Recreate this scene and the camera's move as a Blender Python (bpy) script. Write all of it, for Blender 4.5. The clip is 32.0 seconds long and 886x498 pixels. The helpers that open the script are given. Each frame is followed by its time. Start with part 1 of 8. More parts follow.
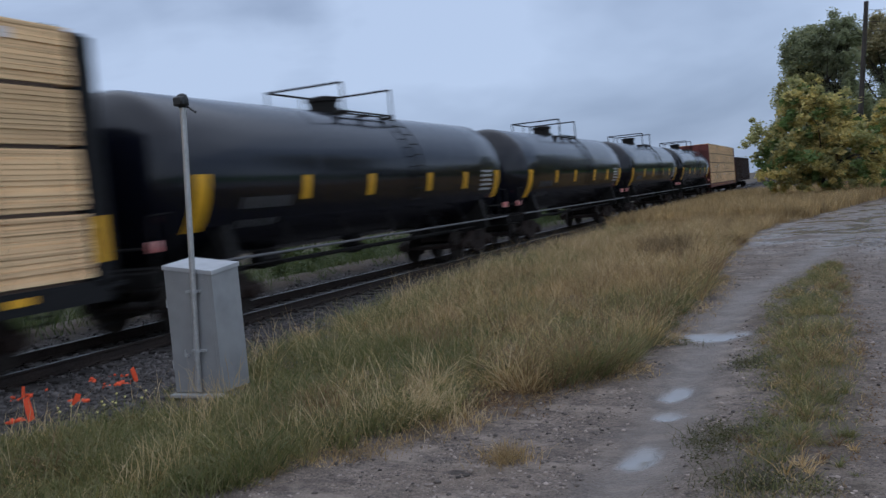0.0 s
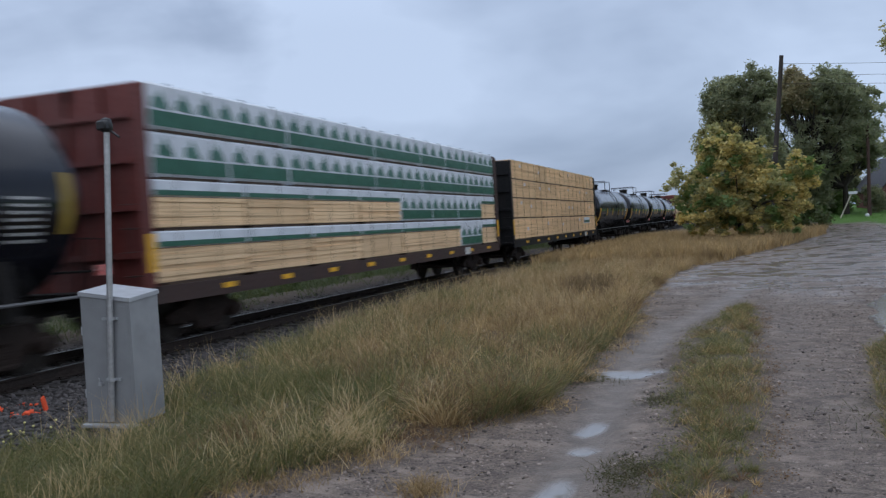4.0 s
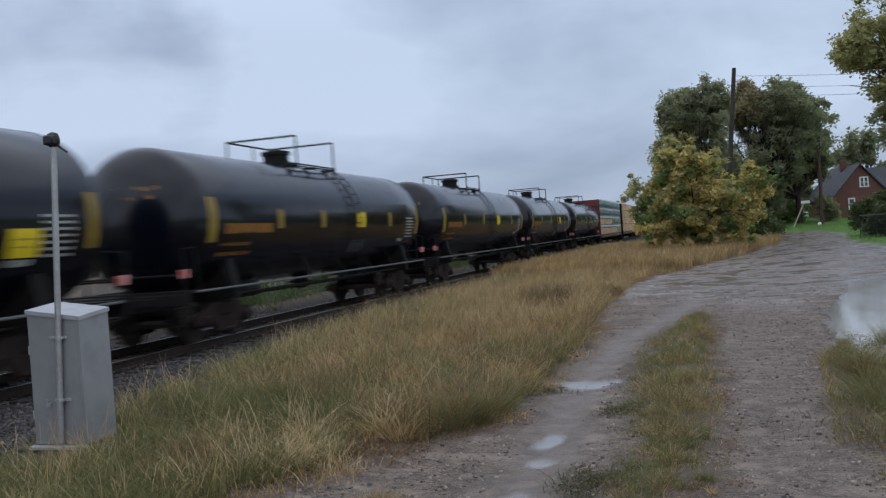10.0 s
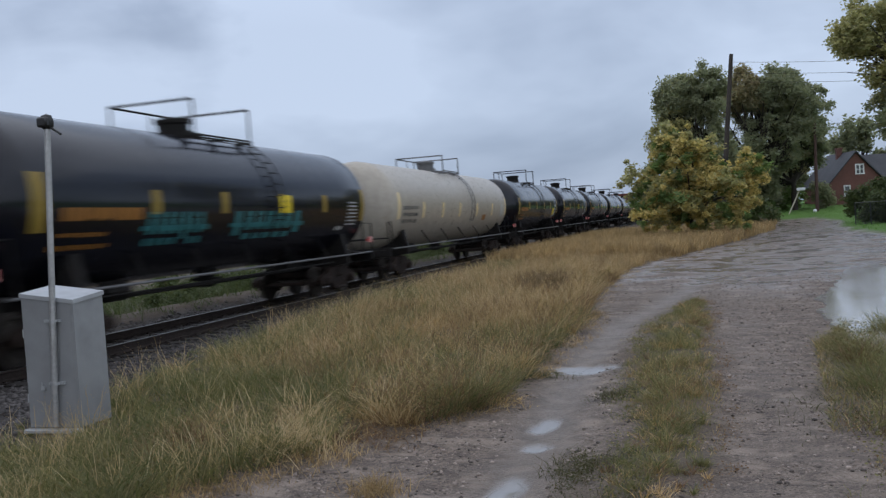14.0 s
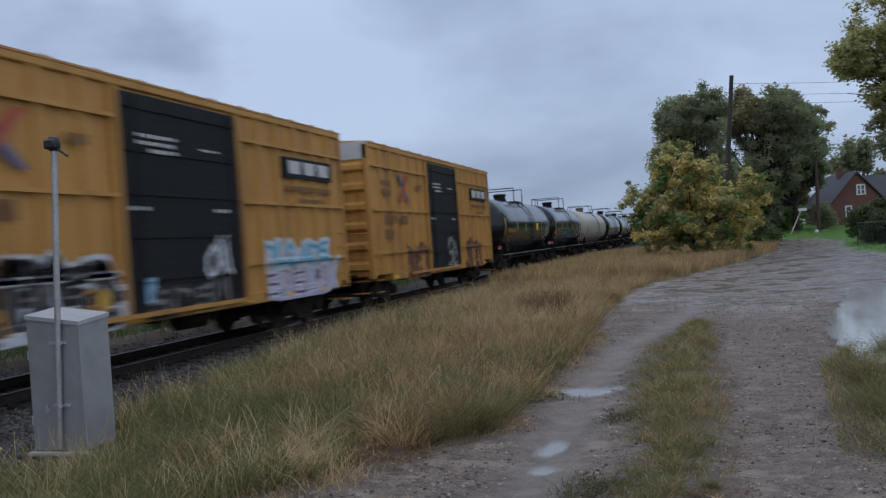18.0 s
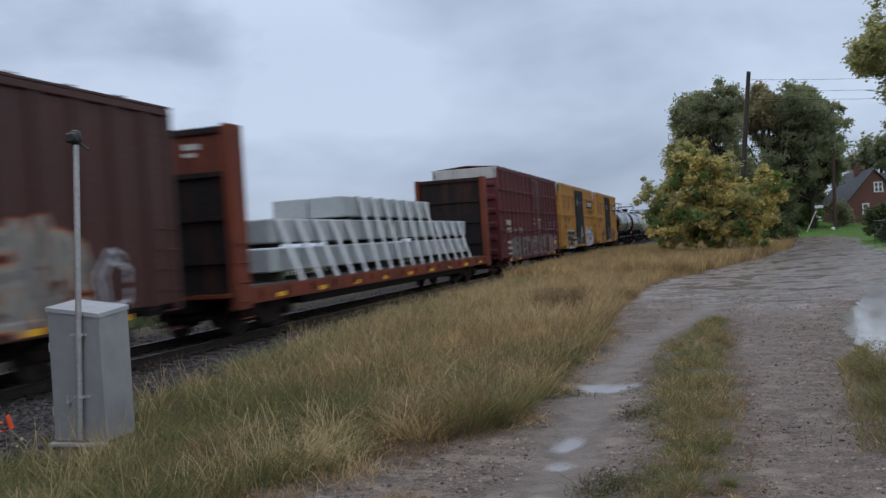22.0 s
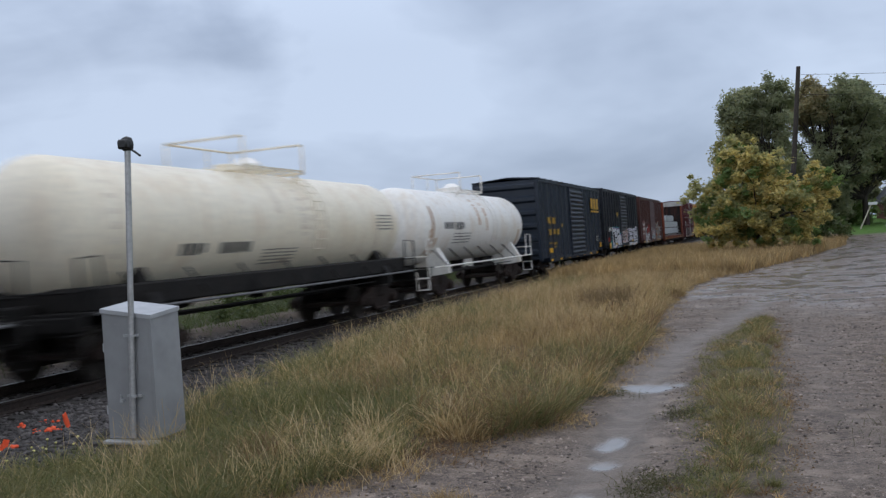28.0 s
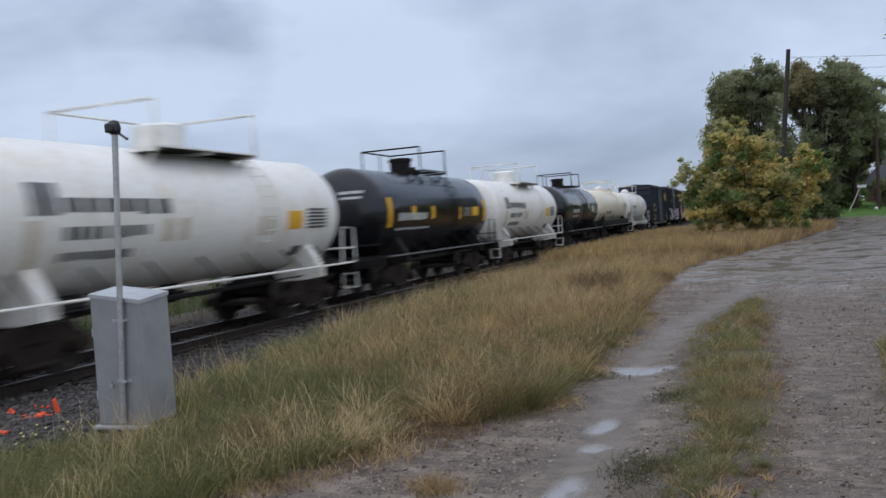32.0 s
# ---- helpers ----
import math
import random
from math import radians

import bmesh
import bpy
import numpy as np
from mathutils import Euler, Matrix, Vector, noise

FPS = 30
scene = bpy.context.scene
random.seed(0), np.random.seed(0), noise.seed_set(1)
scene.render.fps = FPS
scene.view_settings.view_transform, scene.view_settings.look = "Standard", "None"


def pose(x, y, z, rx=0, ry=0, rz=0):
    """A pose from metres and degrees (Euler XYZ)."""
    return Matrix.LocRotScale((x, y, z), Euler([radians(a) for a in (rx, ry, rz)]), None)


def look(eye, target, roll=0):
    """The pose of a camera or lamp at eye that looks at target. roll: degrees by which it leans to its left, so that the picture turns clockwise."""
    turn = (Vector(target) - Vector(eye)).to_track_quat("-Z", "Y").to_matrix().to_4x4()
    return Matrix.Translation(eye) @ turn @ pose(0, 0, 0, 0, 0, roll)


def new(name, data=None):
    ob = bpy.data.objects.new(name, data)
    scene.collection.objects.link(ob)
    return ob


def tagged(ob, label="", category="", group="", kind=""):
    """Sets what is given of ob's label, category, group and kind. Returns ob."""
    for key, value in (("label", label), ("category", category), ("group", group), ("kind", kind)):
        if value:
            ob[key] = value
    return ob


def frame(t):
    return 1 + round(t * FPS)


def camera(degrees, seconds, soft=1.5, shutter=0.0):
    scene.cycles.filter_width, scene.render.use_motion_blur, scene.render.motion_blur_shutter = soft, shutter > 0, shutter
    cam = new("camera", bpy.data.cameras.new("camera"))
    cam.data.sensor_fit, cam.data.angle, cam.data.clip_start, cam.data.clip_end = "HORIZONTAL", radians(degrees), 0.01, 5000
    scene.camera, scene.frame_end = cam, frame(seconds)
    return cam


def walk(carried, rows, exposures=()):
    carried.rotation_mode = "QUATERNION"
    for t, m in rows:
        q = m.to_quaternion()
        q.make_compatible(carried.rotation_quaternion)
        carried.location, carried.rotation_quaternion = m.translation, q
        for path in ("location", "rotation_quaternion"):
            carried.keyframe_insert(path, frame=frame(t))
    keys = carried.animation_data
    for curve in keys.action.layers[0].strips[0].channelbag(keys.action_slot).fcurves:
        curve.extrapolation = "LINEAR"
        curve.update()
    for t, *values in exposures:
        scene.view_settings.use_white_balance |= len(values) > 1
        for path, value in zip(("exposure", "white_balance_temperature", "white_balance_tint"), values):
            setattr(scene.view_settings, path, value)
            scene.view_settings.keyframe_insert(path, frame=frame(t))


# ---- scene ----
cam = camera(52.86, 32.0, soft=1.35, shutter=0.85)
PATH = [
    (0, pose(-0.073, -0.005, 1.781, 86.87, 5.18, 23.45)),
    (0.5, pose(-0.080, 0.023, 1.756, 86.62, 4.24, 24.08)),
    (1, pose(-0.091, 0.013, 1.771, 86.63, 4.45, 24.26)),
    (1.5, pose(-0.066, -0.019, 1.783, 88.03, 4.66, 23.37)),
    (2, pose(-0.048, -0.022, 1.777, 88.01, 3.90, 20.71)),
    (2.5, pose(-0.036, -0.036, 1.766, 88.97, 3.16, 19.58)),
    (3, pose(-0.030, -0.048, 1.762, 89.20, 3.62, 19.19)),
    (3.5, pose(-0.021, -0.067, 1.776, 88.87, 3.53, 19.18)),
    (5.5, pose(-0.007, -0.044, 1.773, 88.57, 3.27, 16.95)),
    (6, pose(-0.004, -0.021, 1.778, 88.45, 2.79, 16.75)),
    (6.5, pose(-0.022, -0.012, 1.761, 89.31, 4.08, 17.50)),
    (7, pose(0.004, -0.001, 1.768, 88.09, 3.69, 16.51)),
    (7.5, pose(0.026, 0.010, 1.762, 88.88, 3.15, 14.71)),
    (8, pose(0.024, -0.010, 1.765, 88.72, 3.45, 14.41)),
    (8.5, pose(0.010, -0.010, 1.765, 88.81, 3.07, 15.05)),
    (9, pose(0.016, -0.012, 1.747, 89.17, 3.26, 15.59)),
    (9.5, pose(0.010, -0.014, 1.750, 89.66, 4.02, 16.01)),
    (10, pose(0.021, -0.018, 1.772, 89.38, 4.14, 16.31)),
    (10.5, pose(0.021, -0.019, 1.770, 89.30, 3.91, 15.94)),
    (11, pose(0.015, -0.005, 1.770, 88.73, 3.85, 16.36)),
    (11.5, pose(0.000, 0.019, 1.762, 88.90, 4.21, 15.47)),
    (12, pose(-0.008, 0.004, 1.766, 89.20, 3.27, 14.80)),
    (12.5, pose(0.001, 0.011, 1.762, 89.25, 3.71, 15.24)),
    (13, pose(-0.000, 0.000, 1.766, 89.03, 4.15, 15.79)),
    (13.5, pose(0.008, -0.002, 1.776, 88.49, 4.06, 15.94)),
    (14, pose(0.006, 0.008, 1.764, 88.43, 3.90, 16.03)),
    (14.5, pose(0.002, 0.000, 1.761, 88.96, 4.11, 16.47)),
    (16.5, pose(-0.036, -0.011, 1.779, 90.47, 3.69, 15.21)),
    (17, pose(-0.027, -0.017, 1.772, 89.87, 3.97, 15.45)),
    (17.5, pose(-0.023, -0.016, 1.764, 89.56, 4.15, 16.00)),
    (18, pose(-0.038, 0.004, 1.766, 89.79, 4.00, 16.11)),
    (18.5, pose(-0.031, 0.009, 1.772, 89.64, 4.27, 16.48)),
    (19, pose(-0.040, -0.012, 1.775, 89.39, 4.34, 16.98)),
    (19.5, pose(-0.027, -0.008, 1.761, 89.40, 4.23, 16.46)),
    (20, pose(-0.076, -0.024, 1.773, 89.93, 3.21, 16.28)),
    (20.5, pose(-0.129, -0.038, 1.770, 89.26, 5.08, 15.57)),
    (21, pose(-0.110, -0.038, 1.781, 89.61, 2.67, 15.43)),
    (21.5, pose(-0.088, -0.014, 1.781, 89.80, 2.85, 16.05)),
    (22, pose(-0.069, -0.028, 1.777, 89.51, 3.58, 16.98)),
    (22.5, pose(-0.072, -0.025, 1.776, 88.98, 3.15, 17.67)),
    (23, pose(-0.066, -0.037, 1.781, 89.02, 4.12, 18.85)),
    (23.5, pose(-0.069, -0.051, 1.784, 87.79, 4.43, 23.71)),
    (24, pose(-0.083, -0.053, 1.784, 86.71, 4.28, 25.98)),
    (24.5, pose(-0.076, -0.039, 1.780, 86.53, 4.24, 24.52)),
    (25, pose(-0.067, -0.042, 1.783, 86.79, 4.58, 24.17)),
    (25.5, pose(-0.048, -0.063, 1.790, 88.84, 4.29, 22.38)),
    (27.5, pose(-0.027, -0.082, 1.786, 89.85, 3.92, 20.28)),
    (28, pose(-0.018, -0.090, 1.783, 89.71, 3.98, 19.91)),
    (28.5, pose(-0.009, -0.088, 1.791, 89.82, 4.10, 20.55)),
    (29, pose(0.001, -0.085, 1.781, 89.36, 4.52, 19.81)),
    (29.5, pose(-0.001, -0.082, 1.784, 89.15, 3.66, 18.57)),
    (30, pose(-0.009, -0.060, 1.776, 89.10, 3.47, 17.81)),
    (30.5, pose(-0.016, -0.062, 1.773, 88.93, 3.25, 17.93)),
    (31, pose(-0.021, -0.051, 1.770, 89.12, 3.46, 18.02)),
    (31.5, pose(-0.022, -0.060, 1.771, 89.30, 4.11, 18.58)),
    (32, pose(-0.021, -0.070, 1.776, 88.65, 4.18, 19.31)),
]
# the picture is bluer and a little darker at the start
TINTS = [(0.0, -0.14, 5880, 10), (2.0, -0.17, 5850, 10), (3.0, -0.08, 5970, 10), (6.0, 0.0, 6200, 10), (9.0, 0.0, 6270, 10), (12.0, 0.02, 6350, 10), (14.5, 0.01, 6330, 10), (16.5, -0.12, 5980, 10), (18.5, -0.18, 6010, 10),
         (20.15, -0.13, 6150, 10), (20.45, 0.05, 6320, 10), (21.0, 0.03, 6330, 10), (22.0, 0.0, 6400, 10), (24.0, -0.06, 6230, 10), (25.5, -0.03, 6250, 10), (28.0, 0.05, 6380, 10), (32.0, 0.06, 6380, 10)]
walk(cam, PATH, TINTS)
CX = -10.98          # centre line of the track; rail tops lie at z = 0
SPEED = 12.4         # the train runs along +y, in metres a second
END = 32.0
rng = np.random.default_rng(7)

# ---- world, sun, exposure ----
world = bpy.data.worlds.new("overcast")
scene.world = world
world.use_nodes = True
wn, wl = world.node_tree.nodes, world.node_tree.links
wn.clear()
w_out, w_bg = wn.new("ShaderNodeOutputWorld"), wn.new("ShaderNodeBackground")
w_sky = wn.new("ShaderNodeTexSky")
w_sky.sky_type, w_sky.sun_disc = "NISHITA", False
w_sky.sun_elevation, w_sky.sun_rotation = radians(22), radians(200)
w_co, w_map = wn.new("ShaderNodeTexCoord"), wn.new("ShaderNodeMapping")
w_map.inputs["Scale"].default_value = (1.0, 1.0, 2.6)
w_map.inputs["Location"].default_value = (0.35, 0.1, 0.0)
w_noise, w_ramp = wn.new("ShaderNodeTexNoise"), wn.new("ShaderNodeValToRGB")
w_noise.inputs["Scale"].default_value, w_noise.inputs["Detail"].default_value = 1.7, 5.0
w_noise.inputs["Roughness"].default_value, w_noise.inputs["Distortion"].default_value = 0.5, 0.35
w_ramp.color_ramp.elements[0].position, w_ramp.color_ramp.elements[0].color = 0.34, (0.275, 0.340, 0.470, 1)
w_ramp.color_ramp.elements[1].position, w_ramp.color_ramp.elements[1].color = 0.62, (0.585, 0.680, 0.850, 1)
w_dim, w_mix = wn.new("ShaderNodeMix"), wn.new("ShaderNodeMix")
for w_m in (w_dim, w_mix):
    w_m.data_type = "RGBA"
w_dim.blend_type, w_dim.inputs["Factor"].default_value = "MULTIPLY", 1.0
w_dim.inputs["B"].default_value = (0.09, 0.09, 0.09, 1)
w_mix.inputs["Factor"].default_value = 0.92
wl.new(w_co.outputs["Generated"], w_map.inputs["Vector"])
wl.new(w_map.outputs["Vector"], w_noise.inputs["Vector"])
# smaller torn cloud on the large banks
w_torn, w_map2, w_add = wn.new("ShaderNodeTexNoise"), wn.new("ShaderNodeMapping"), wn.new("ShaderNodeMath")
w_map2.inputs["Scale"].default_value, w_map2.inputs["Location"].default_value = (1.0, 1.0, 2.0), (0.2, 0.6, 0.1)
w_torn.inputs["Scale"].default_value, w_torn.inputs["Detail"].default_value, w_torn.inputs["Distortion"].default_value = 5.0, 6.0, 0.6
wl.new(w_co.outputs["Generated"], w_map2.inputs["Vector"])
wl.new(w_map2.outputs["Vector"], w_torn.inputs["Vector"])
w_add.operation = "MULTIPLY_ADD"
w_add.inputs[1].default_value = 0.22
wl.new(w_torn.outputs["Fac"], w_add.inputs[0])
w_base = wn.new("ShaderNodeMath")
w_base.operation = "SUBTRACT"
w_base.inputs[1].default_value = 0.11
wl.new(w_noise.outputs["Fac"], w_base.inputs[0])
wl.new(w_base.outputs["Value"], w_add.inputs[2])
# one heavier grey cloud hangs over the track
w_off, w_len, w_grey2 = wn.new("ShaderNodeVectorMath"), wn.new("ShaderNodeVectorMath"), wn.new("ShaderNodeMapRange")
w_off.operation, w_len.operation = "MULTIPLY_ADD", "LENGTH"
w_off.inputs[1].default_value, w_off.inputs[2].default_value = (1.0, 1.0, 1.7), (0.525, -0.82, -0.385)
wl.new(w_co.outputs["Generated"], w_off.inputs[0])
w_puff = wn.new("ShaderNodeVectorMath")
w_puff.operation = "MULTIPLY_ADD"
w_puff.inputs[1].default_value = (0.22, 0.22, 0.22)
wl.new(w_torn.outputs["Color"], w_puff.inputs[0])
wl.new(w_off.outputs["Vector"], w_puff.inputs[2])
w_mid = wn.new("ShaderNodeVectorMath")
w_mid.operation = "SUBTRACT"
w_mid.inputs[1].default_value = (0.11, 0.11, 0.11)
wl.new(w_puff.outputs["Vector"], w_mid.inputs[0])
wl.new(w_mid.outputs["Vector"], w_len.inputs[0])
w_grey2.inputs["From Min"].default_value, w_grey2.inputs["From Max"].default_value = 0.03, 0.135
w_grey2.inputs["To Min"].default_value, w_grey2.inputs["To Max"].default_value = 0.17, 0.0
wl.new(w_len.outputs["Value"], w_grey2.inputs["Value"])
w_sum = wn.new("ShaderNodeMath")
w_sum.operation = "SUBTRACT"
wl.new(w_add.outputs["Value"], w_sum.inputs[0])
wl.new(w_grey2.outputs["Result"], w_sum.inputs[1])
wl.new(w_sum.outputs["Value"], w_ramp.inputs["Fac"])
wl.new(w_sky.outputs["Color"], w_dim.inputs["A"])
wl.new(w_dim.outputs["Result"], w_mix.inputs["A"])
wl.new(w_ramp.outputs["Color"], w_mix.inputs["B"])
# an overcast sky grows brighter towards the zenith
w_sep, w_up = wn.new("ShaderNodeSeparateXYZ"), wn.new("ShaderNodeMapRange")
w_up.inputs["From Min"].default_value, w_up.inputs["From Max"].default_value = 0.22, 0.9
w_up.inputs["To Min"].default_value, w_up.inputs["To Max"].default_value = 1.0, 1.85
wl.new(w_co.outputs["Generated"], w_sep.inputs["Vector"])
wl.new(w_sep.outputs["Z"], w_up.inputs["Value"])
wl.new(w_up.outputs["Result"], w_bg.inputs["Strength"])
# and more neutral there than near the horizon
w_grey, w_high = wn.new("ShaderNodeMix"), wn.new("ShaderNodeMapRange")
w_grey.data_type = "RGBA"
w_grey.inputs["B"].default_value = (0.545, 0.565, 0.625, 1)
w_high.inputs["From Min"].default_value, w_high.inputs["From Max"].default_value = 0.35, 0.85
w_high.inputs["To Max"].default_value = 0.6
wl.new(w_sep.outputs["Z"], w_high.inputs["Value"])
wl.new(w_high.outputs["Result"], w_grey.inputs["Factor"])
wl.new(w_mix.outputs["Result"], w_grey.inputs["A"])
wl.new(w_grey.outputs["Result"], w_bg.inputs["Color"])
wl.new(w_bg.outputs["Background"], w_out.inputs["Surface"])
sun = new("sun", bpy.data.lights.new("sun", "SUN"))
sun.data.energy, sun.data.angle, sun.data.color = 0.7, radians(160), (1.0, 0.94, 0.85)
sun.matrix_world = look((0, 0, 50), (-14, 22, 0))
scene.view_settings.exposure = 0.0

# ---- materials ----
def nodes_of(name):
    m = bpy.data.materials.new(name)
    m.use_nodes = True
    nt = m.node_tree
    return m, nt, nt.nodes["Principled BSDF"]


def noise_at(nt, scale, detail=4.0, stretch=(1, 1, 1), space="Object", rough=0.55):
    co, mp, nz = nt.nodes.new("ShaderNodeTexCoord"), nt.nodes.new("ShaderNodeMapping"), nt.nodes.new("ShaderNodeTexNoise")
    mp.inputs["Scale"].default_value = stretch
    nz.inputs["Scale"].default_value, nz.inputs["Detail"].default_value, nz.inputs["Roughness"].default_value = scale, detail, rough
    nt.links.new(co.outputs[space], mp.inputs["Vector"])
    nt.links.new(mp.outputs["Vector"], nz.inputs["Vector"])
    return nz.outputs["Fac"]


def mixed(nt, fac, a, b, blend="MIX"):
    mx = nt.nodes.new("ShaderNodeMix")
    mx.data_type, mx.blend_type = "RGBA", blend
    for key, v in (("Factor", fac), ("A", a), ("B", b)):
        if isinstance(v, (int, float)):
            mx.inputs[key].default_value = v
        elif isinstance(v, tuple):
            mx.inputs[key].default_value = (*v, 1)
        else:
            nt.links.new(v, mx.inputs[key])
    return mx.outputs["Result"]


def span(nt, v, lo, hi, a=0.0, b=1.0):
    mr = nt.nodes.new("ShaderNodeMapRange")
    nt.links.new(v, mr.inputs["Value"])
    for key, x in (("From Min", lo), ("From Max", hi), ("To Min", a), ("To Max", b)):
        mr.inputs[key].default_value = x
    return mr.outputs["Result"]


def calc(nt, op, a, b=0.0):
    mt = nt.nodes.new("ShaderNodeMath")
    mt.operation = op
    for n, v in enumerate((a, b)):
        if isinstance(v, (int, float)):
            mt.inputs[n].default_value = v
        else:
            nt.links.new(v, mt.inputs[n])
    return mt.outputs["Value"]


def relief(nt, bs, height, strength, distance):
    bp = nt.nodes.new("ShaderNodeBump")
    bp.inputs["Strength"].default_value, bp.inputs["Distance"].default_value = strength, distance
    nt.links.new(height, bp.inputs["Height"])
    nt.links.new(bp.outputs["Normal"], bs.inputs["Normal"])


def surf(name, a, b, rough=0.6, metal=0.0, big=0.8, fine=18.0, bump=0.15, dist=0.01, streak=None, island=0.0, each=0.0, spec=0.5):
    """A worn surface: two colours mixed by a large and a fine noise. streak: a third colour that runs down in stripes."""
    m, nt, bs = nodes_of(name)
    n1, n2 = noise_at(nt, big, 5), noise_at(nt, fine, 3)
    col = mixed(nt, span(nt, n1, 0.3, 0.7), a, b)
    col = mixed(nt, span(nt, n2, 0.35, 0.75, 0.0, 0.45), col, tuple(0.55 * x for x in a))
    if streak:
        n3 = noise_at(nt, 1.0, 6, (3.5, 3.5, 0.35))
        col = mixed(nt, span(nt, n3, 0.5, 0.72, 0.0, 0.75), col, streak)
    if island or each:
        if island:
            g = nt.nodes.new("ShaderNodeNewGeometry").outputs["Random Per Island"]
        else:
            g = nt.nodes.new("ShaderNodeObjectInfo").outputs["Random"]
        hs = nt.nodes.new("ShaderNodeHueSaturation")
        nt.links.new(span(nt, g, 0, 1, 1 - (island or each), 1 + (island or each)), hs.inputs["Value"])
        nt.links.new(col, hs.inputs["Color"])
        col = hs.outputs["Color"]
    nt.links.new(col, bs.inputs["Base Color"])
    nt.links.new(span(nt, n2, 0.3, 0.7, max(rough - 0.1, 0.03), min(rough + 0.12, 1)), bs.inputs["Roughness"])
    bs.inputs["Metallic"].default_value = metal
    bs.inputs["Specular IOR Level"].default_value = spec
    if bump:
        relief(nt, bs, n2, bump, dist)
    return m


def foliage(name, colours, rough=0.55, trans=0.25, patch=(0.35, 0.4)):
    """Leaves or blades, each of its own colour from the ramp."""
    m, nt, bs = nodes_of(name)
    g = nt.nodes.new("ShaderNodeNewGeometry").outputs["Random Per Island"]
    rp = nt.nodes.new("ShaderNodeValToRGB")
    els = rp.color_ramp.elements
    while len(els) < len(colours):
        els.new(0.5)
    for n, c in enumerate(colours):
        els[n].position, els[n].color = n / (len(colours) - 1), (*c, 1)
    nt.links.new(g, rp.inputs["Fac"])
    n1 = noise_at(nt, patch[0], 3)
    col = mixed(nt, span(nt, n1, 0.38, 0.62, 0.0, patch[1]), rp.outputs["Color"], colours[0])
    nt.links.new(col, bs.inputs["Base Color"])
    bs.inputs["Roughness"].default_value = rough
    bs.inputs["Specular IOR Level"].default_value = 0.3
    tr, ad = nt.nodes.new("ShaderNodeBsdfTranslucent"), nt.nodes.new("ShaderNodeMixShader")
    nt.links.new(mixed(nt, 1.0, col, (1.8, 1.8, 1.45), "MULTIPLY"), tr.inputs["Color"])
    ad.inputs["Fac"].default_value = trans
    nt.links.new(bs.outputs["BSDF"], ad.inputs[1])
    nt.links.new(tr.outputs["BSDF"], ad.inputs[2])
    nt.links.new(ad.outputs["Shader"], nt.nodes["Material Output"].inputs["Surface"])
    return m


def painted(name, a, b, rough=0.5, streak=(0.05, 0.035, 0.03), spec=0.4):
    """Weathered car paint, streaked by rain and soot."""
    return surf(name, a, b, rough, 0.0, 0.5, 14.0, 0.12, 0.006, streak, spec=spec)


def sawn(name, a, b, dark):
    """Stacked boards: thin uneven courses and darker board ends here and there."""
    m = surf(name, a, b, 0.75, 0, 1.2, 24, 0.3, 0.004, each=0.14)
    nt = m.node_tree
    bs = nt.nodes["Principled BSDF"]
    col = bs.inputs["Base Color"].links[0].from_socket
    col = mixed(nt, span(nt, noise_at(nt, 1.0, 3, (1, 0.25, 26)), 0.48, 0.64, 0, 0.5), col, dark)
    col = mixed(nt, span(nt, noise_at(nt, 1.0, 4, (1, 2.6, 0.5)), 0.55, 0.72, 0, 0.18), col, dark)
    nt.links.new(col, bs.inputs["Base Color"])
    return m


M_tank_black = surf("black_tank_paint", (0.0028, 0.0036, 0.0085), (0.0045, 0.0055, 0.0115), 0.16, 0, 0.5, 60, 0.0, 0.002, (0.005, 0.005, 0.006), spec=0.42)
M_tank_navy = surf("dark_tank_paint", (0.003, 0.004, 0.008), (0.005, 0.006, 0.011), 0.17, 0, 0.5, 60, 0.0, 0.002, (0.007, 0.007, 0.008), spec=0.5)
M_tank_grey = surf("beige_grey_tank_paint", (0.44, 0.395, 0.33), (0.40, 0.355, 0.29), 0.34, 0, 0.5, 5, 0.0, 0.004, (0.32, 0.275, 0.215))
M_tank_white = surf("white_tank_paint", (0.90, 0.88, 0.84), (0.85, 0.82, 0.76), 0.33, 0, 0.5, 9, 0.03, 0.004, (0.66, 0.55, 0.42))
M_tank_cream = surf("stained_cream_tank_paint", (0.90, 0.83, 0.68), (0.84, 0.75, 0.58), 0.36, 0, 0.5, 9, 0.03, 0.004, (0.66, 0.52, 0.37))
M_under = surf("grimy_black_steel", (0.008, 0.0075, 0.007), (0.017, 0.014, 0.012), 0.75, 0, 1.5, 22, 0.3, 0.01, spec=0.25)
M_truck = surf("rusty_brown_cast_steel", (0.014, 0.010, 0.008), (0.032, 0.020, 0.015), 0.85, 0, 2.0, 25, 0.35, 0.01, spec=0.25)
M_wheel = surf("worn_wheel_steel", (0.03, 0.025, 0.021), (0.06, 0.05, 0.042), 0.55, 0.5, 3, 30, 0.2, 0.005)
M_tread = surf("bright_wheel_tread", (0.42, 0.42, 0.42), (0.3, 0.3, 0.3), 0.3, 0.9, 3, 30, 0.05, 0.002)
M_yellow = surf("yellow_reflective_tape", (0.85, 0.46, 0.02), (0.75, 0.38, 0.015), 0.45, 0, 3, 40, 0.05, 0.001)
M_orange = surf("faded_orange_lettering", (0.34, 0.14, 0.018), (0.24, 0.10, 0.014), 0.55, 0, 3, 40, 0.05, 0.001)
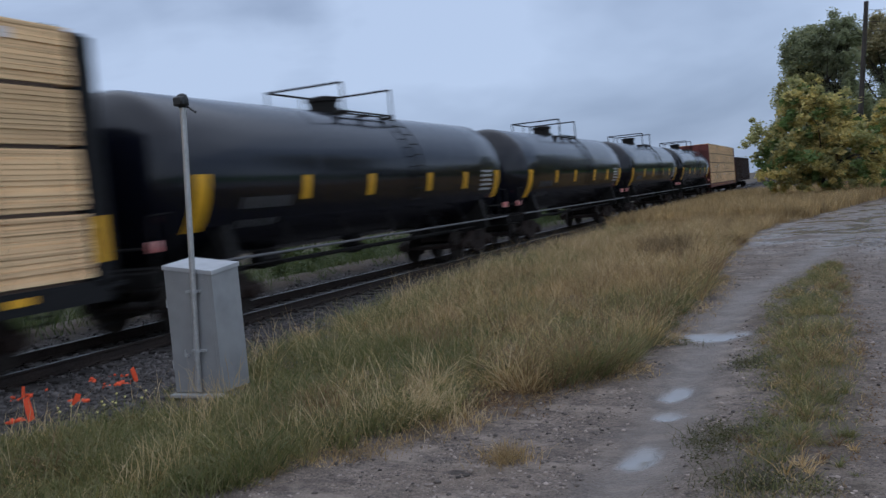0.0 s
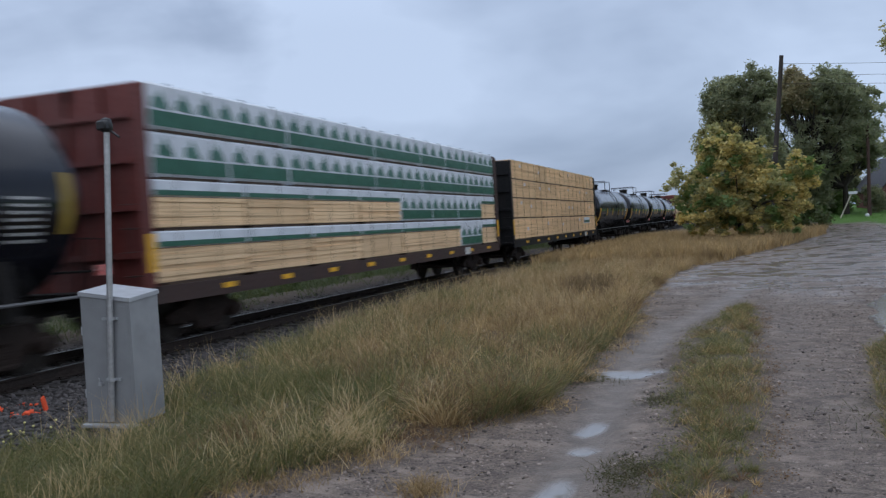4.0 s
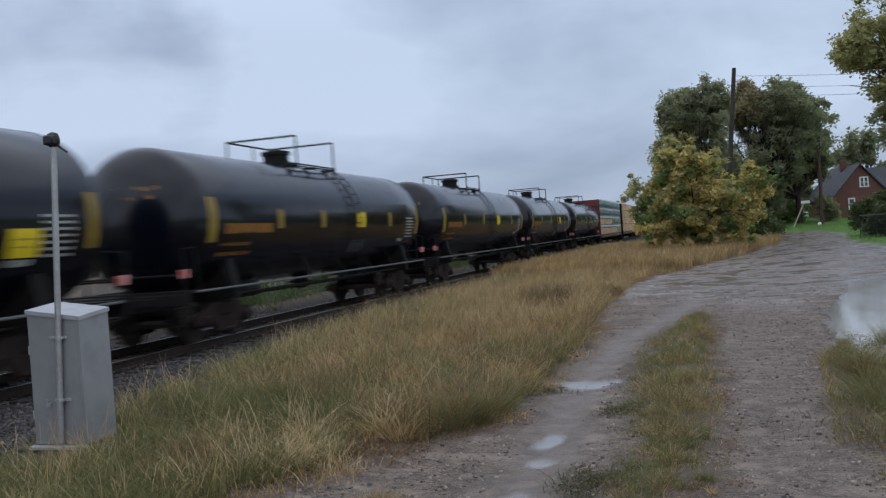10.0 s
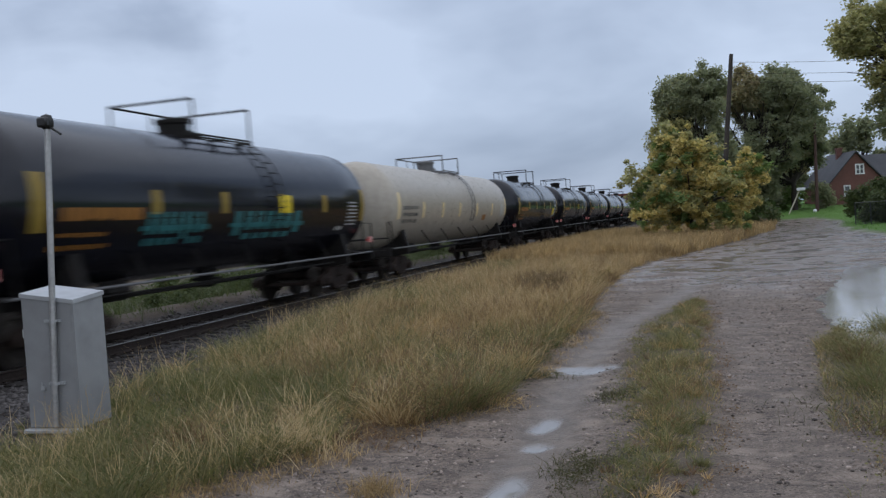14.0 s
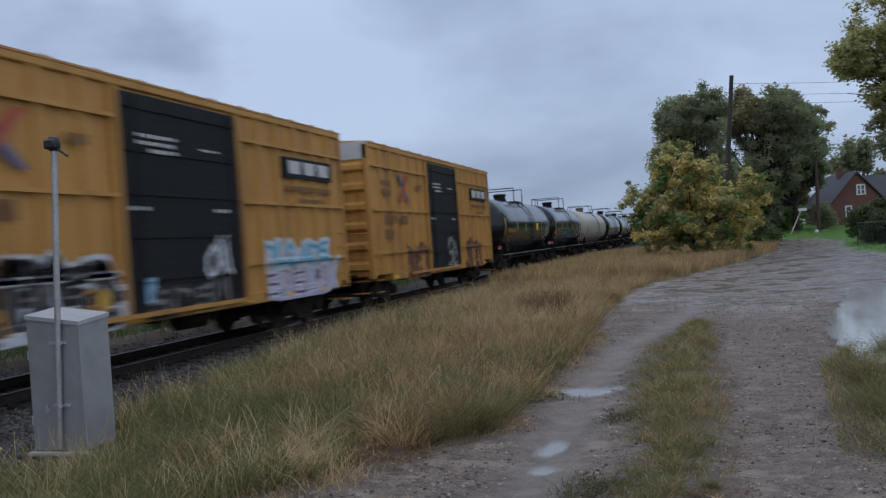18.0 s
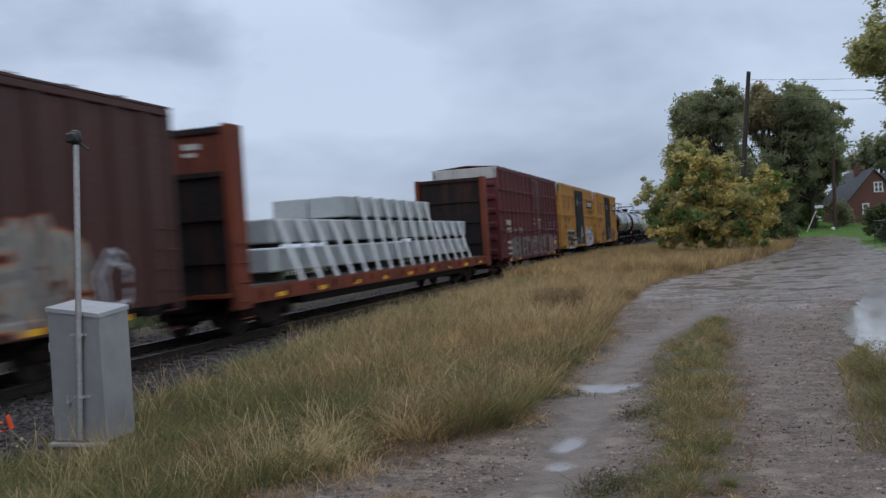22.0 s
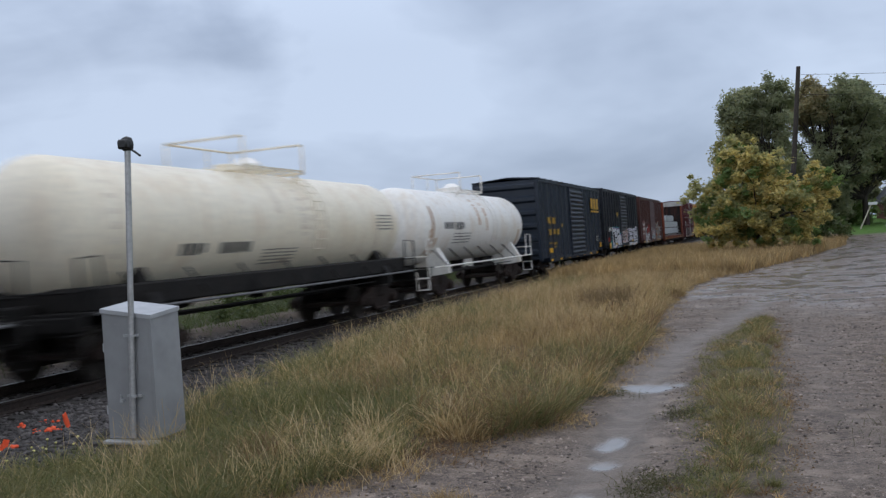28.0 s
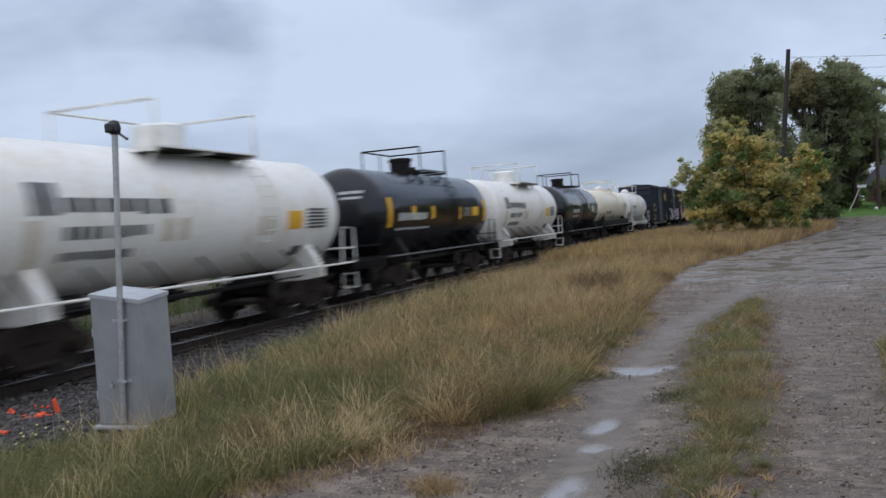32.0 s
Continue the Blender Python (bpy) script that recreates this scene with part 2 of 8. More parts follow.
M_dull_yellow = surf("dull_yellow_tape", (0.34, 0.23, 0.03), (0.26, 0.17, 0.022), 0.5, 0, 3, 40, 0.05, 0.001)
M_bright_yellow = surf("bright_yellow_placard", (0.9, 0.68, 0.02), (0.82, 0.6, 0.02), 0.45, 0, 3, 40, 0.05, 0.001)
M_white = surf("dull_white_lettering", (0.62, 0.62, 0.6), (0.42, 0.42, 0.4), 0.55, 0, 4, 40, 0.05, 0.001)
M_grey_letter = surf("dark_grey_lettering", (0.06, 0.06, 0.065), (0.1, 0.1, 0.1), 0.6, 0, 4, 40, 0.05, 0.001)
M_redlamp = surf("red_and_white_marker", (0.85, 0.07, 0.05), (0.92, 0.62, 0.58), 0.5, 0, 9, 40, 0.05, 0.001)
M_cream_tape = surf("cream_reflective_tape", (0.95, 0.78, 0.42), (0.9, 0.68, 0.3), 0.4, 0, 4, 40, 0.05, 0.001)
M_rail = surf("polished_rail_head", (0.20, 0.19, 0.18), (0.13, 0.12, 0.115), 0.38, 0.9, 3, 30, 0.05, 0.002)
M_rail_side = surf("rusty_rail_web", (0.018, 0.012, 0.009), (0.034, 0.021, 0.015), 0.75, 0.2, 2, 30, 0.3, 0.004)
M_tie = surf("weathered_sleeper_wood", (0.03, 0.025, 0.022), (0.06, 0.05, 0.043), 0.85, 0, 2, 30, 0.5, 0.01, each=0.3)
M_galv = surf("galvanised_sheet_steel", (0.29, 0.295, 0.30), (0.33, 0.335, 0.34), 0.42, 0.25, 1.6, 3, 0.0, 0.001)
M_galv_edge = surf("galvanised_flange", (0.48, 0.49, 0.50), (0.42, 0.43, 0.44), 0.4, 0.3, 3, 30, 0.06, 0.002)
M_pipe = surf("galvanised_pipe", (0.42, 0.42, 0.42), (0.52, 0.52, 0.52), 0.42, 0.6, 3, 30, 0.06, 0.002)
M_black = surf("black_plastic", (0.012, 0.012, 0.013), (0.02, 0.02, 0.02), 0.45, 0, 4, 30, 0.1, 0.002)
M_flag = surf("fluorescent_orange_paint", (0.9, 0.085, 0.02), (0.85, 0.12, 0.035), 0.6, 0, 6, 60, 0.2, 0.004)

# ---- mesh building ----
class Shape:
    """Vertices and faces of one mesh."""

    def __init__(self):
        self.v, self.f = [], []

    def add(self, vs, fs):
        n = len(self.v)
        self.v += [tuple(p) for p in vs]
        self.f += [tuple(i + n for i in q) for q in fs]
        return self

    def box(self, x0, x1, y0, y1, z0, z1, c=0.0):
        """A block; c: the width of its chamfered edges along y."""
        if c <= 0:
            vs = [(x, y, z) for x in (x0, x1) for y in (y0, y1) for z in (z0, z1)]
            return self.add(vs, [(0, 1, 3, 2), (4, 6, 7, 5), (0, 4, 5, 1), (2, 3, 7, 6), (0, 2, 6, 4), (1, 5, 7, 3)])
        ring = [(x0 + c, z0), (x1 - c, z0), (x1, z0 + c), (x1, z1 - c), (x1 - c, z1), (x0 + c, z1), (x0, z1 - c), (x0, z0 + c)]
        vs = []
        for y, k in ((y0, c), (y0 + c, 0), (y1 - c, 0), (y1, c)):
            vs += [(min(max(x, x0 + k), x1 - k), y, min(max(z, z0 + k), z1 - k)) for x, z in ring]
        fs = [tuple(range(7, -1, -1)), tuple(range(24, 32))]
        for r in range(3):
            fs += [(r * 8 + i, r * 8 + (i + 1) % 8, r * 8 + 8 + (i + 1) % 8, r * 8 + 8 + i) for i in range(8)]
        return self.add(vs, [q[::-1] for q in fs])

    def tube(self, p, q, r, n=8, r2=None):
        p, q = Vector(p), Vector(q)
        d = (q - p).normalized()
        s = d.orthogonal().normalized()
        t = d.cross(s)
        vs = []
        for c, rr in ((p, r), (q, r if r2 is None else r2)):
            vs += [c + rr * (s * math.cos(2 * math.pi * i / n) + t * math.sin(2 * math.pi * i / n)) for i in range(n)]
        fs = [(i, (i + 1) % n, n + (i + 1) % n, n + i) for i in range(n)] + [tuple(range(n - 1, -1, -1)), tuple(range(n, 2 * n))]
        return self.add(vs, fs)

    def bent(self, pts, r, n=7):
        """One continuous bent rod through the points."""
        pts = [Vector(p) for p in pts]
        vs, s = [], None
        for k, p in enumerate(pts):
            d = (pts[min(k + 1, len(pts) - 1)] - pts[max(k - 1, 0)]).normalized()
            s = d.orthogonal().normalized() if s is None else (s - d * s.dot(d)).normalized()
            t = d.cross(s)
            vs += [p + r * (s * math.cos(2 * math.pi * i / n) + t * math.sin(2 * math.pi * i / n)) for i in range(n)]
        fs = [tuple(range(n - 1, -1, -1)), tuple(range(len(vs) - n, len(vs)))]
        for k in range(len(pts) - 1):
            fs += [(k * n + i, k * n + (i + 1) % n, k * n + n + (i + 1) % n, k * n + n + i) for i in range(n)]
        return self.add(vs, fs)

    def lathe(self, profile, n=32, axis="y", at=(0, 0, 0)):
        """profile: (along, radius) pairs, turned about the axis."""
        vs, fs = [], []
        for s, r in profile:
            for i in range(n):
                c, k = r * math.cos(2 * math.pi * i / n), r * math.sin(2 * math.pi * i / n)
                p = {"y": (c, s, k), "x": (s, c, k), "z": (c, k, s)}[axis]
                vs.append((p[0] + at[0], p[1] + at[1], p[2] + at[2]))
        for j in range(len(profile) - 1):
            fs += [(j * n + i, j * n + n + i, j * n + n + (i + 1) % n, j * n + (i + 1) % n) for i in range(n)]
        fs += [tuple(range(n)), tuple(range(len(vs) - 1, len(vs) - n - 1, -1))]
        return self.add(vs, fs)

    def extrude(self, outline, axis, lo, hi):
        """A closed outline of pairs, pushed from lo to hi along the axis."""
        n = len(outline)
        put = {"x": lambda a, b, s: (s, a, b), "y": lambda a, b, s: (a, s, b), "z": lambda a, b, s: (a, b, s)}[axis]
        vs = [put(a, b, lo) for a, b in outline] + [put(a, b, hi) for a, b in outline]
        fs = [(i, (i + 1) % n, n + (i + 1) % n, n + i) for i in range(n)] + [tuple(range(n - 1, -1, -1)), tuple(range(n, 2 * n))]
        return self.add(vs, fs)


def mesh_of(name, shape, material, smooth=False):
    me = bpy.data.meshes.new(name)
    me.from_pydata(shape.v, [], shape.f)
    bm = bmesh.new()
    bm.from_mesh(me)
    bmesh.ops.recalc_face_normals(bm, faces=bm.faces)
    if smooth:
        for fc in bm.faces:
            fc.smooth = len(fc.verts) <= 4
        for e in bm.edges:
            if len(e.link_faces) == 2 and e.calc_face_angle(0) > 0.7:
                e.smooth = False
    bm.to_mesh(me)
    bm.free()
    me.materials.append(material)
    return me


def part(name, shape, material, parent=None, label="", smooth=False):
    ob = new(name, mesh_of(name, shape, material, smooth))
    if parent is not None:
        ob.parent = parent
    if label:
        ob["label"] = label
    return ob


def pieces(name, shape, material, parent, label="", smooth=False):
    """Each separate piece of the shape becomes a part of its own."""
    root = list(range(len(shape.v)))

    def top(i):
        while root[i] != i:
            root[i] = root[root[i]]
            i = root[i]
        return i

    for q in shape.f:
        for i in q[1:]:
            root[top(i)] = top(q[0])
    lumps = {}
    for q in shape.f:
        lumps.setdefault(top(q[0]), []).append(q)
    for faces in lumps.values():
        used = sorted({i for q in faces for i in q})
        at = {i: k for k, i in enumerate(used)}
        part(name, Shape().add([shape.v[i] for i in used], [tuple(at[i] for i in q) for q in faces]), material, parent, label, smooth)


def thing(name, label, category, group="", kind="", at=(0, 0, 0), turn=0.0):
    ob = new(name)
    ob.matrix_world = pose(*at, 0, 0, turn)
    return tagged(ob, label, category, group, kind)


def cloud_mesh(name, verts, faces, material):
    """One mesh out of arrays, for grass, leaves and stones. faces: all with as many corners as columns."""
    me = bpy.data.meshes.new(name)
    verts, faces = np.asarray(verts, np.float32), np.asarray(faces, np.int32)
    k = faces.shape[1]
    me.vertices.add(len(verts))
    me.vertices.foreach_set("co", verts.ravel())
    me.loops.add(faces.size)
    me.loops.foreach_set("vertex_index", faces.ravel())
    me.polygons.add(len(faces))
    me.polygons.foreach_set("loop_start", np.arange(0, faces.size, k, dtype=np.int32))
    me.update(calc_edges=True)
    me.materials.append(material)
    return me

# ---- the ground ----
VERGE = ((-60, -5.2), (0, -4.6), (4.0, -3.8), (5.5, -3.3), (6.3, -2.9), (7.1, -2.75), (7.6, -2.3), (8.3, -2.0), (11.3, -2.0), (14.1, -1.9), (19.6, -2.25), (28.0, -2.1), (36, -0.3), (47, 2.2), (60, 4.6), (80, 6.0), (130, 8))
MID_L = ((-40, -0.8), (5.7, -0.85), (6.3, -0.72), (7.7, -0.7), (10.8, -0.95), (13.3, -0.85), (16.5, -0.45), (17.6, -0.2))
MID_R = ((-40, 0.0), (5.8, 0.0), (7.0, 0.1), (11.5, 0.12), (16.5, 0.1), (17.6, -0.1))
RIGHT_L = ((-40, 0.6), (5.9, 0.75), (8.5, 1.0), (11.4, 1.25), (12.6, 1.6), (13.4, 1.9))
BED = ((-600, -6.4), (3, -6.4), (5.0, -6.35), (5.7, -5.85), (6.5, -5.9), (8.0, -6.1), (8.9, -6.5), (10.3, -6.9), (12.5, -7.25), (15, -7.6), (20, -7.9), (40, -8.2), (600, -8.2))
PUDDLES = ((-1.45, 10.45, 0.58, 0.30), (-1.38, 7.65, 0.145, 0.34), (-1.34, 6.95, 0.145, 0.19), (-1.34, 5.80, 0.15, 0.36))
RUT_L, RUT_R = -1.32, 0.62


def along(line, y):
    return np.interp(y, [p[0] for p in line], [p[1] for p in line])


def rut_x(y):
    return np.interp(y, (5.7, 7.3, 10.4, 14.0, 19.6, 35.7, 60, 90), (-1.3, -1.33, -1.45, -1.3, -0.4, 1.6, 5.0, 8.0))


LATTICE = np.random.default_rng(3).uniform(-1, 1, (256, 256))


def wobble(x, y, s, k=0):
    """A cheap smooth unevenness between -1 and 1."""
    x, y = np.broadcast_arrays(np.asarray(x, float) / s + 17.3 * k, np.asarray(y, float) / s - 9.1 * k)
    out = 0.0
    for f, amp in ((1.0, 0.7), (2.17, 0.4)):
        u, v = x * f, y * f
        i, j = np.floor(u).astype(int), np.floor(v).astype(int)
        a, b = u - i, v - j
        a, b = a * a * (3 - 2 * a), b * b * (3 - 2 * b)
        t = lambda di, dj: LATTICE[(i + di) % 256, (j + dj) % 256]
        out = out + amp * ((t(0, 0) * (1 - a) + t(1, 0) * a) * (1 - b) + (t(0, 1) * (1 - a) + t(1, 1) * a) * b)
    return out


def ramp01(v, lo, hi):
    t = np.clip((v - lo) / (hi - lo), 0, 1)
    return t * t * (3 - 2 * t)


def masks(x, y):
    """How much of a place is road gravel, ballast, lawn and rut."""
    e = 0.22 * wobble(x, y, 0.35) + 0.12 * wobble(x, y, 0.11, 3)
    g = ramp01(x - along(VERGE, y) + e, -0.15, 0.25)
    mid = 0.8 * ramp01(x - along(MID_L, y) + e, -0.1, 0.15) * ramp01(along(MID_R, y) - x + e, -0.1, 0.15) * (y < 17.6) * ramp01(y + 4 * e, 4.6, 6.6)
    right = 0.8 * ramp01(x - along(RIGHT_L, y) + e, -0.1, 0.2) * ramp01(y + 4 * e, 7.0, 8.8) * (y < 13.2 + 2 * e) * ramp01(1.72 - x + 0.5 * e + np.where(y < 10.2, 6.0, 0.0), -0.05, 0.1)
    far = ramp01(y - 77 - 5 * np.maximum(0, 6.5 - x) + 3 * e, -1, 1.5)
    side = ramp01(x - np.interp(y, (0, 10, 30, 42, 52, 60, 72, 90), (14, 11, 8.6, 8.2, 7.9, 8.4, 10.2, 6)) + 2 * e, -0.3, 0.4)
    lawn = np.maximum(far * (x > 1), side)
    g = g * (1 - mid) * (1 - right) * (1 - lawn)
    b = ramp01(along(BED, y) - x + 0.8 * e, -0.15, 0.35) * ramp01(x + 13.5 + 2 * e, -0.4, 0.5)
    ruts = np.maximum(np.exp(-(((x - rut_x(y)) / 0.30) ** 2)), 0.2 * np.exp(-(((x - RUT_R - np.where(y > 20, (rut_x(y) + 1.3), 0)) / 0.38) ** 2)))
    return g, b, lawn, ruts * g


def ground_z(x, y):
    x, y = np.asarray(x, float), np.asarray(y, float)
    g, b, lawn, ruts = masks(x, y)
    z = 0.02 + 0.03 * wobble(x, y, 1.7) + 0.02 * wobble(x, y, 0.5, 5)
    z = z + 0.07 * ramp01(-2.2 - x, 0, 1.2) * ramp01(x + 7.4, 0, 1.2)
    z = z - 0.035 * ruts + 0.01 * g * wobble(x, y, 0.18, 7) - 0.02 * g
    for cx, cy, rx, ry in PUDDLES:
        z = z - (0.034 + 0.012 * wobble(x, y, 0.16, 4)) * np.exp(-(((x - cx) / rx) ** 2) - ((y - cy) / ry) ** 2)
    bed = np.interp(np.abs(x - CX), (0, 1.35, 1.6, 2.9, 4.2, 5.2), (-0.20, -0.20, -0.19, -0.10, 0.01, 0.06))
    z = z * (1 - b) + (bed + 0.012 * wobble(x, y, 0.15, 2)) * b
    z = z + 0.045 * np.clip(y - 71, 0, 30) * ramp01(x, 2, 6)
    return z - 0.25 * ramp01(-x - 14.2, 0, 2.5)


def steps(parts):
    out = []
    for lo, hi, d in parts:
        out += list(np.arange(lo, hi - 1e-6, d))
    return np.array(out + [parts[-1][1]])


def grid_sheet(name, xs, ys, material):
    X, Y = np.meshgrid(xs, ys, indexing="ij")
    Z = ground_z(X, Y)
    n = len(ys)
    i = np.arange(len(xs) - 1)[:, None] * n + np.arange(n - 1)[None, :]
    i = i.ravel()
    me = cloud_mesh(name, np.stack([X.ravel(), Y.ravel(), Z.ravel()], 1), np.stack([i, i + n, i + n + 1, i + 1], 1), material)
    g, b, lawn, ruts = masks(X.ravel(), Y.ravel())
    at = me.color_attributes.new("kind", "FLOAT_COLOR", "POINT")
    at.data.foreach_set("color", np.stack([g, b, lawn, ruts], 1).astype(np.float32).ravel())
    x, y = X.ravel(), Y.ravel()
    wet = g * ramp01(y + 3 * wobble(x, y, 1.5) + 1.2 * x, 17, 25)
    pool = sum(np.exp(-(((x - cx) / rx) ** 2) - ((y - cy) / ry) ** 2) for cx, cy, rx, ry in PUDDLES)
    pool = ramp01(pool + 0.16 * wobble(x, y, 0.13, 4) + 0.10 * wobble(x, y, 0.4, 6), 0.40, 0.72)
    at = me.color_attributes.new("wet", "FLOAT_COLOR", "POINT")
    at.data.foreach_set("color", np.stack([pool, wet, wet, wet], 1).astype(np.float32).ravel())
    me.polygons.foreach_set("use_smooth", np.ones(len(me.polygons), bool))
    return me


def ground_material():
    m, nt, bs = nodes_of("earth_gravel_and_turf")
    at = nt.nodes.new("ShaderNodeVertexColor")
    at.layer_name = "kind"
    sp = nt.nodes.new("ShaderNodeSeparateColor")
    nt.links.new(at.outputs["Color"], sp.inputs["Color"])
    rut = at.outputs["Alpha"]
    fine, mid, big = noise_at(nt, 38, 4), noise_at(nt, 6, 5), noise_at(nt, 0.7, 4)
    co, cell, grit = nt.nodes.new("ShaderNodeTexCoord"), nt.nodes.new("ShaderNodeTexVoronoi"), nt.nodes.new("ShaderNodeTexVoronoi")
    cell.inputs["Scale"].default_value, grit.inputs["Scale"].default_value = 60.0, 130.0
    seps = []
    for vo in (cell, grit):
        nt.links.new(co.outputs["Object"], vo.inputs["Vector"])
        sc = nt.nodes.new("ShaderNodeSeparateColor")
        nt.links.new(vo.outputs["Color"], sc.inputs["Color"])
        seps.append(sc)
    # pebbles of two sizes, each of its own shade, in taupe fines
    pebble = mixed(nt, seps[0].outputs["Red"], (0.046, 0.036, 0.029), (0.29, 0.231, 0.190))
    gritty = mixed(nt, seps[1].outputs["Green"], (0.090, 0.070, 0.056), (0.217, 0.169, 0.137))
    streaks = noise_at(nt, 1.0, 6, (1.0, 1.6, 1))
    # soil is darkened to deepen the shade beneath the grass
    soil = mixed(nt, mid, (0.045, 0.034, 0.022), (0.095, 0.068, 0.042))
    soil = mixed(nt, span(nt, big, 0.4, 0.65), soil, (0.048, 0.040, 0.024))
    soil = mixed(nt, 0.3, soil, pebble)
    road = mixed(nt, span(nt, fine, 0.42, 0.58), gritty, pebble)
    road = mixed(nt, span(nt, mid, 0.45, 0.68, 0, 0.6), road, (0.062, 0.050, 0.042))
    road = mixed(nt, span(nt, big, 0.5, 0.7, 0, 0.4), road, (0.185, 0.138, 0.100))
    road = mixed(nt, span(nt, streaks, 0.54, 0.70, 0, 0.6), road, (0.055, 0.045, 0.040))
    bits = noise_at(nt, 5.0, 6, (0.7, 1.6, 1), rough=0.7)
    road = mixed(nt, span(nt, bits, 0.58, 0.64, 0, 0.9), road, (0.034, 0.026, 0.022))
    road = mixed(nt, span(nt, noise_at(nt, 2.3, 5, (1, 1.4, 1)), 0.54, 0.66, 0, 0.65), road, (0.29, 0.235, 0.190))
    road = mixed(nt, calc(nt, "MULTIPLY", rut, 0.6), road, (0.173, 0.146, 0.124))
    stone = mixed(nt, span(nt, fine, 0.3, 0.7), (0.026, 0.023, 0.022), (0.08, 0.072, 0.068))
    lawn = mixed(nt, span(nt, mid, 0.3, 0.7), (0.06, 0.13, 0.02), (0.10, 0.19, 0.035))
    col = mixed(nt, sp.outputs["Red"], soil, road)
    col = mixed(nt, sp.outputs["Green"], col, stone)
    col = mixed(nt, sp.outputs["Blue"], col, lawn)
    wa = nt.nodes.new("ShaderNodeVertexColor")
    wa.layer_name = "wet"
    ws = nt.nodes.new("ShaderNodeSeparateColor")
    nt.links.new(wa.outputs["Color"], ws.inputs["Color"])
    pool = ws.outputs["Red"]
    col = mixed(nt, pool, col, (0.25, 0.24, 0.23))
    nt.links.new(col, bs.inputs["Base Color"])
    wet = calc(nt, "MULTIPLY", sp.outputs["Red"], span(nt, big, 0.35, 0.6))
    rough = calc(nt, "SUBTRACT", 0.86, calc(nt, "ADD", calc(nt, "MULTIPLY", wet, 0.20), calc(nt, "MULTIPLY", rut, 0.28)))
    film = calc(nt, "MULTIPLY", wa.outputs["Alpha"], span(nt, noise_at(nt, 0.8, 6, (0.8, 1.0, 1)), 0.34, 0.56))
    rough = calc(nt, "MULTIPLY", rough, calc(nt, "SUBTRACT", 1.0, calc(nt, "MULTIPLY", film, 0.86)))
    rough = calc(nt, "ADD", calc(nt, "MULTIPLY", rough, calc(nt, "SUBTRACT", 1.0, pool)), 0.06)
    nt.links.new(calc(nt, "ADD", rough, span(nt, mid, 0.3, 0.7, -0.02, 0.05)), bs.inputs["Roughness"])
    nt.links.new(calc(nt, "ADD", calc(nt, "MULTIPLY", film, 0.45), 0.3), bs.inputs["Specular IOR Level"])
    relief(nt, bs, calc(nt, "ADD", calc(nt, "MULTIPLY", calc(nt, "SUBTRACT", 1.0, cell.outputs["Distance"]), 0.35), calc(nt, "ADD", calc(nt, "MULTIPLY", fine, 0.5), mid)), 0.8, 0.03)
    bump = [n for n in nt.nodes if n.bl_idname == "ShaderNodeBump"][0]
    dry = calc(nt, "SUBTRACT", 1.0, calc(nt, "MULTIPLY", film, 0.85))
    nt.links.new(calc(nt, "MULTIPLY", calc(nt, "MULTIPLY", calc(nt, "SUBTRACT", 1.0, pool), dry), 0.8), bump.inputs["Strength"])
    return m


M_ground = ground_material()
xs = steps(((-3000, -600, 400), (-600, -100, 60), (-100, -20, 8), (-20, -14, 0.5), (-14, -2.2, 0.14), (-2.2, -0.5, 0.06), (-0.5, 3.2, 0.12), (3.2, 14, 0.6), (14, 40, 3), (40, 160, 20), (160, 800, 160), (800, 3000, 550)))
ys = steps(((-3000, -600, 400), (-600, -60, 60), (-60, 3, 3), (3, 12, 0.07), (12, 24, 0.14), (24, 50, 0.4), (50, 130, 2), (130, 400, 27), (400, 1000, 120), (1000, 4000, 600)))
tagged(new("ground", grid_sheet("ground", xs, ys, M_ground)), "wet gravel lane with puddles and rough turf", "ground", kind="structure")

# paved apron beside the lane
def pavement_material():
    m, nt, bs = nodes_of("wet_concrete")
    fine, mid, big = noise_at(nt, 45, 4), noise_at(nt, 3.5, 5), noise_at(nt, 0.35, 4, (1, 0.5, 1))
    col = mixed(nt, span(nt, fine, 0.3, 0.7), (0.29, 0.275, 0.255), (0.40, 0.38, 0.355))
    col = mixed(nt, span(nt, mid, 0.45, 0.7, 0, 0.5), col, (0.15, 0.137, 0.12))
    nt.links.new(col, bs.inputs["Base Color"])
    nt.links.new(span(nt, big, 0.40, 0.66, 0.08, 0.20), bs.inputs["Roughness"])
    relief(nt, bs, mid, 0.02, 0.01)
    bs.inputs["Specular IOR Level"].default_value = 0.7
    return m


M_pave = pavement_material()


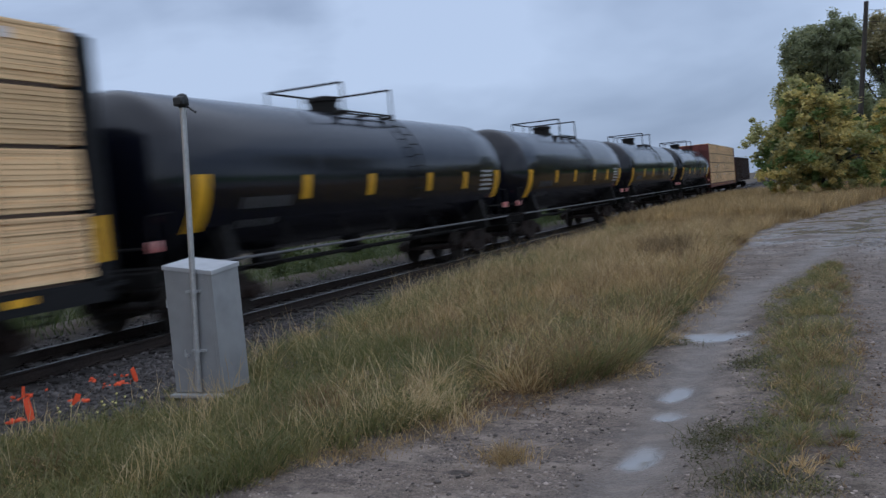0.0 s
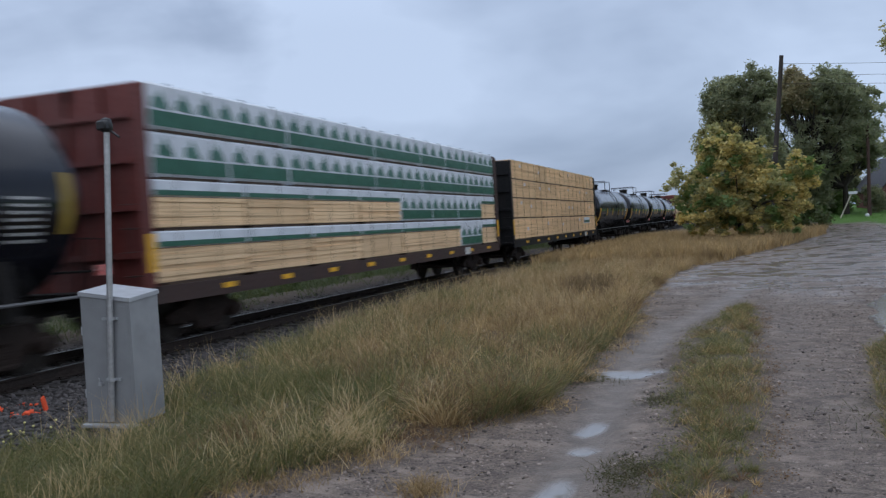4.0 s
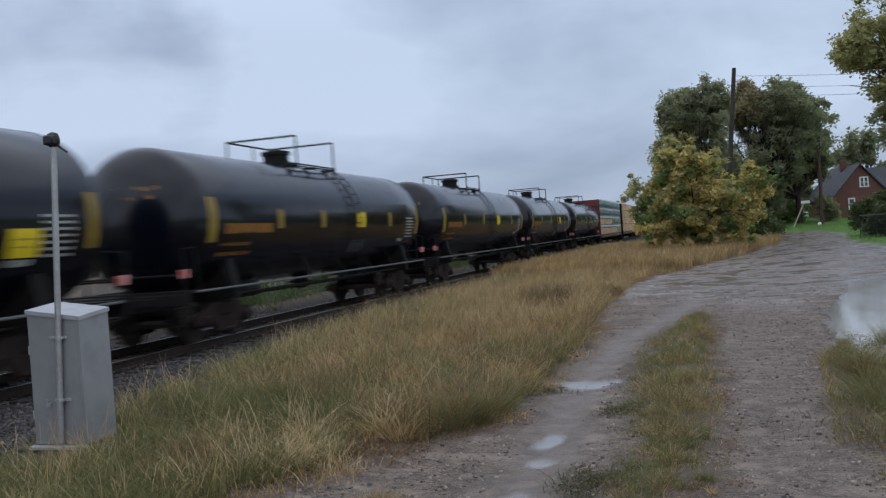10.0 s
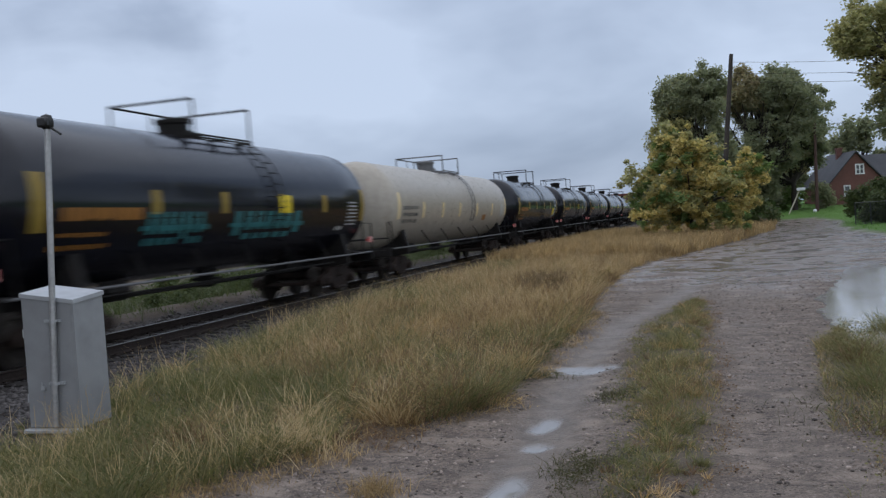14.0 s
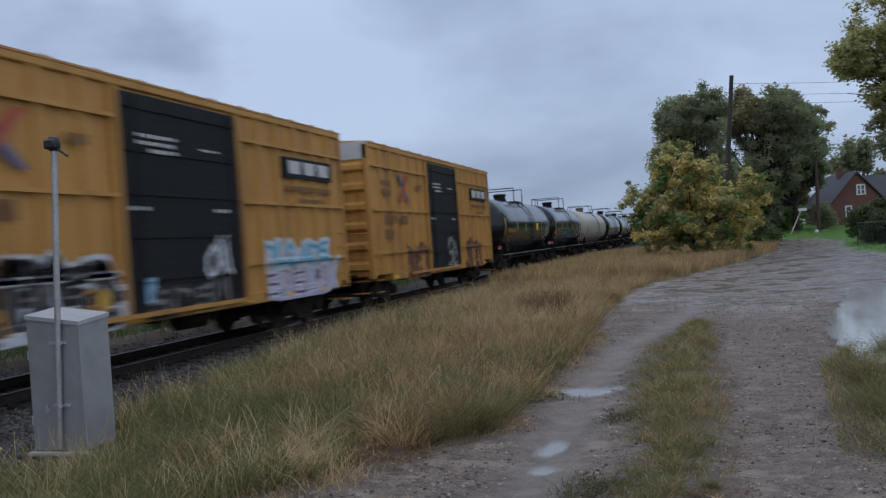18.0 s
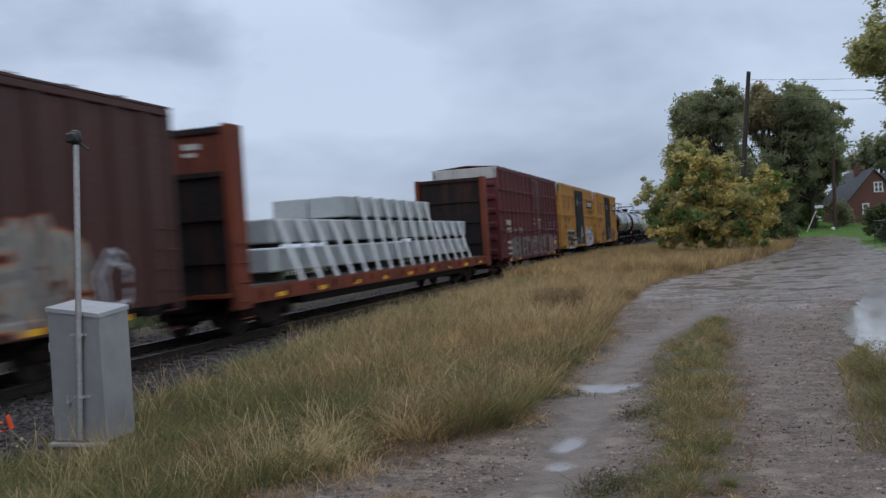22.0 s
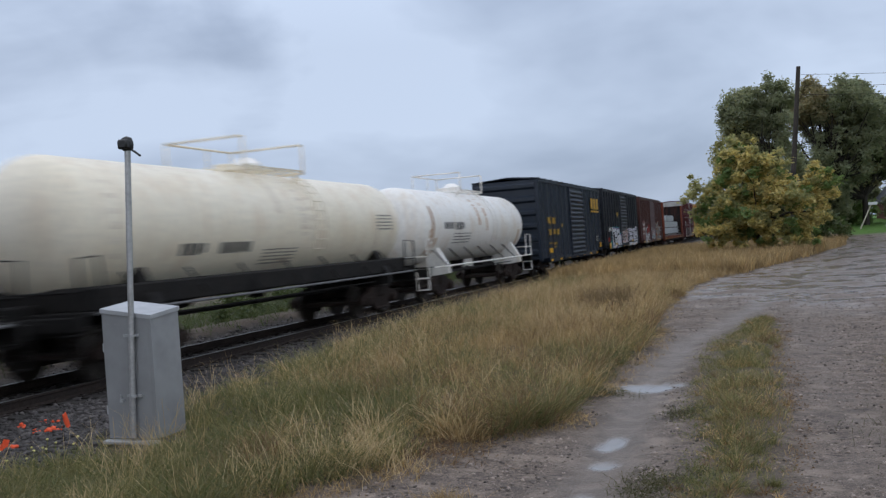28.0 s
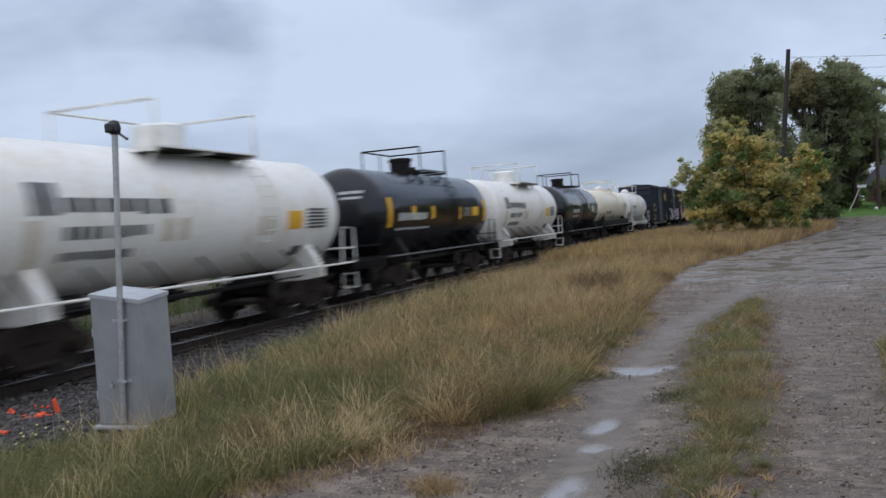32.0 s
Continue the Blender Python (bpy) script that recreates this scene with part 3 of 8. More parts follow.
def pavement():
    root = thing("pavement", "wet concrete apron with puddled slabs", "pavement", kind="structure")
    rows = np.array([9.2, 11.6, 14.2, 17.0, 20.0, 23.4])
    for a, b in zip(rows, rows[1:]):
        for c in range(3):
            def edge(y):
                lo = np.interp(y, (9, 10.5, 15, 17, 20, 23.4), (1.85, 1.74, 1.70, 1.95, 2.7, 3.3))
                hi = np.interp(y, (0, 10, 30, 42, 52, 60, 72, 86), (14, 11, 8.4, 8.0, 7.8, 8.3, 10.0, 11))
                return lo + (max(hi, lo + 1.2) - lo) * np.array((c, c + 1)) / 3
            (xa, xb), (xc, xd) = edge(a), edge(b)
            s = Shape()
            z = 0.045
            q = [(xa + 0.008, a + 0.008), (xb - 0.008, a + 0.008), (xd - 0.008, b - 0.008), (xc + 0.008, b - 0.008)]
            if c == 0:  # broken outer edge
                for k in range(1, 24):
                    t = 1 - k / 24
                    y = a + (b - a) * t
                    q.append((xa + (xc - xa) * t + 0.008 + 0.10 * float(wobble(y, 3.0, 0.35)) + 0.05 * float(wobble(y, 8.0, 0.1)), y))
            s.extrude(q, "z", -0.1, z - 0.012)
            part("slab", s, M_pave, root)


pavement()

# ---- the track ----
Y_MIN, Y_MAX = -440.0, 560.0


def track():
    root = thing("railway_track", "single track with rusty rails on wooden sleepers", "railway track", kind="structure")
    prof = [(-0.075, -0.17), (0.075, -0.17), (0.075, -0.155), (0.012, -0.13), (0.012, -0.045), (0.036, -0.032), (0.036, -0.006), (0.028, -0.001), (-0.028, -0.001), (-0.036, -0.006), (-0.036, -0.032), (-0.012, -0.045), (-0.012, -0.13), (-0.075, -0.155)]
    for x in (-0.7525, 0.7525):
        rail = part("rail", Shape().extrude([(CX + x + a, b) for a, b in prof], "y", Y_MIN, Y_MAX), M_rail_side, root, "rusty steel rail")
        part("rail_head", Shape().box(CX + x - 0.026, CX + x + 0.026, Y_MIN, Y_MAX, -0.0008, 0.002), M_rail, rail, "polished running surface")
    tie = mesh_of("sleeper", Shape().box(-1.3, 1.3, -0.115, 0.115, -0.34, -0.172, 0.012), M_tie)
    far = Shape()
    plates = Shape()
    for k, y in enumerate(np.arange(Y_MIN + 1, Y_MAX - 1, 0.53)):
        if 2 < y < 90:
            ob = new("sleeper", tie)
            ob.parent, ob.location = root, (CX + 0.02 * math.sin(7 * k), y, 0)
            ob.rotation_euler = (0, 0, 0.01 * math.sin(3.3 * k))
            for x in (-0.7525, 0.7525):
                plates.box(CX + x - 0.18, CX + x + 0.18, y - 0.09, y + 0.09, -0.172, -0.158)
                for dx in (-0.095, 0.095):
                    plates.box(CX + x + dx - 0.015, CX + x + dx + 0.015, y - 0.05, y - 0.02, -0.158, -0.135)
        else:
            far.box(CX - 1.3, CX + 1.3, y - 0.115, y + 0.115, -0.34, -0.172)
    tagged(part("distant_sleepers", far, M_tie, root), kind="stuff")
    tagged(part("tie_plates", plates, M_rail_side, root), kind="stuff")


track()

# ---- the train ----
WHEEL_R, AXLE = 0.42, 0.86
ROLLING, WHEELS = [], []


def wheel_mesh():
    s = Shape()
    s.tube((-1.05, 0, 0), (1.05, 0, 0), 0.085, 10)
    for k in (-1, 1):
        s.lathe([(k * 0.68, 0.10), (k * 0.685, 0.30), (k * 0.66, 0.37), (k * 0.66, 0.45), (k * 0.69, 0.45), (k * 0.70, 0.42), (k * 0.80, 0.41), (k * 0.80, 0.36),
                 (k * 0.745, 0.31), (k * 0.75, 0.16), (k * 0.80, 0.13), (k * 0.80, 0.09)], 24, "x")
        s.box(k * 1.05 - 0.03, k * 1.05 + 0.03, -0.05, 0.05, -0.05, 0.05)
    return mesh_of("wheelset", s, M_wheel, True)


def side_frame_mesh():
    s = Shape()
    top = [(-1.18, 0.36), (-1.22, 0.50), (-1.05, 0.60), (-0.72, 0.66), (-0.55, 0.78), (0.55, 0.78), (0.72, 0.66), (1.05, 0.60), (1.22, 0.50), (1.18, 0.36),
           (0.98, 0.36), (0.92, 0.48), (0.62, 0.50), (0.40, 0.24), (0.30, 0.20), (-0.30, 0.20), (-0.40, 0.24), (-0.62, 0.50), (-0.92, 0.48), (-0.98, 0.36)]
    s.extrude(top, "x", -0.07, 0.07)
    for y in (-AXLE, AXLE):
        s.box(-0.10, 0.12, y - 0.13, y + 0.13, 0.32, 0.55, 0.03)
        s.lathe([(-0.02, 0.11), (0.13, 0.11), (0.16, 0.07)], 12, "x", (0, y, 0.42))
    s.box(-0.10, 0.10, -0.34, 0.34, 0.16, 0.25, 0.03)
    return mesh_of("side_frame", s, M_truck, True)


def spring_mesh():
    s = Shape()
    for y in (-0.2, 0.0, 0.2):
        s.lathe([(0.25, 0.05)] + [(0.25 + 0.011 * k, 0.085 if k % 4 < 2 else 0.06) for k in range(1, 24)], 10, "z", (0, y, 0))
    return mesh_of("coil_springs", s, M_truck, True)


def bolster_mesh():
    s = Shape()
    s.box(-1.12, 1.12, -0.20, 0.20, 0.50, 0.80, 0.05)
    s.lathe([(0.78, 0.28), (0.92, 0.28), (0.92, 0.2)], 16, "z")
    s.box(-0.95, 0.95, -1.2, -1.12, 0.38, 0.46).box(-0.95, 0.95, 1.12, 1.2, 0.38, 0.46)
    for k in (-1, 1):
        for y in (-1.29, 1.29, -0.44, 0.44):
            s.box(k * 0.75 - 0.06, k * 0.75 + 0.06, y - 0.04, y + 0.04, 0.28, 0.58)
    return mesh_of("truck", s, M_truck)


ME_wheel, ME_frame, ME_spring, ME_bolster = wheel_mesh(), side_frame_mesh(), spring_mesh(), bolster_mesh()


def coupler_mesh():
    s = Shape()
    s.box(-0.09, 0.09, -0.25, 0.62, 0.74, 0.94, 0.02)
    s.extrude([(-0.16, 0.58), (0.02, 0.58), (0.14, 0.72), (0.20, 0.92), (0.10, 0.95), (0.04, 0.80), (-0.06, 0.78), (-0.16, 0.90)], "z", 0.66, 1.0)
    s.bent([(0.28, 0.05, 0.80), (0.30, 0.35, 0.60), (0.26, 0.62, 0.42), (0.18, 0.85, 0.45)], 0.025, 6)
    s.bent([(-0.75, 0.1, 1.0), (-0.15, 0.55, 1.05), (-0.1, 0.6, 0.9)], 0.018, 6)
    return mesh_of("coupler", s, M_under)


ME_coupler = coupler_mesh()


def running_gear(car, half, truck_y, z_under=1.0):
    """Two trucks and two couplers under a car that is 2 * half long."""
    for e in (-1, 1):
        tr = new("truck", ME_bolster)
        tr.parent, tr.location = car, (0, e * truck_y, 0)
        for k in (-1, 1):
            for name, me in (("side_frame", ME_frame), ("spring_nest", ME_spring)):
                ob = new(name, me)
                ob.parent, ob.location = tr, (k * 1.0, 0, 0)
            ob = new("wheelset", ME_wheel)
            ob.parent, ob.location = tr, (0, k * AXLE, WHEEL_R)
            WHEELS.append((ob, car, e * truck_y, k * AXLE))
        ob = new("coupler", ME_coupler)
        ob.parent, ob.location = car, (0, e * half, 0)
        ob.rotation_euler = (0, 0, 0 if e > 0 else math.pi)


def curved_patch(car, name, material, radius, zc, y0, y1, z0, z1, label="", lift=0.006, side=1, rows=7):
    """A strip or panel that follows the round shell."""
    z0, z1 = max(z0, zc - radius * 0.98), min(z1, zc + radius * 0.98)
    vs, fs = [], []
    for r in (radius + lift, radius - 0.01):
        for y in (y0, y1):
            for i in range(rows):
                z = z0 + (z1 - z0) * i / (rows - 1)
                a = math.asin((z - zc) / radius)
                vs.append((side * r * math.cos(a), y, zc + r * math.sin(a)))
    for i in range(rows - 1):
        fs.append((i, i + 1, rows + i + 1, rows + i))
        for o in (0, rows):
            fs.append((o + i, o + i + 1, o + 2 * rows + i + 1, o + 2 * rows + i))
    fs += [(0, rows, 3 * rows, 2 * rows), (rows - 1, 2 * rows - 1, 4 * rows - 1, 3 * rows - 1)]
    s = Shape()
    s.add(vs, fs)
    return part(name, s, material, car, label)


def letter_bars(car, material, radius, zc, y0, y1, z0, z1, n, seed, label="worn lettering", gap=0.3):
    """A line of lettering that cannot be read: bars of uneven width, one mesh on the round shell."""
    r = random.Random(seed)
    y, w = y0, (y1 - y0) / n
    s = Shape()
    for i in range(n):
        ya, yb = y + w * gap * 0.5, y + w * (1 - gap * 0.5) * r.uniform(0.85, 1.0)
        za, zb = z0 + (z1 - z0) * r.choice((0, 0, 0.15)), z1
        vs, fs = [], []
        for yy in (ya, yb):
            for j in range(3):
                z = za + (zb - za) * j / 2
                if radius:
                    a = math.asin(max(-1, min(1, (z - zc) / radius)))
                    vs.append(((radius + 0.007) * math.cos(a), yy, zc + (radius + 0.007) * math.sin(a)))
                else:
                    vs.append((zc, yy, z))
        s.add(vs, [(0, 1, 4, 3), (1, 2, 5, 4)])
        y += w
    return tagged(part("lettering", s, material, car, label), kind="stuff")


def head_patch(car, material, half, depth, radius, zc, e, x0, x1, z0, z1, label=""):
    """A patch on the domed end of a shell."""
    vs, n = [], 5
    for i in range(n):
        for j in range(n):
            x, z = x0 + (x1 - x0) * i / (n - 1), z0 + (z1 - z0) * j / (n - 1)
            q = max(0.0, 1 - (x / radius) ** 2 - ((z - zc) / radius) ** 2)
            vs.append((x, e * (half + depth * math.sqrt(q) + 0.008), z))
    s = Shape()
    s.add(vs, [(i * n + j, i * n + j + 1, i * n + n + j + 1, i * n + n + j) for i in range(n - 1) for j in range(n - 1)])
    return part("head_marking", s, material, car, label)


def tank_car(label, u, half, radius, zc, paint, trim, plat, dome="manway", sill=None, skirt=None, end_rail=None):
    """half: half the straight length of the shell. plat: (y0, y1, z of the deck, railing height, half width)."""
    car = thing("tank_car", label, "tank car", "cars of the train", at=(CX, u, 0))
    sill = sill or M_under
    depth = 0.52 * radius * 0.9
    prof = [(-half - depth * math.sin(a), radius * math.cos(a)) for a in np.linspace(1.54, 0, 9)]
    prof = prof + [(y, radius) for y in np.linspace(-half, half, 9)[1:]] + [(half + depth * math.sin(a), radius * math.cos(a)) for a in np.linspace(0, 1.54, 9)[1:]]
    part("tank_shell", Shape().lathe(prof, 56, "y", (0, 0, zc)), paint, car, "", True)
    for y in (-half * 0.98, -half * 0.45, half * 0.06, half * 0.5, half * 0.98):
        part("weld_band", Shape().lathe([(y - 0.04, radius), (y - 0.03, radius + 0.003), (y + 0.03, radius + 0.003), (y + 0.04, radius)], 56, "y", (0, 0, zc)), paint, car, "", True)
    # underframe
    ends = half + depth + 0.12
    for e in (-1, 1):
        part("stub_sill", Shape().box(-0.22, 0.22, *sorted((e * (half - 2.6), e * ends)), 0.72, max(zc - radius + 0.03, 1.0), 0.03), sill, car)
        part("end_sill", Shape().box(-1.42, 1.42, *sorted((e * (ends - 0.10), e * ends)), 0.84, 1.08, 0.02), sill, car)
        s = Shape()
        s.extrude([(-1.40, 0.86), (-0.25, 0.72), (0.25, 0.72), (1.40, 0.86), (1.40, 1.06), (radius * 0.82, zc - radius * 0.58), (radius * 0.45, zc - radius * 0.91),
                   (-radius * 0.45, zc - radius * 0.91), (-radius * 0.82, zc - radius * 0.58), (-1.40, 1.06)], "y", e * (half - 1.15) - 0.12, e * (half - 1.15) + 0.12)
        part("saddle", s, skirt or sill, car)
        part("end_platform", Shape().box(-1.38, 1.38, *sorted((e * (ends - 0.55), e * (ends - 0.04))), 1.09, 1.13), sill, car)
        s = Shape()
        for x in (-1.38, 1.38):
            s.bent([(x, e * ends, 0.45), (x, e * ends, 1.95), (x * 0.95, e * (ends - 0.5), 1.98), (x * 0.95, e * (ends - 0.62), 1.12)], 0.022)
            for z in (0.45, 0.80):
                s.tube((x, e * ends, z), (x * 0.72, e * ends, z), 0.018)
            s.tube((x * 0.72, e * ends, 0.45), (x * 0.72, e * ends, 1.0), 0.018)
        s.tube((-1.36, e * (ends - 0.02), 1.45), (1.36, e * (ends - 0.02), 1.45), 0.02)
        part("end_handrail", s, end_rail or sill, car)
    s = Shape()
    s.lathe([(0, 0.28), (0.05, 0.28), (0.05, 0.24), (0.02, 0.24)], 16, "y", (-0.85, -ends - 0.05, 1.75))
    s.tube((-0.85, -ends, 1.1), (-0.85, -ends, 1.75), 0.03)
    part("brake_wheel", s, sill, car)
    for k in (-1, 1):
        part("side_handrail", Shape().bent([(k * 1.45, -ends + 0.3, 1.10), (k * 1.5, -half + 0.5, 1.10), (k * 1.5, half - 0.5, 1.10), (k * 1.45, ends - 0.3, 1.10)], 0.026), end_rail or M_pipe_dull, car)
        s = Shape()
        for y in np.linspace(-half + 0.8, half - 0.8, 7):
            s.tube((k * 1.5, y, 1.10), (k * radius * 0.78, y, zc - radius * 0.62), 0.02, 6)
        pieces("rail_bracket", s, sill, car)
    s = Shape().tube((1.12, -half + 1.6, 0.92), (1.12, half - 1.6, 0.92), 0.02, 6)
    s.tube((0.3, -half + 1.4, 0.80), (0.3, half - 1.4, 0.80), 0.03, 6)
    part("brake_pipe", s, sill, car)
    s = Shape()
    s.lathe([(zc - radius - 0.36, 0.12), (zc - radius - 0.34, 0.2), (zc - radius - 0.12, 0.22), (zc - radius + 0.05, 0.28)], 14, "z", (0, 0.35, 0))
    s.box(-0.3, 0.3, 0.15, 0.55, zc - radius - 0.2, zc - radius - 0.14)
    part("outlet_valve", s, sill, car)
    part("brake_cylinder", Shape().lathe([(-0.45, 0.16), (-0.4, 0.19), (0.3, 0.19), (0.35, 0.1)], 14, "y", (0.55, -half * 0.55, max(zc - radius - 0.12, 0.95))), sill, car)
    # platform, railing and fittings on the crown
    y0, y1, deck, rail, hw = plat
    top = zc + radius
    s = Shape()
    for x in np.linspace(-hw, hw, 9):
        s.box(x - 0.03, x + 0.03, y0, y1, deck - 0.03, deck)
    for y in (y0, (y0 + y1) / 2, y1):
        s.box(-hw, hw, y - 0.03, y + 0.03, deck - 0.09, deck - 0.032)
    pieces("platform_bar", s, trim, car)
    s = Shape()
    for x in (-hw * 0.9, hw * 0.9):
        for y in (y0 + 0.1, y1 - 0.1):
            s.tube((x, y, deck - 0.06), (x * 0.85, y, zc + math.sqrt(max(radius**2 - (x * 0.85) ** 2, 0.01))), 0.03, 6)
    pieces("platform_leg", s, trim, car)
    s = Shape()
    cs = [(-hw, y0), (-hw, y1), (hw, y1), (hw, y0)]
    for (xa, ya), (xb, yb) in zip(cs, cs[1:] + cs[:1]):
        if rail > 0.9 or (xa, ya) != (hw, y1):
            s.tube((xa, ya, deck + rail), (xb, yb, deck + rail), 0.026)
        if rail > 0.9:
            s.tube((xa, ya, deck + rail * 0.55), (xb, yb, deck + rail * 0.55), 0.018)
        s.tube((xa, ya, deck - 0.06), (xa, ya, deck + rail), 0.026)
    for x in (-hw, hw):
        if x < 0 or rail > 0.9:
            s.tube((x, (y0 + y1) / 2 + 0.25, deck), (x, (y0 + y1) / 2 + 0.25, deck + rail), 0.02)
    part("railing", s, trim, car, "", True)
    ym = (y0 + y1) / 2
    if dome == "manway":
        part("manway", Shape().lathe([(top - 0.1, 0.34), (deck + 0.34, 0.34), (deck + 0.35, 0.39), (deck + 0.44, 0.39), (deck + 0.48, 0.2), (deck + 0.49, 0.03)], 18, "z", (0, ym - 0.38, 0)), trim, car, "", True)
        part("valve_housing", Shape().lathe([(top - 0.1, 0.2), (deck + 0.1, 0.2), (deck + 0.12, 0.16), (deck + 0.2, 0.15)], 14, "z", (0.05, ym + 0.45, 0)), trim, car, "", True)
        part("valve", Shape().tube((0, ym + 0.1, top), (0, ym + 0.1, deck + 0.24), 0.06).tube((-0.15, ym + 0.1, deck + 0.2), (0.15, ym + 0.1, deck + 0.2), 0.04), trim, car)
        s = Shape()
        for x in (hw, hw - 0.4):
            s.tube((x, y1 + 0.06, deck), (x, y1 + 0.06, deck - 0.5), 0.02, 6)
        pieces("step", s, trim, car)
    elif dome == "tower":
        part("valve_tower", Shape().lathe([(top - 0.15, 0.62), (deck + 0.02, 0.60), (deck + 0.05, 0.52), (deck + 0.55, 0.50), (deck + 0.6, 0.42), (deck + 0.62, 0.05)], 24, "z", (0, ym, 0)), trim, car, "", True)
        part("walk_plate", Shape().box(-hw, hw, y0, y1, deck - 0.035, deck - 0.031), M_under, car)
    else:
        part("manway", Shape().lathe([(top - 0.1, 0.34), (top + 0.22, 0.34), (top + 0.25, 0.3), (top + 0.36, 0.16), (top + 0.37, 0.02)], 18, "z", (0, ym + 0.35, 0)), M_tank_white, car, "", True)
        part("valve_housing", Shape().lathe([(top - 0.1, 0.25), (top + 0.15, 0.25), (top + 0.18, 0.1)], 16, "z", (0, ym - 0.5, 0)), trim, car, "", True)
    # ladder beside the platform
    s = Shape()
    angles = np.linspace(1.12, -0.45, 10)
    for y in (y1 - 0.12, y1 + 0.34):
        s.bent([((radius + 0.09) * math.cos(a), y, zc + (radius + 0.09) * math.sin(a)) for a in angles], 0.016, 5)
    rungs = Shape()
    for a in angles:
        p = ((radius + 0.09) * math.cos(a), zc + (radius + 0.09) * math.sin(a))
        rungs.tube((p[0], y1 - 0.12, p[1]), (p[0], y1 + 0.34, p[1]), 0.014, 5)
    ladder = part("ladder", s, trim, car)
    pieces("rung", rungs, trim, ladder)
    running_gear(car, ends + 0.06, half - 1.15)
    ROLLING.append((car, u))
    return car


M_pipe_dull = surf("dull_grey_pipe", (0.16, 0.16, 0.165), (0.10, 0.10, 0.10), 0.6, 0.2, 3, 30, 0.1, 0.002)


def end_markers(car, y):
    for e in (-1, 1):
        part("end_marker", Shape().box(1.27, 1.40, min(e * y, e * (y + 0.12)), max(e * y, e * (y + 0.12)), 1.38, 1.55, 0.01), M_redlamp, car, "red and white marker plate")


def marks_a(car, r, zc):
    curved_patch(car, "reflector_stripe", M_yellow, r, zc, -7.25, -6.85, 1.62, 2.56, "yellow reflective stripe")
    for y in (-3.95, -1.25, 1.95, 4.4):
        curved_patch(car, "reflector_stripe", M_yellow, r, zc, y, y + 0.26, 2.06, 2.52, "yellow reflective stripe")
    curved_patch(car, "reflector_stripe", M_yellow, r, zc, 6.95, 7.25, 1.75, 2.56, "yellow reflective stripe")
    letter_bars(car, M_grey_letter, r, zc, -5.9, -4.3, 1.95, 2.15, 9, 1)
    letter_bars(car, M_grey_letter, r, zc, -5.9, -4.6, 1.62, 1.76, 8, 2)
    for n in range(5):
        letter_bars(car, M_white, r, zc, 5.75, 6.65, 2.5 - 0.13 * n, 2.57 - 0.13 * n, 7, 3 + n)
    end_markers(car, 7.35 + 0.468 * r)


def marks_b(car, r, zc, half, patch, low=False, teal=False):
    curved_patch(car, "reflector_stripe", M_dull_yellow, r, zc, -half, -half + 0.3, 2.05, 2.97, "faded yellow stripe")
    curved_patch(car, "reflector_stripe", M_dull_yellow, r, zc, half - 0.2, half, 2.05, 2.95, "faded yellow stripe")
    for y in (-half + 3.05, -1.3, 1.4, half - 2.95):
        curved_patch(car, "reflector_stripe", M_dull_yellow, r, zc, y, y + 0.24, 2.31, 2.75, "faded yellow stripe")
    letter_bars(car, M_orange, r, zc, -half + 0.65, -half + 2.75, 2.22, 2.43, 10, 4, "faded orange lettering", 0.06)
    letter_bars(car, M_orange, r, zc, -half + 0.55, -half + 1.8, 1.96, 2.03, 10, 5, "faded orange lettering")
    letter_bars(car, M_orange, r, zc, -half + 0.5, -half + 1.9, 1.76, 1.84, 11, 6, "faded orange lettering")
    z = 1.95 if low else 2.30
    curved_patch(car, "placard", M_bright_yellow, r, zc, patch - 0.3, patch + 0.3, z, z + 0.42, "bright yellow placard", 0.01)
    letter_bars(car, M_grey_letter, r + 0.008, zc, patch - 0.2, patch + 0.2, z + 0.25, z + 0.28, 8, 7)
    letter_bars(car, M_grey_letter, r + 0.008, zc, patch - 0.2, patch + 0.12, z + 0.14, z + 0.165, 7, 8)
    for n in range(7):
        letter_bars(car, M_white, r, zc, half - 1.25, half - 0.55, 2.54 - 0.10 * n, 2.585 - 0.10 * n, 6, 13 + n, "white data panel")
    letter_bars(car, M_white, r, zc, half - 1.9, half - 1.4, 1.82, 1.92, 4, 31)
    head_patch(car, M_orange, half, 0.7, r, zc, -1, -0.2, 0.75, 3.15, 3.24, "faded yellow lettering")
    head_patch(car, M_orange, half, 0.7, r, zc, -1, 0.0, 0.75, 2.98, 3.05, "faded yellow lettering")
    end_markers(car, half + 0.468 * r)
    if teal:
        for y0, y1, sd in ((-3.9, -1.9, 50), (-0.8, 2.6, 51)):
            letter_bars(car, M_teal, r, zc, y0, y1, 1.75, 2.35, 7, sd, "teal sprayed lettering", 0.35)
            letter_bars(car, M_teal, r, zc, y0 - 0.15, y1 + 0.15, 2.0, 2.1, 5, sd + 9, "teal sprayed lettering", 0.1)
    else:
        letter_bars(car, M_scuff, r, zc, 0.9, 2.1, 1.55, 1.95, 3, int(half * 10), "pale scuffed patch", 0.05)


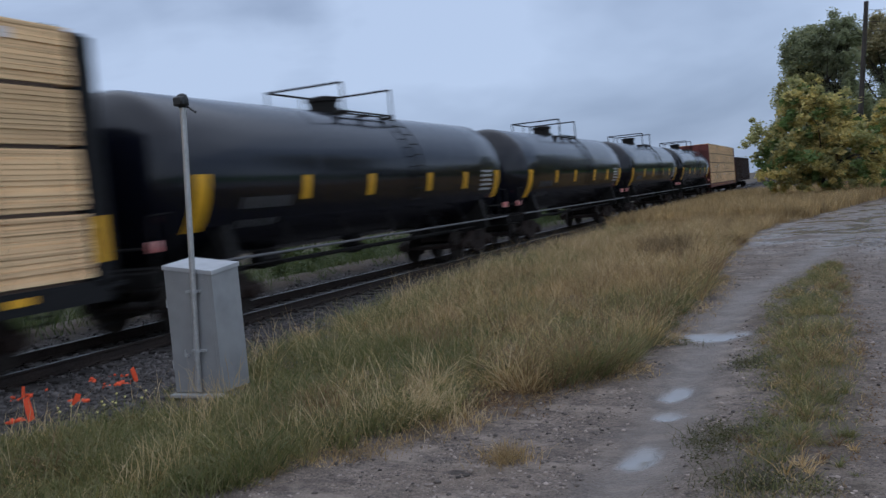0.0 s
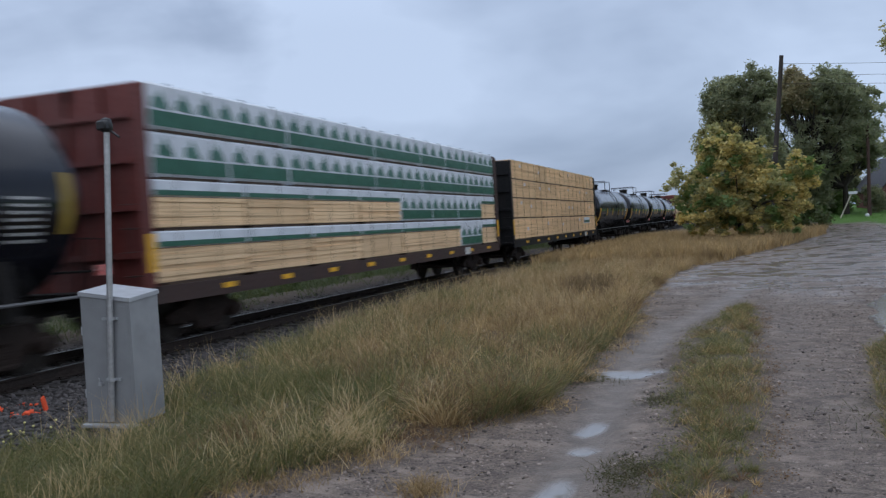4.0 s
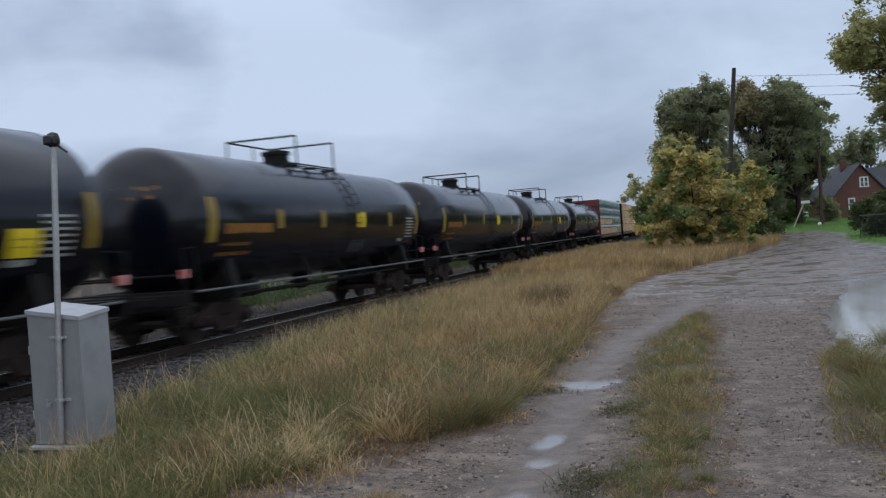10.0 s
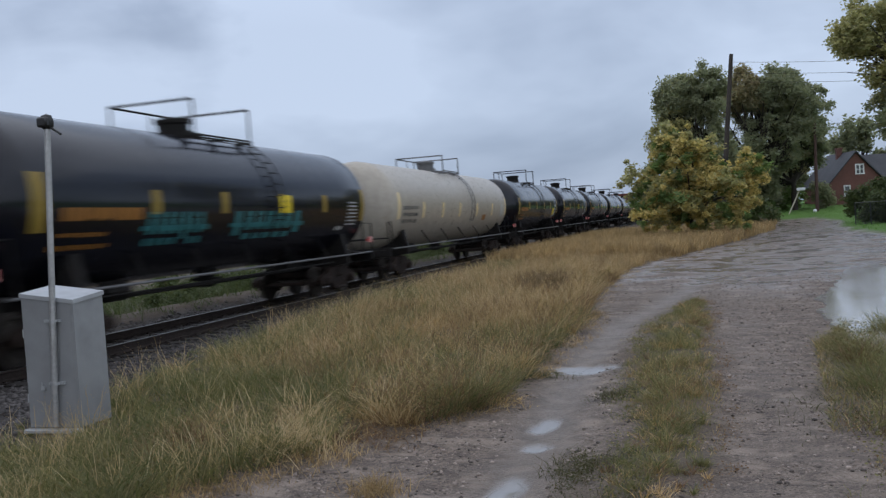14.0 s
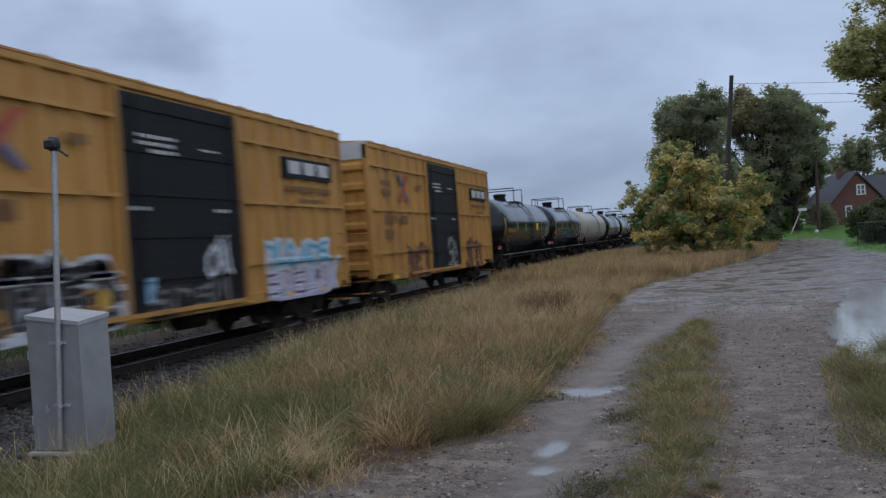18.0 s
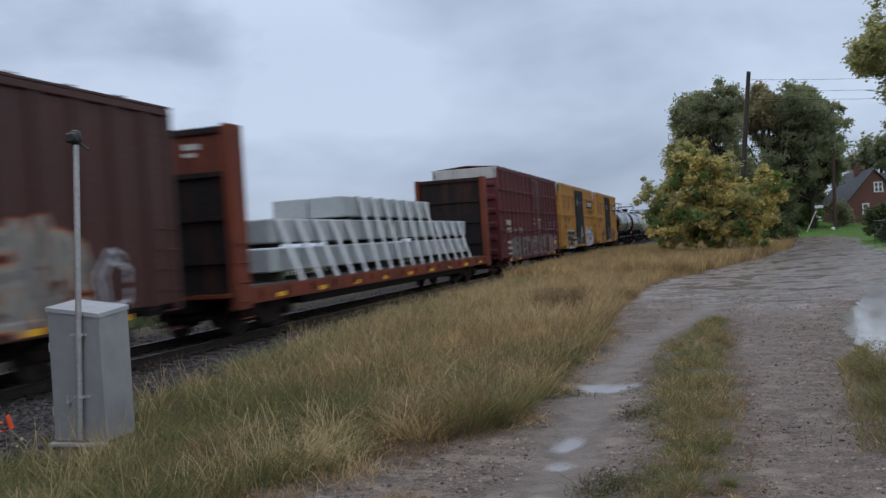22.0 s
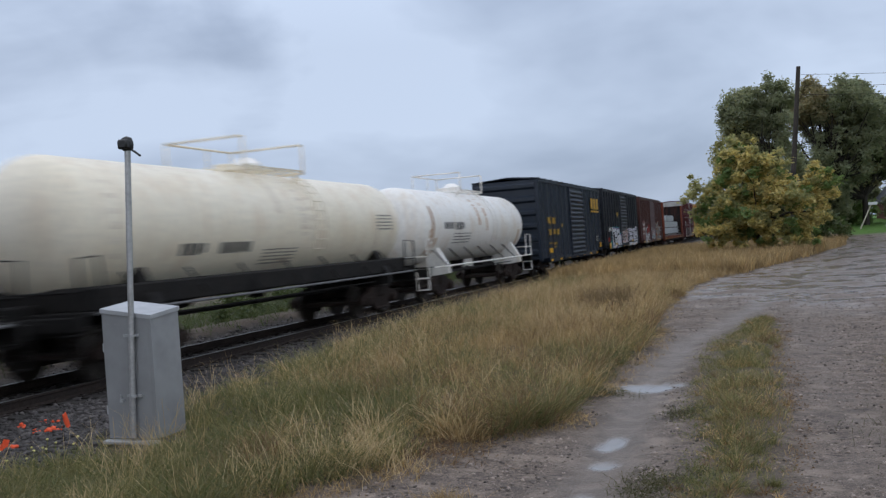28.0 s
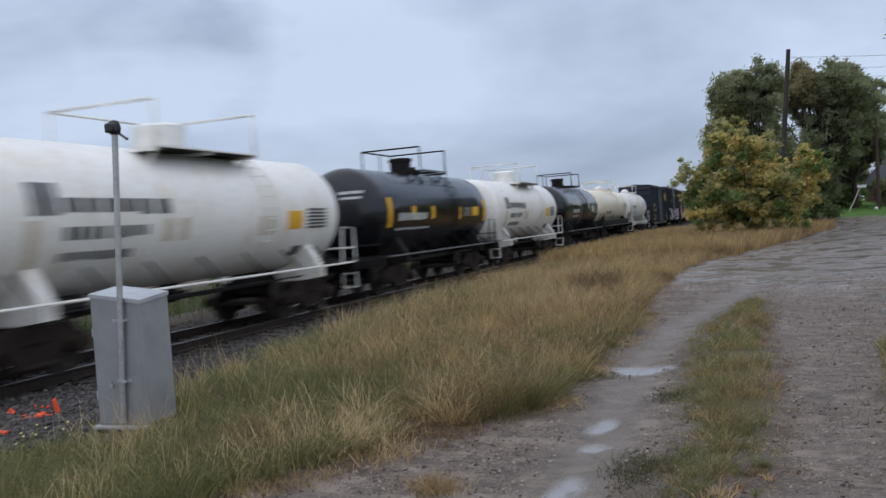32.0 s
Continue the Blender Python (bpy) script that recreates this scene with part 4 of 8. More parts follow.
M_stain = surf("pale_brown_stain", (0.66, 0.54, 0.40), (0.84, 0.78, 0.66), 0.4, 0, 4, 14, 0.0, 0.001)
M_rust_stain = surf("rusty_stain", (0.42, 0.22, 0.10), (0.70, 0.58, 0.44), 0.5, 0, 5, 18, 0.0, 0.001)
M_faded_tape = surf("faded_beige_tape", (0.55, 0.46, 0.34), (0.64, 0.56, 0.44), 0.5, 0, 3, 20, 0.05, 0.001)
M_teal = surf("teal_spray_paint", (0.03, 0.19, 0.20), (0.02, 0.12, 0.13), 0.5, 0, 4, 30, 0.05, 0.001)
M_scuff = surf("pale_scuff", (0.055, 0.055, 0.06), (0.028, 0.028, 0.03), 0.6, 0, 5, 20, 0.05, 0.001)


def tank_cars():
    r, zc = 1.52, 2.58
    for n, u in enumerate((18.9, 36.5, 54.0, 71.6)):
        car = tank_car("black tank car with bright yellow reflective stripes", u, 7.35, r, zc, M_tank_black, M_under, (-1.2, 1.2, 4.0, 0.63, 1.0))
        marks_a(car, r, zc)
    for u, half, py, patch, low, teal in ((-46.6, 7.7, -0.35, 1.8, False, False), (-65.1, 7.7, -0.7, 2.6, False, False), (-83.6, 7.7, -0.7, 1.8, False, False),
                                          (-101.35, 6.8, -0.25, 1.5, False, False), (-118.4, 6.8, -0.25, 5.2, True, False), (-155.75, 6.8, -0.15, 1.65, False, True), (-172.2, 6.8, -0.35, 2.4, False, False)):
        car = tank_car("wet black tank car with faded yellow stripes and orange lettering" if not teal else "wet black tank car with teal sprayed lettering", u, half, r, zc, M_tank_black, M_under,
                       (py - 1.2, py + 1.2, 4.02, 0.62 + (0.1 if half < 7 else 0), 1.0))
        marks_b(car, r, zc, half, patch, low, teal)
    # beige-grey tank car with cream tape
    car = tank_car("beige-grey tank car with cream reflective tape", -137.2, 8.55, 1.5, 2.56, M_tank_grey, M_pipe_dull, (-1.1, 1.3, 4.0, 0.6, 1.0), skirt=M_under)
    for y in (-8.5, -5.75, -3.2, -0.65, 2.3, 5.3, 8.3):
        curved_patch(car, "reflector_stripe", M_cream_tape, 1.5, 2.56, y, y + 0.2, 2.05, 2.62 + (0.3 if abs(y) > 8 else 0), "cream reflective tape")
    for z, n in ((2.35, 9), (2.12, 11), (1.9, 7)):
        letter_bars(car, M_grey_letter, 1.5, 2.56, -8.0, -6.3, z, z + 0.13, n, n)
    curved_patch(car, "placard", M_orange, 1.5, 2.56, 3.6, 4.2, 1.86, 2.1, "small ochre placard")
    curved_patch(car, "data_panel", M_white, 1.5, 2.56, 7.2, 7.8, 2.0, 2.6, "white data panel")
    # short cars at the rear
    white = ("glossy white tank car with a tall valve platform", 5.4, 1.30, 2.37)
    for u in (-356.8, -382.5):
        car = tank_car(white[0], u, white[1], white[2], white[3], M_tank_white, M_tank_white, (-1.2, 2.05, 3.6, 0.82, 1.15), "tower", skirt=M_tank_white, end_rail=M_tank_white)
        letter_bars(car, M_grey_letter, 1.3, 2.37, -4.36, -3.79, 2.37, 2.86, 2, 4, "dark emblem", 0.05)
        letter_bars(car, M_grey_letter, 1.3, 2.37, -3.72, -1.1, 2.38, 2.64, 6, 5, "dark lettering", 0.14)
        letter_bars(car, M_grey_letter, 1.3, 2.37, -3.72, -2.75, 2.0, 2.2, 4, 6, "grey lettering", 0.2)
        letter_bars(car, M_grey_letter, 1.3, 2.37, -2.6, -1.73, 2.0, 2.2, 5, 7, "grey lettering", 0.2)
        letter_bars(car, M_grey_letter, 1.3, 2.37, -3.75, -2.1, 1.68, 1.82, 12, 8, "grey lettering", 0.2)
        curved_patch(car, "placard", M_yellow, 1.3, 2.37, 3.03, 3.69, 2.0, 2.4, "orange placard")
        for k in range(6):
            curved_patch(car, "data_panel_line", M_grey_letter, 1.3, 2.37, 3.92, 4.83, 2.0 + 0.08 * k, 2.055 + 0.08 * k, "dark data panel", rows=3)
        curved_patch(car, "dark_panel", M_grey_letter, 1.3, 2.37, 3.5, 3.95, 1.42, 1.62, "small dark panel")
        for y, z0, z1 in ((-4.45, 1.5, 2.3), (-1.3, 1.9, 2.3), (-0.85, 1.9, 2.3), (1.85, 1.9, 2.3), (2.2, 1.9, 2.3)):
            curved_patch(car, "faded_tape", M_faded_tape, 1.3, 2.37, y, y + 0.22, z0, z1, "faded beige tape", 0.004)
    car = tank_car("black tank car with white block lettering and yellow stains", -343.65, 5.1, 1.3, 2.37, M_tank_navy, M_under, (-1.75, 0.65, 3.72, 0.72, 1.0))
    letter_bars(car, M_white, 1.3, 2.37, -3.4, -0.7, 2.5, 2.8, 6, 5, "white block lettering", 0.16)
    letter_bars(car, M_white, 1.3, 2.37, -3.1, -1.2, 2.1, 2.3, 8, 6, "white lettering", 0.2)
    letter_bars(car, M_white, 1.3, 2.37, -3.0, -1.4, 1.85, 1.97, 9, 7, "white lettering", 0.2)
    for k in range(4):
        letter_bars(car, M_white, 1.3, 2.37, 1.63, 2.46, 2.33 + 0.11 * k, 2.39 + 0.11 * k, 5, 8 + k, "white lettering", 0.2)
    curved_patch(car, "placard", M_faded_tape, 1.3, 2.37, 2.86, 3.68, 2.14, 2.52, "faded beige placard")
    for k in range(6):
        letter_bars(car, M_white, 1.3, 2.37, 3.75, 4.7, 2.06 + 0.085 * k, 2.085 + 0.085 * k, 9, 70 + k, "white data panel")
    letter_bars(car, M_grey_letter, 1.3, 2.37, 3.82, 4.6, 1.70, 1.86, 5, 79, "grey lettering", 0.2)
    curved_patch(car, "stain", M_faint, 1.3, 2.37, -0.6, -0.35, 1.5, 2.5, "brown streak")
    curved_patch(car, "stain", M_faint, 1.3, 2.37, 2.3, 2.45, 1.6, 2.45, "brown streak")
    car = tank_car("dark tank car with bright yellow bands and white lettering", -369.05, 4.85, 1.3, 2.37, M_tank_navy, M_under, (-1.15, 1.25, 3.7, 0.72, 1.0))
    for y, z0, z1 in ((-4.75, 1.9, 2.75), (-2.9, 2.1, 2.5), (-1.2, 2.1, 2.5), (1.6, 2.05, 2.5), (4.5, 1.95, 2.75)):
        curved_patch(car, "reflector_stripe", M_yellow, 1.3, 2.37, y, y + 0.3, z0, z1, "bright yellow stripe")
    curved_patch(car, "placard", M_yellow, 1.3, 2.37, 3.1, 3.85, 2.15, 2.47, "bright yellow placard")
    letter_bars(car, M_white, 1.3, 2.37, -4.0, -1.6, 2.08, 2.3, 9, 6, "white lettering", 0.15)
    letter_bars(car, M_white, 1.3, 2.37, -4.1, -1.3, 1.8, 1.88, 12, 7, "white lettering", 0.2)
    for k in range(4):
        letter_bars(car, M_white, 1.3, 2.37, 2.1, 2.9, 2.15 + 0.08 * k, 2.19 + 0.08 * k, 6, 8 + k, "white data panel")
    head_patch(car, M_white, 4.85, 0.6, 1.3, 2.37, -1, 0.1, 0.8, 2.9, 2.98, "white lettering")
    head_patch(car, M_white, 4.85, 0.6, 1.3, 2.37, -1, 0.15, 0.75, 2.75, 2.82, "white lettering")
    car = tank_car("stained cream tank car on a black underframe", -330.05, 6.0, 1.22, 2.46, M_tank_cream, M_tank_cream, (-1.3, 1.2, 3.72, 0.6, 0.95), "low", skirt=M_under)
    part("side_skirt", Shape().box(-1.25, 1.25, -6.3, 6.3, 1.12, 1.50, 0.03), M_under, car, "black side sill")
    for y, w, n in ((-3.88, 0.83, 4), (-2.63, 1.1, 6)):
        letter_bars(car, M_grey_letter, 1.22, 2.46, y, y + w, 1.91, 2.12, n, n, "dark lettering", 0.2)
    for y, w, z0, z1 in ((0.5, 0.30, 2.2, 3.45), (0.95, 0.16, 1.9, 3.3), (-0.5, 0.22, 2.7, 3.5), (-5.7, 0.22, 1.7, 3.2), (4.6, 0.12, 1.8, 2.6)):
        curved_patch(car, "rain_stain", M_stain, 1.22, 2.46, y, y + w, z0, z1, "pale brown rain stain", 0.003)
    for k in range(5):
        letter_bars(car, M_grey_letter, 1.22, 2.46, 4.6, 5.6, 2.3 + 0.09 * k, 2.34 + 0.09 * k, 8, 40 + k, "faint data panel")
        letter_bars(car, M_grey_letter, 1.22, 2.46, -1.0, 0.4, 1.64 + 0.07 * k, 1.67 + 0.07 * k, 8, 50 + k, "faint data panel")
    car = tank_car("white tank car with rust-stained ends", -316.0, 5.55, 1.25, 2.42, M_tank_white, M_tank_white, (-1.3, 1.2, 3.70, 0.6, 0.9), "low", skirt=M_tank_white, end_rail=M_tank_white)
    for y, n in ((-4.2, 3), (-3.1, 4)):
        letter_bars(car, M_grey_letter, 1.25, 2.42, y, y + 0.95, 2.25, 2.5, n, n, "dark lettering", 0.2)
    for y, w, z0, z1 in ((-5.5, 0.3, 1.5, 2.3), (-5.0, 0.2, 1.4, 2.0), (-0.5, 0.25, 2.4, 3.5), (0.4, 0.2, 2.2, 3.4), (4.9, 0.25, 1.5, 2.2)):
        curved_patch(car, "rust_stain", M_rust_stain, 1.25, 2.42, y, y + w, z0, z1, "rusty run-off stain", 0.003)
    curved_patch(car, "rust_streak", M_orange, 1.25, 2.42, -5.3, -5.15, 1.9, 3.0, "ochre stripe", 0.004)
    for k in range(4):
        letter_bars(car, M_grey_letter, 1.25, 2.42, -3.2, -1.4, 1.8 + 0.1 * k, 1.84 + 0.1 * k, 9, 60 + k, "faint lettering")


# lumber cars
M_board = sawn("fresh_sawn_boards", (0.89, 0.62, 0.34), (0.79, 0.52, 0.27), (0.34, 0.20, 0.10))
M_board_b = sawn("golden_sawn_boards", (0.85, 0.61, 0.36), (0.75, 0.52, 0.29), (0.34, 0.20, 0.10))
M_wrap = surf("white_lumber_wrap", (0.74, 0.77, 0.82), (0.56, 0.60, 0.65), 0.4, 0, 1.6, 6, 0.35, 0.02)
M_wrap_green = surf("green_lumber_wrap", (0.018, 0.10, 0.06), (0.03, 0.13, 0.085), 0.4, 0, 1.6, 6, 0.35, 0.02)
M_wrap_logo = surf("green_print", (0.025, 0.11, 0.075), (0.10, 0.22, 0.18), 0.45, 0, 3, 12, 0.1, 0.01)
M_tag = surf("paper_tag", (0.72, 0.74, 0.8), (0.6, 0.62, 0.7), 0.6, 0, 4, 30, 0.1, 0.001)
M_gap_strip = surf("dark_gap_strip", (0.08, 0.05, 0.03), (0.05, 0.03, 0.02), 0.8)
M_car_black = surf("black_car_steel", (0.007, 0.007, 0.008), (0.011, 0.011, 0.012), 0.6, 0, 1, 14, 0.15, 0.01, (0.02, 0.016, 0.015), spec=0.25)
M_car_red = surf("faded_red_car_steel", (0.16, 0.03, 0.022), (0.11, 0.024, 0.02), 0.55, 0, 1, 14, 0.15, 0.01, (0.06, 0.025, 0.02))
M_car_brown = surf("brown_car_steel", (0.05, 0.022, 0.016), (0.035, 0.017, 0.014), 0.6, 0, 1, 14, 0.15, 0.01, (0.03, 0.02, 0.016))


def boards(rnd, x0, x1, y0, y1, z0, z1, layers):
    """A bundle: layers of boards, each a little in or out, with a dark gap strip below."""
    h = (z1 - z0) / layers
    out, back = (x1, x0) if abs(x1) > abs(x0) else (x0, x1)
    k_in = -0.026 if out > 0 else 0.026
    prof = [(back, z0)]
    for k in range(layers):
        dx = rnd.uniform(-0.022, 0.016)
        a, b = z0 + k * h, z0 + (k + 1) * h
        prof += [(out + k_in, a), (out + k_in, a + 0.004), (out + dx, a + 0.005), (out + dx, b - 0.005), (out + k_in, b - 0.004)]
    prof += [(out + k_in, z1), (back, z1)]
    return Shape().extrude(prof, "y", y0, y1)


def lumber_car(label, u, half, steel, load, seed, wrapped=False):
    car = thing("lumber_car", label, "railway car", "cars of the train", at=(CX, u, 0))
    rnd = random.Random(seed)
    part("centre_sill", Shape().box(-0.3, 0.3, -half, half, 0.72, 1.08, 0.03), steel, car)
    for k in (-1, 1):
        part("side_sill", Shape().extrude([(k * 1.42, 0.80), (k * 1.50, 0.80), (k * 1.50, 1.10), (k * 1.36, 1.10), (k * 1.36, 1.05), (k * 1.42, 1.05)], "y", -half, half), steel, car)
    s = Shape()
    for y in np.linspace(-half + 0.3, half - 0.3, 19):
        s.box(-1.40, 1.40, y - 0.09, y + 0.09, 0.86, 1.12)
    pieces("floor_crossbearer", s, steel, car)
    part("centre_beam", Shape().box(-0.12, 0.12, -half + 0.3, half - 0.3, 1.1, 4.3), steel, car)
    part("top_chord", Shape().box(-0.2, 0.2, -half, half, 4.3, 4.55, 0.02), steel, car)
    for e in (-1, 1):
        y0, y1 = sorted((e * half, e * (half - 0.22)))
        bare = steel
        steel = M_car_red if load == "wrap" and e < 0 else bare
        bulk = part("bulkhead", Shape().box(-1.50, 1.50, y0, y1, 1.0, 4.55, 0.02), steel, car, "tall end bulkhead")
        s = Shape()
        for x in (-1.46, -0.75, 0.0, 0.75, 1.46):
            s.box(x - 0.05, x + 0.05, min(e * half, e * (half + 0.09)), max(e * half, e * (half + 0.09)), 1.0, 4.5)
        pieces("bulkhead_rib", s, steel, bulk)
        s = Shape()
        for z in (1.6, 2.4, 3.2, 3.95):
            s.box(-1.40, 1.40, min(e * half, e * (half + 0.12)), max(e * half, e * (half + 0.12)), z, z + 0.10)
        pieces("bulkhead_cross_rib", s, steel, bulk)
        steel = bare
        part("reflector_stripe", Shape().box(1.503, 1.512, min(e * half, e * (half - 0.2)), max(e * half, e * (half - 0.2)), 1.35, 2.0), M_yellow, bulk, "yellow reflective stripe")
        part("end_platform", Shape().box(-1.45, 1.45, min(e * half, e * (half + 0.35)), max(e * half, e * (half + 0.35)), 0.98, 1.04), steel, car)
        s = Shape()
        for x in (1.5, -1.5):
            for z in (0.45, 0.8, 1.3, 1.7, 2.1, 2.5):
                s.tube((x, e * (half - 0.05), z), (x * 0.75, e * (half + 0.13), z), 0.016, 5)
        pieces("grab_iron", s, steel, car)
    for y in np.linspace(-half + 2.2, half - 1.8, 9):
        part("reflector", Shape().box(1.502, 1.512, y, y + 0.42, 0.92, 1.02), M_yellow, car, "yellow reflector")
    part("name_panel", Shape().box(1.502, 1.512, half - 4.6, half - 4.0, 0.84, 1.08), M_white, car, "small white data panel")
    tiers = [(1.13, 2.04), (2.08, 2.93), (2.97, 3.75), (3.79, 4.60)]
    for side in (-1, 1):
        for ti, (z0, z1) in enumerate(tiers):
            y = -half + 0.26
            while y < half - 1.0:
                ln = rnd.choice((2.42, 3.65, 4.85, 4.85))
                if wrapped and side > 0 and ti < 2:
                    cuts = (-7.9, -5.05, -2.3, 0.6, 6.2, 8.85, half - 0.26) if ti == 0 else (-7.9, -5.05, -2.3, 0.6, 3.3, 6.0, 8.9, half - 0.26)
                    ln = min(c for c in cuts if c > y + 0.1) - y
                elif half - 0.26 - (y + ln) < 1.6:
                    ln = half - 0.26 - y
                x0, x1 = (0.25, 1.47) if side > 0 else (-1.47, -0.25)
                full = wrapped and (ti >= 2 or (side > 0 and ((ti == 1 and 0.5 < y < 8.0) or (ti == 0 and 6.0 < y < 8.0))))
                if full:
                    b = part("lumber_bundle", Shape().box(x0, x1 + 0.015 * side, y + 0.02, y + ln - 0.03, z0, z1, 0.05), M_wrap, car, "lumber bundle in white and green wrap")
                    xo = x1 + 0.019 * side
                    lo, hi = sorted((xo - 0.004 * side, xo + 0.006 * side))
                    part("green_band", Shape().box(lo, hi, y + 0.05, y + ln - 0.06, z0 + 0.06, z0 + 0.33), M_wrap_green, b, "dark green printed band")
                    s = Shape()
                    n = max(2, int(ln / 0.62))
                    for k in range(n):
                        yc = y + (k + 0.5) * ln / n
                        s.extrude([(yc - 0.24, z0 + 0.38), (yc + 0.26, z0 + 0.36), (yc + 0.15, z0 + 0.52), (yc + 0.02, z0 + 0.70), (yc - 0.05, z0 + 0.57), (yc - 0.18, z0 + 0.55)], "x", lo, hi)
                    pieces("printed_emblem", s, M_wrap_logo, b, "green printed emblem")
                elif wrapped:
                    b = part("lumber_bundle", boards(rnd, x0, x1, y + 0.02, y + ln - 0.03, z0 + 0.02, z1 - 0.30, 6), M_board_b, car, "lumber bundle with a wrapped top")
                    part("wrap", Shape().box(x0, x1 + 0.015 * side, y + 0.02, y + ln - 0.03, z1 - 0.29, z1, 0.03), M_wrap, b, "white plastic wrap")
                    xo = x1 + 0.019 * side
                    lo, hi = sorted((xo - 0.004 * side, xo + 0.006 * side))
                    part("green_band", Shape().box(lo, hi, y + 0.05, y + ln - 0.06, z1 - 0.27, z1 - 0.18), M_wrap_green, b)
                else:
                    b = part("lumber_bundle", boards(rnd, x0, x1, y + 0.01, y + ln - 0.015, z0 + 0.015, z1, 12), M_board, car, "bundle of fresh sawn boards")
                    if side > 0 and rnd.random() < 0.75:
                        ty, tz = y + rnd.uniform(0.1, ln - 0.4), rnd.uniform(z0 + 0.35, z1 - 0.25)
                        part("paper_tag", Shape().box(x1 + 0.013, x1 + 0.018, ty, ty + 0.22, tz, tz + 0.14), M_tag, b, "small white paper tag")
                # a dark strip fills the gap below the bundle along most of its length
                part("gap_strip", Shape().box(x0 + 0.03, x1 - 0.02, y + 0.25, y + ln - 0.25, z0 - 0.035, z0 + 0.012), M_gap_strip, b)
                y += ln
        s = Shape()
        for y in np.arange(-half + 0.9, half - 0.5, 1.22):
            s.tube((side * 0.2, y, 4.5), (side * 1.46, y, 4.615), 0.012, 4)
            s.tube((side * 1.49, y, 4.615), (side * 1.495, y, 1.12), 0.005, 4)
        part("tie_down_cable", s, M_under, car)
    if load == "tagged":
        b = part("wrapped_pack", Shape().box(1.474, 1.50, half - 4.6, half - 2.6, 1.62, 1.98, 0.01), M_wrap, car, "white and green wrapped pack")
        part("green_band", Shape().box(1.50, 1.506, half - 4.55, half - 2.65, 1.66, 1.80), M_wrap_green, b)
    running_gear(car, half + 0.30, half - 2.3)
    ROLLING.append((car, u))
    return car


def lumber_cars():
    lumber_car("red centre-beam car stacked with sawn lumber", 90.9, 11.1, M_car_red, "plain", 3)
    lumber_car("black centre-beam car stacked high with sawn lumber", -1.45, 11.1, M_car_black, "tagged", 5)
    lumber_car("brown centre-beam car with white and green wrapped lumber", -26.1, 11.1, M_car_brown, "wrap", 9, True)


def wave_door(y0, y1, z0, z1, x, n, depth=0.045):
    """A corrugated door leaf."""
    s = Shape()
    zs = np.linspace(z0, z1, n * 4 + 1)
    prof = [(x + (depth if k % 4 in (1, 2) else 0.0), z) for k, z in enumerate(zs)]
    outline = prof + [(x - 0.05, z1), (x - 0.05, z0)]
    return s.extrude(outline, "y", y0, y1)


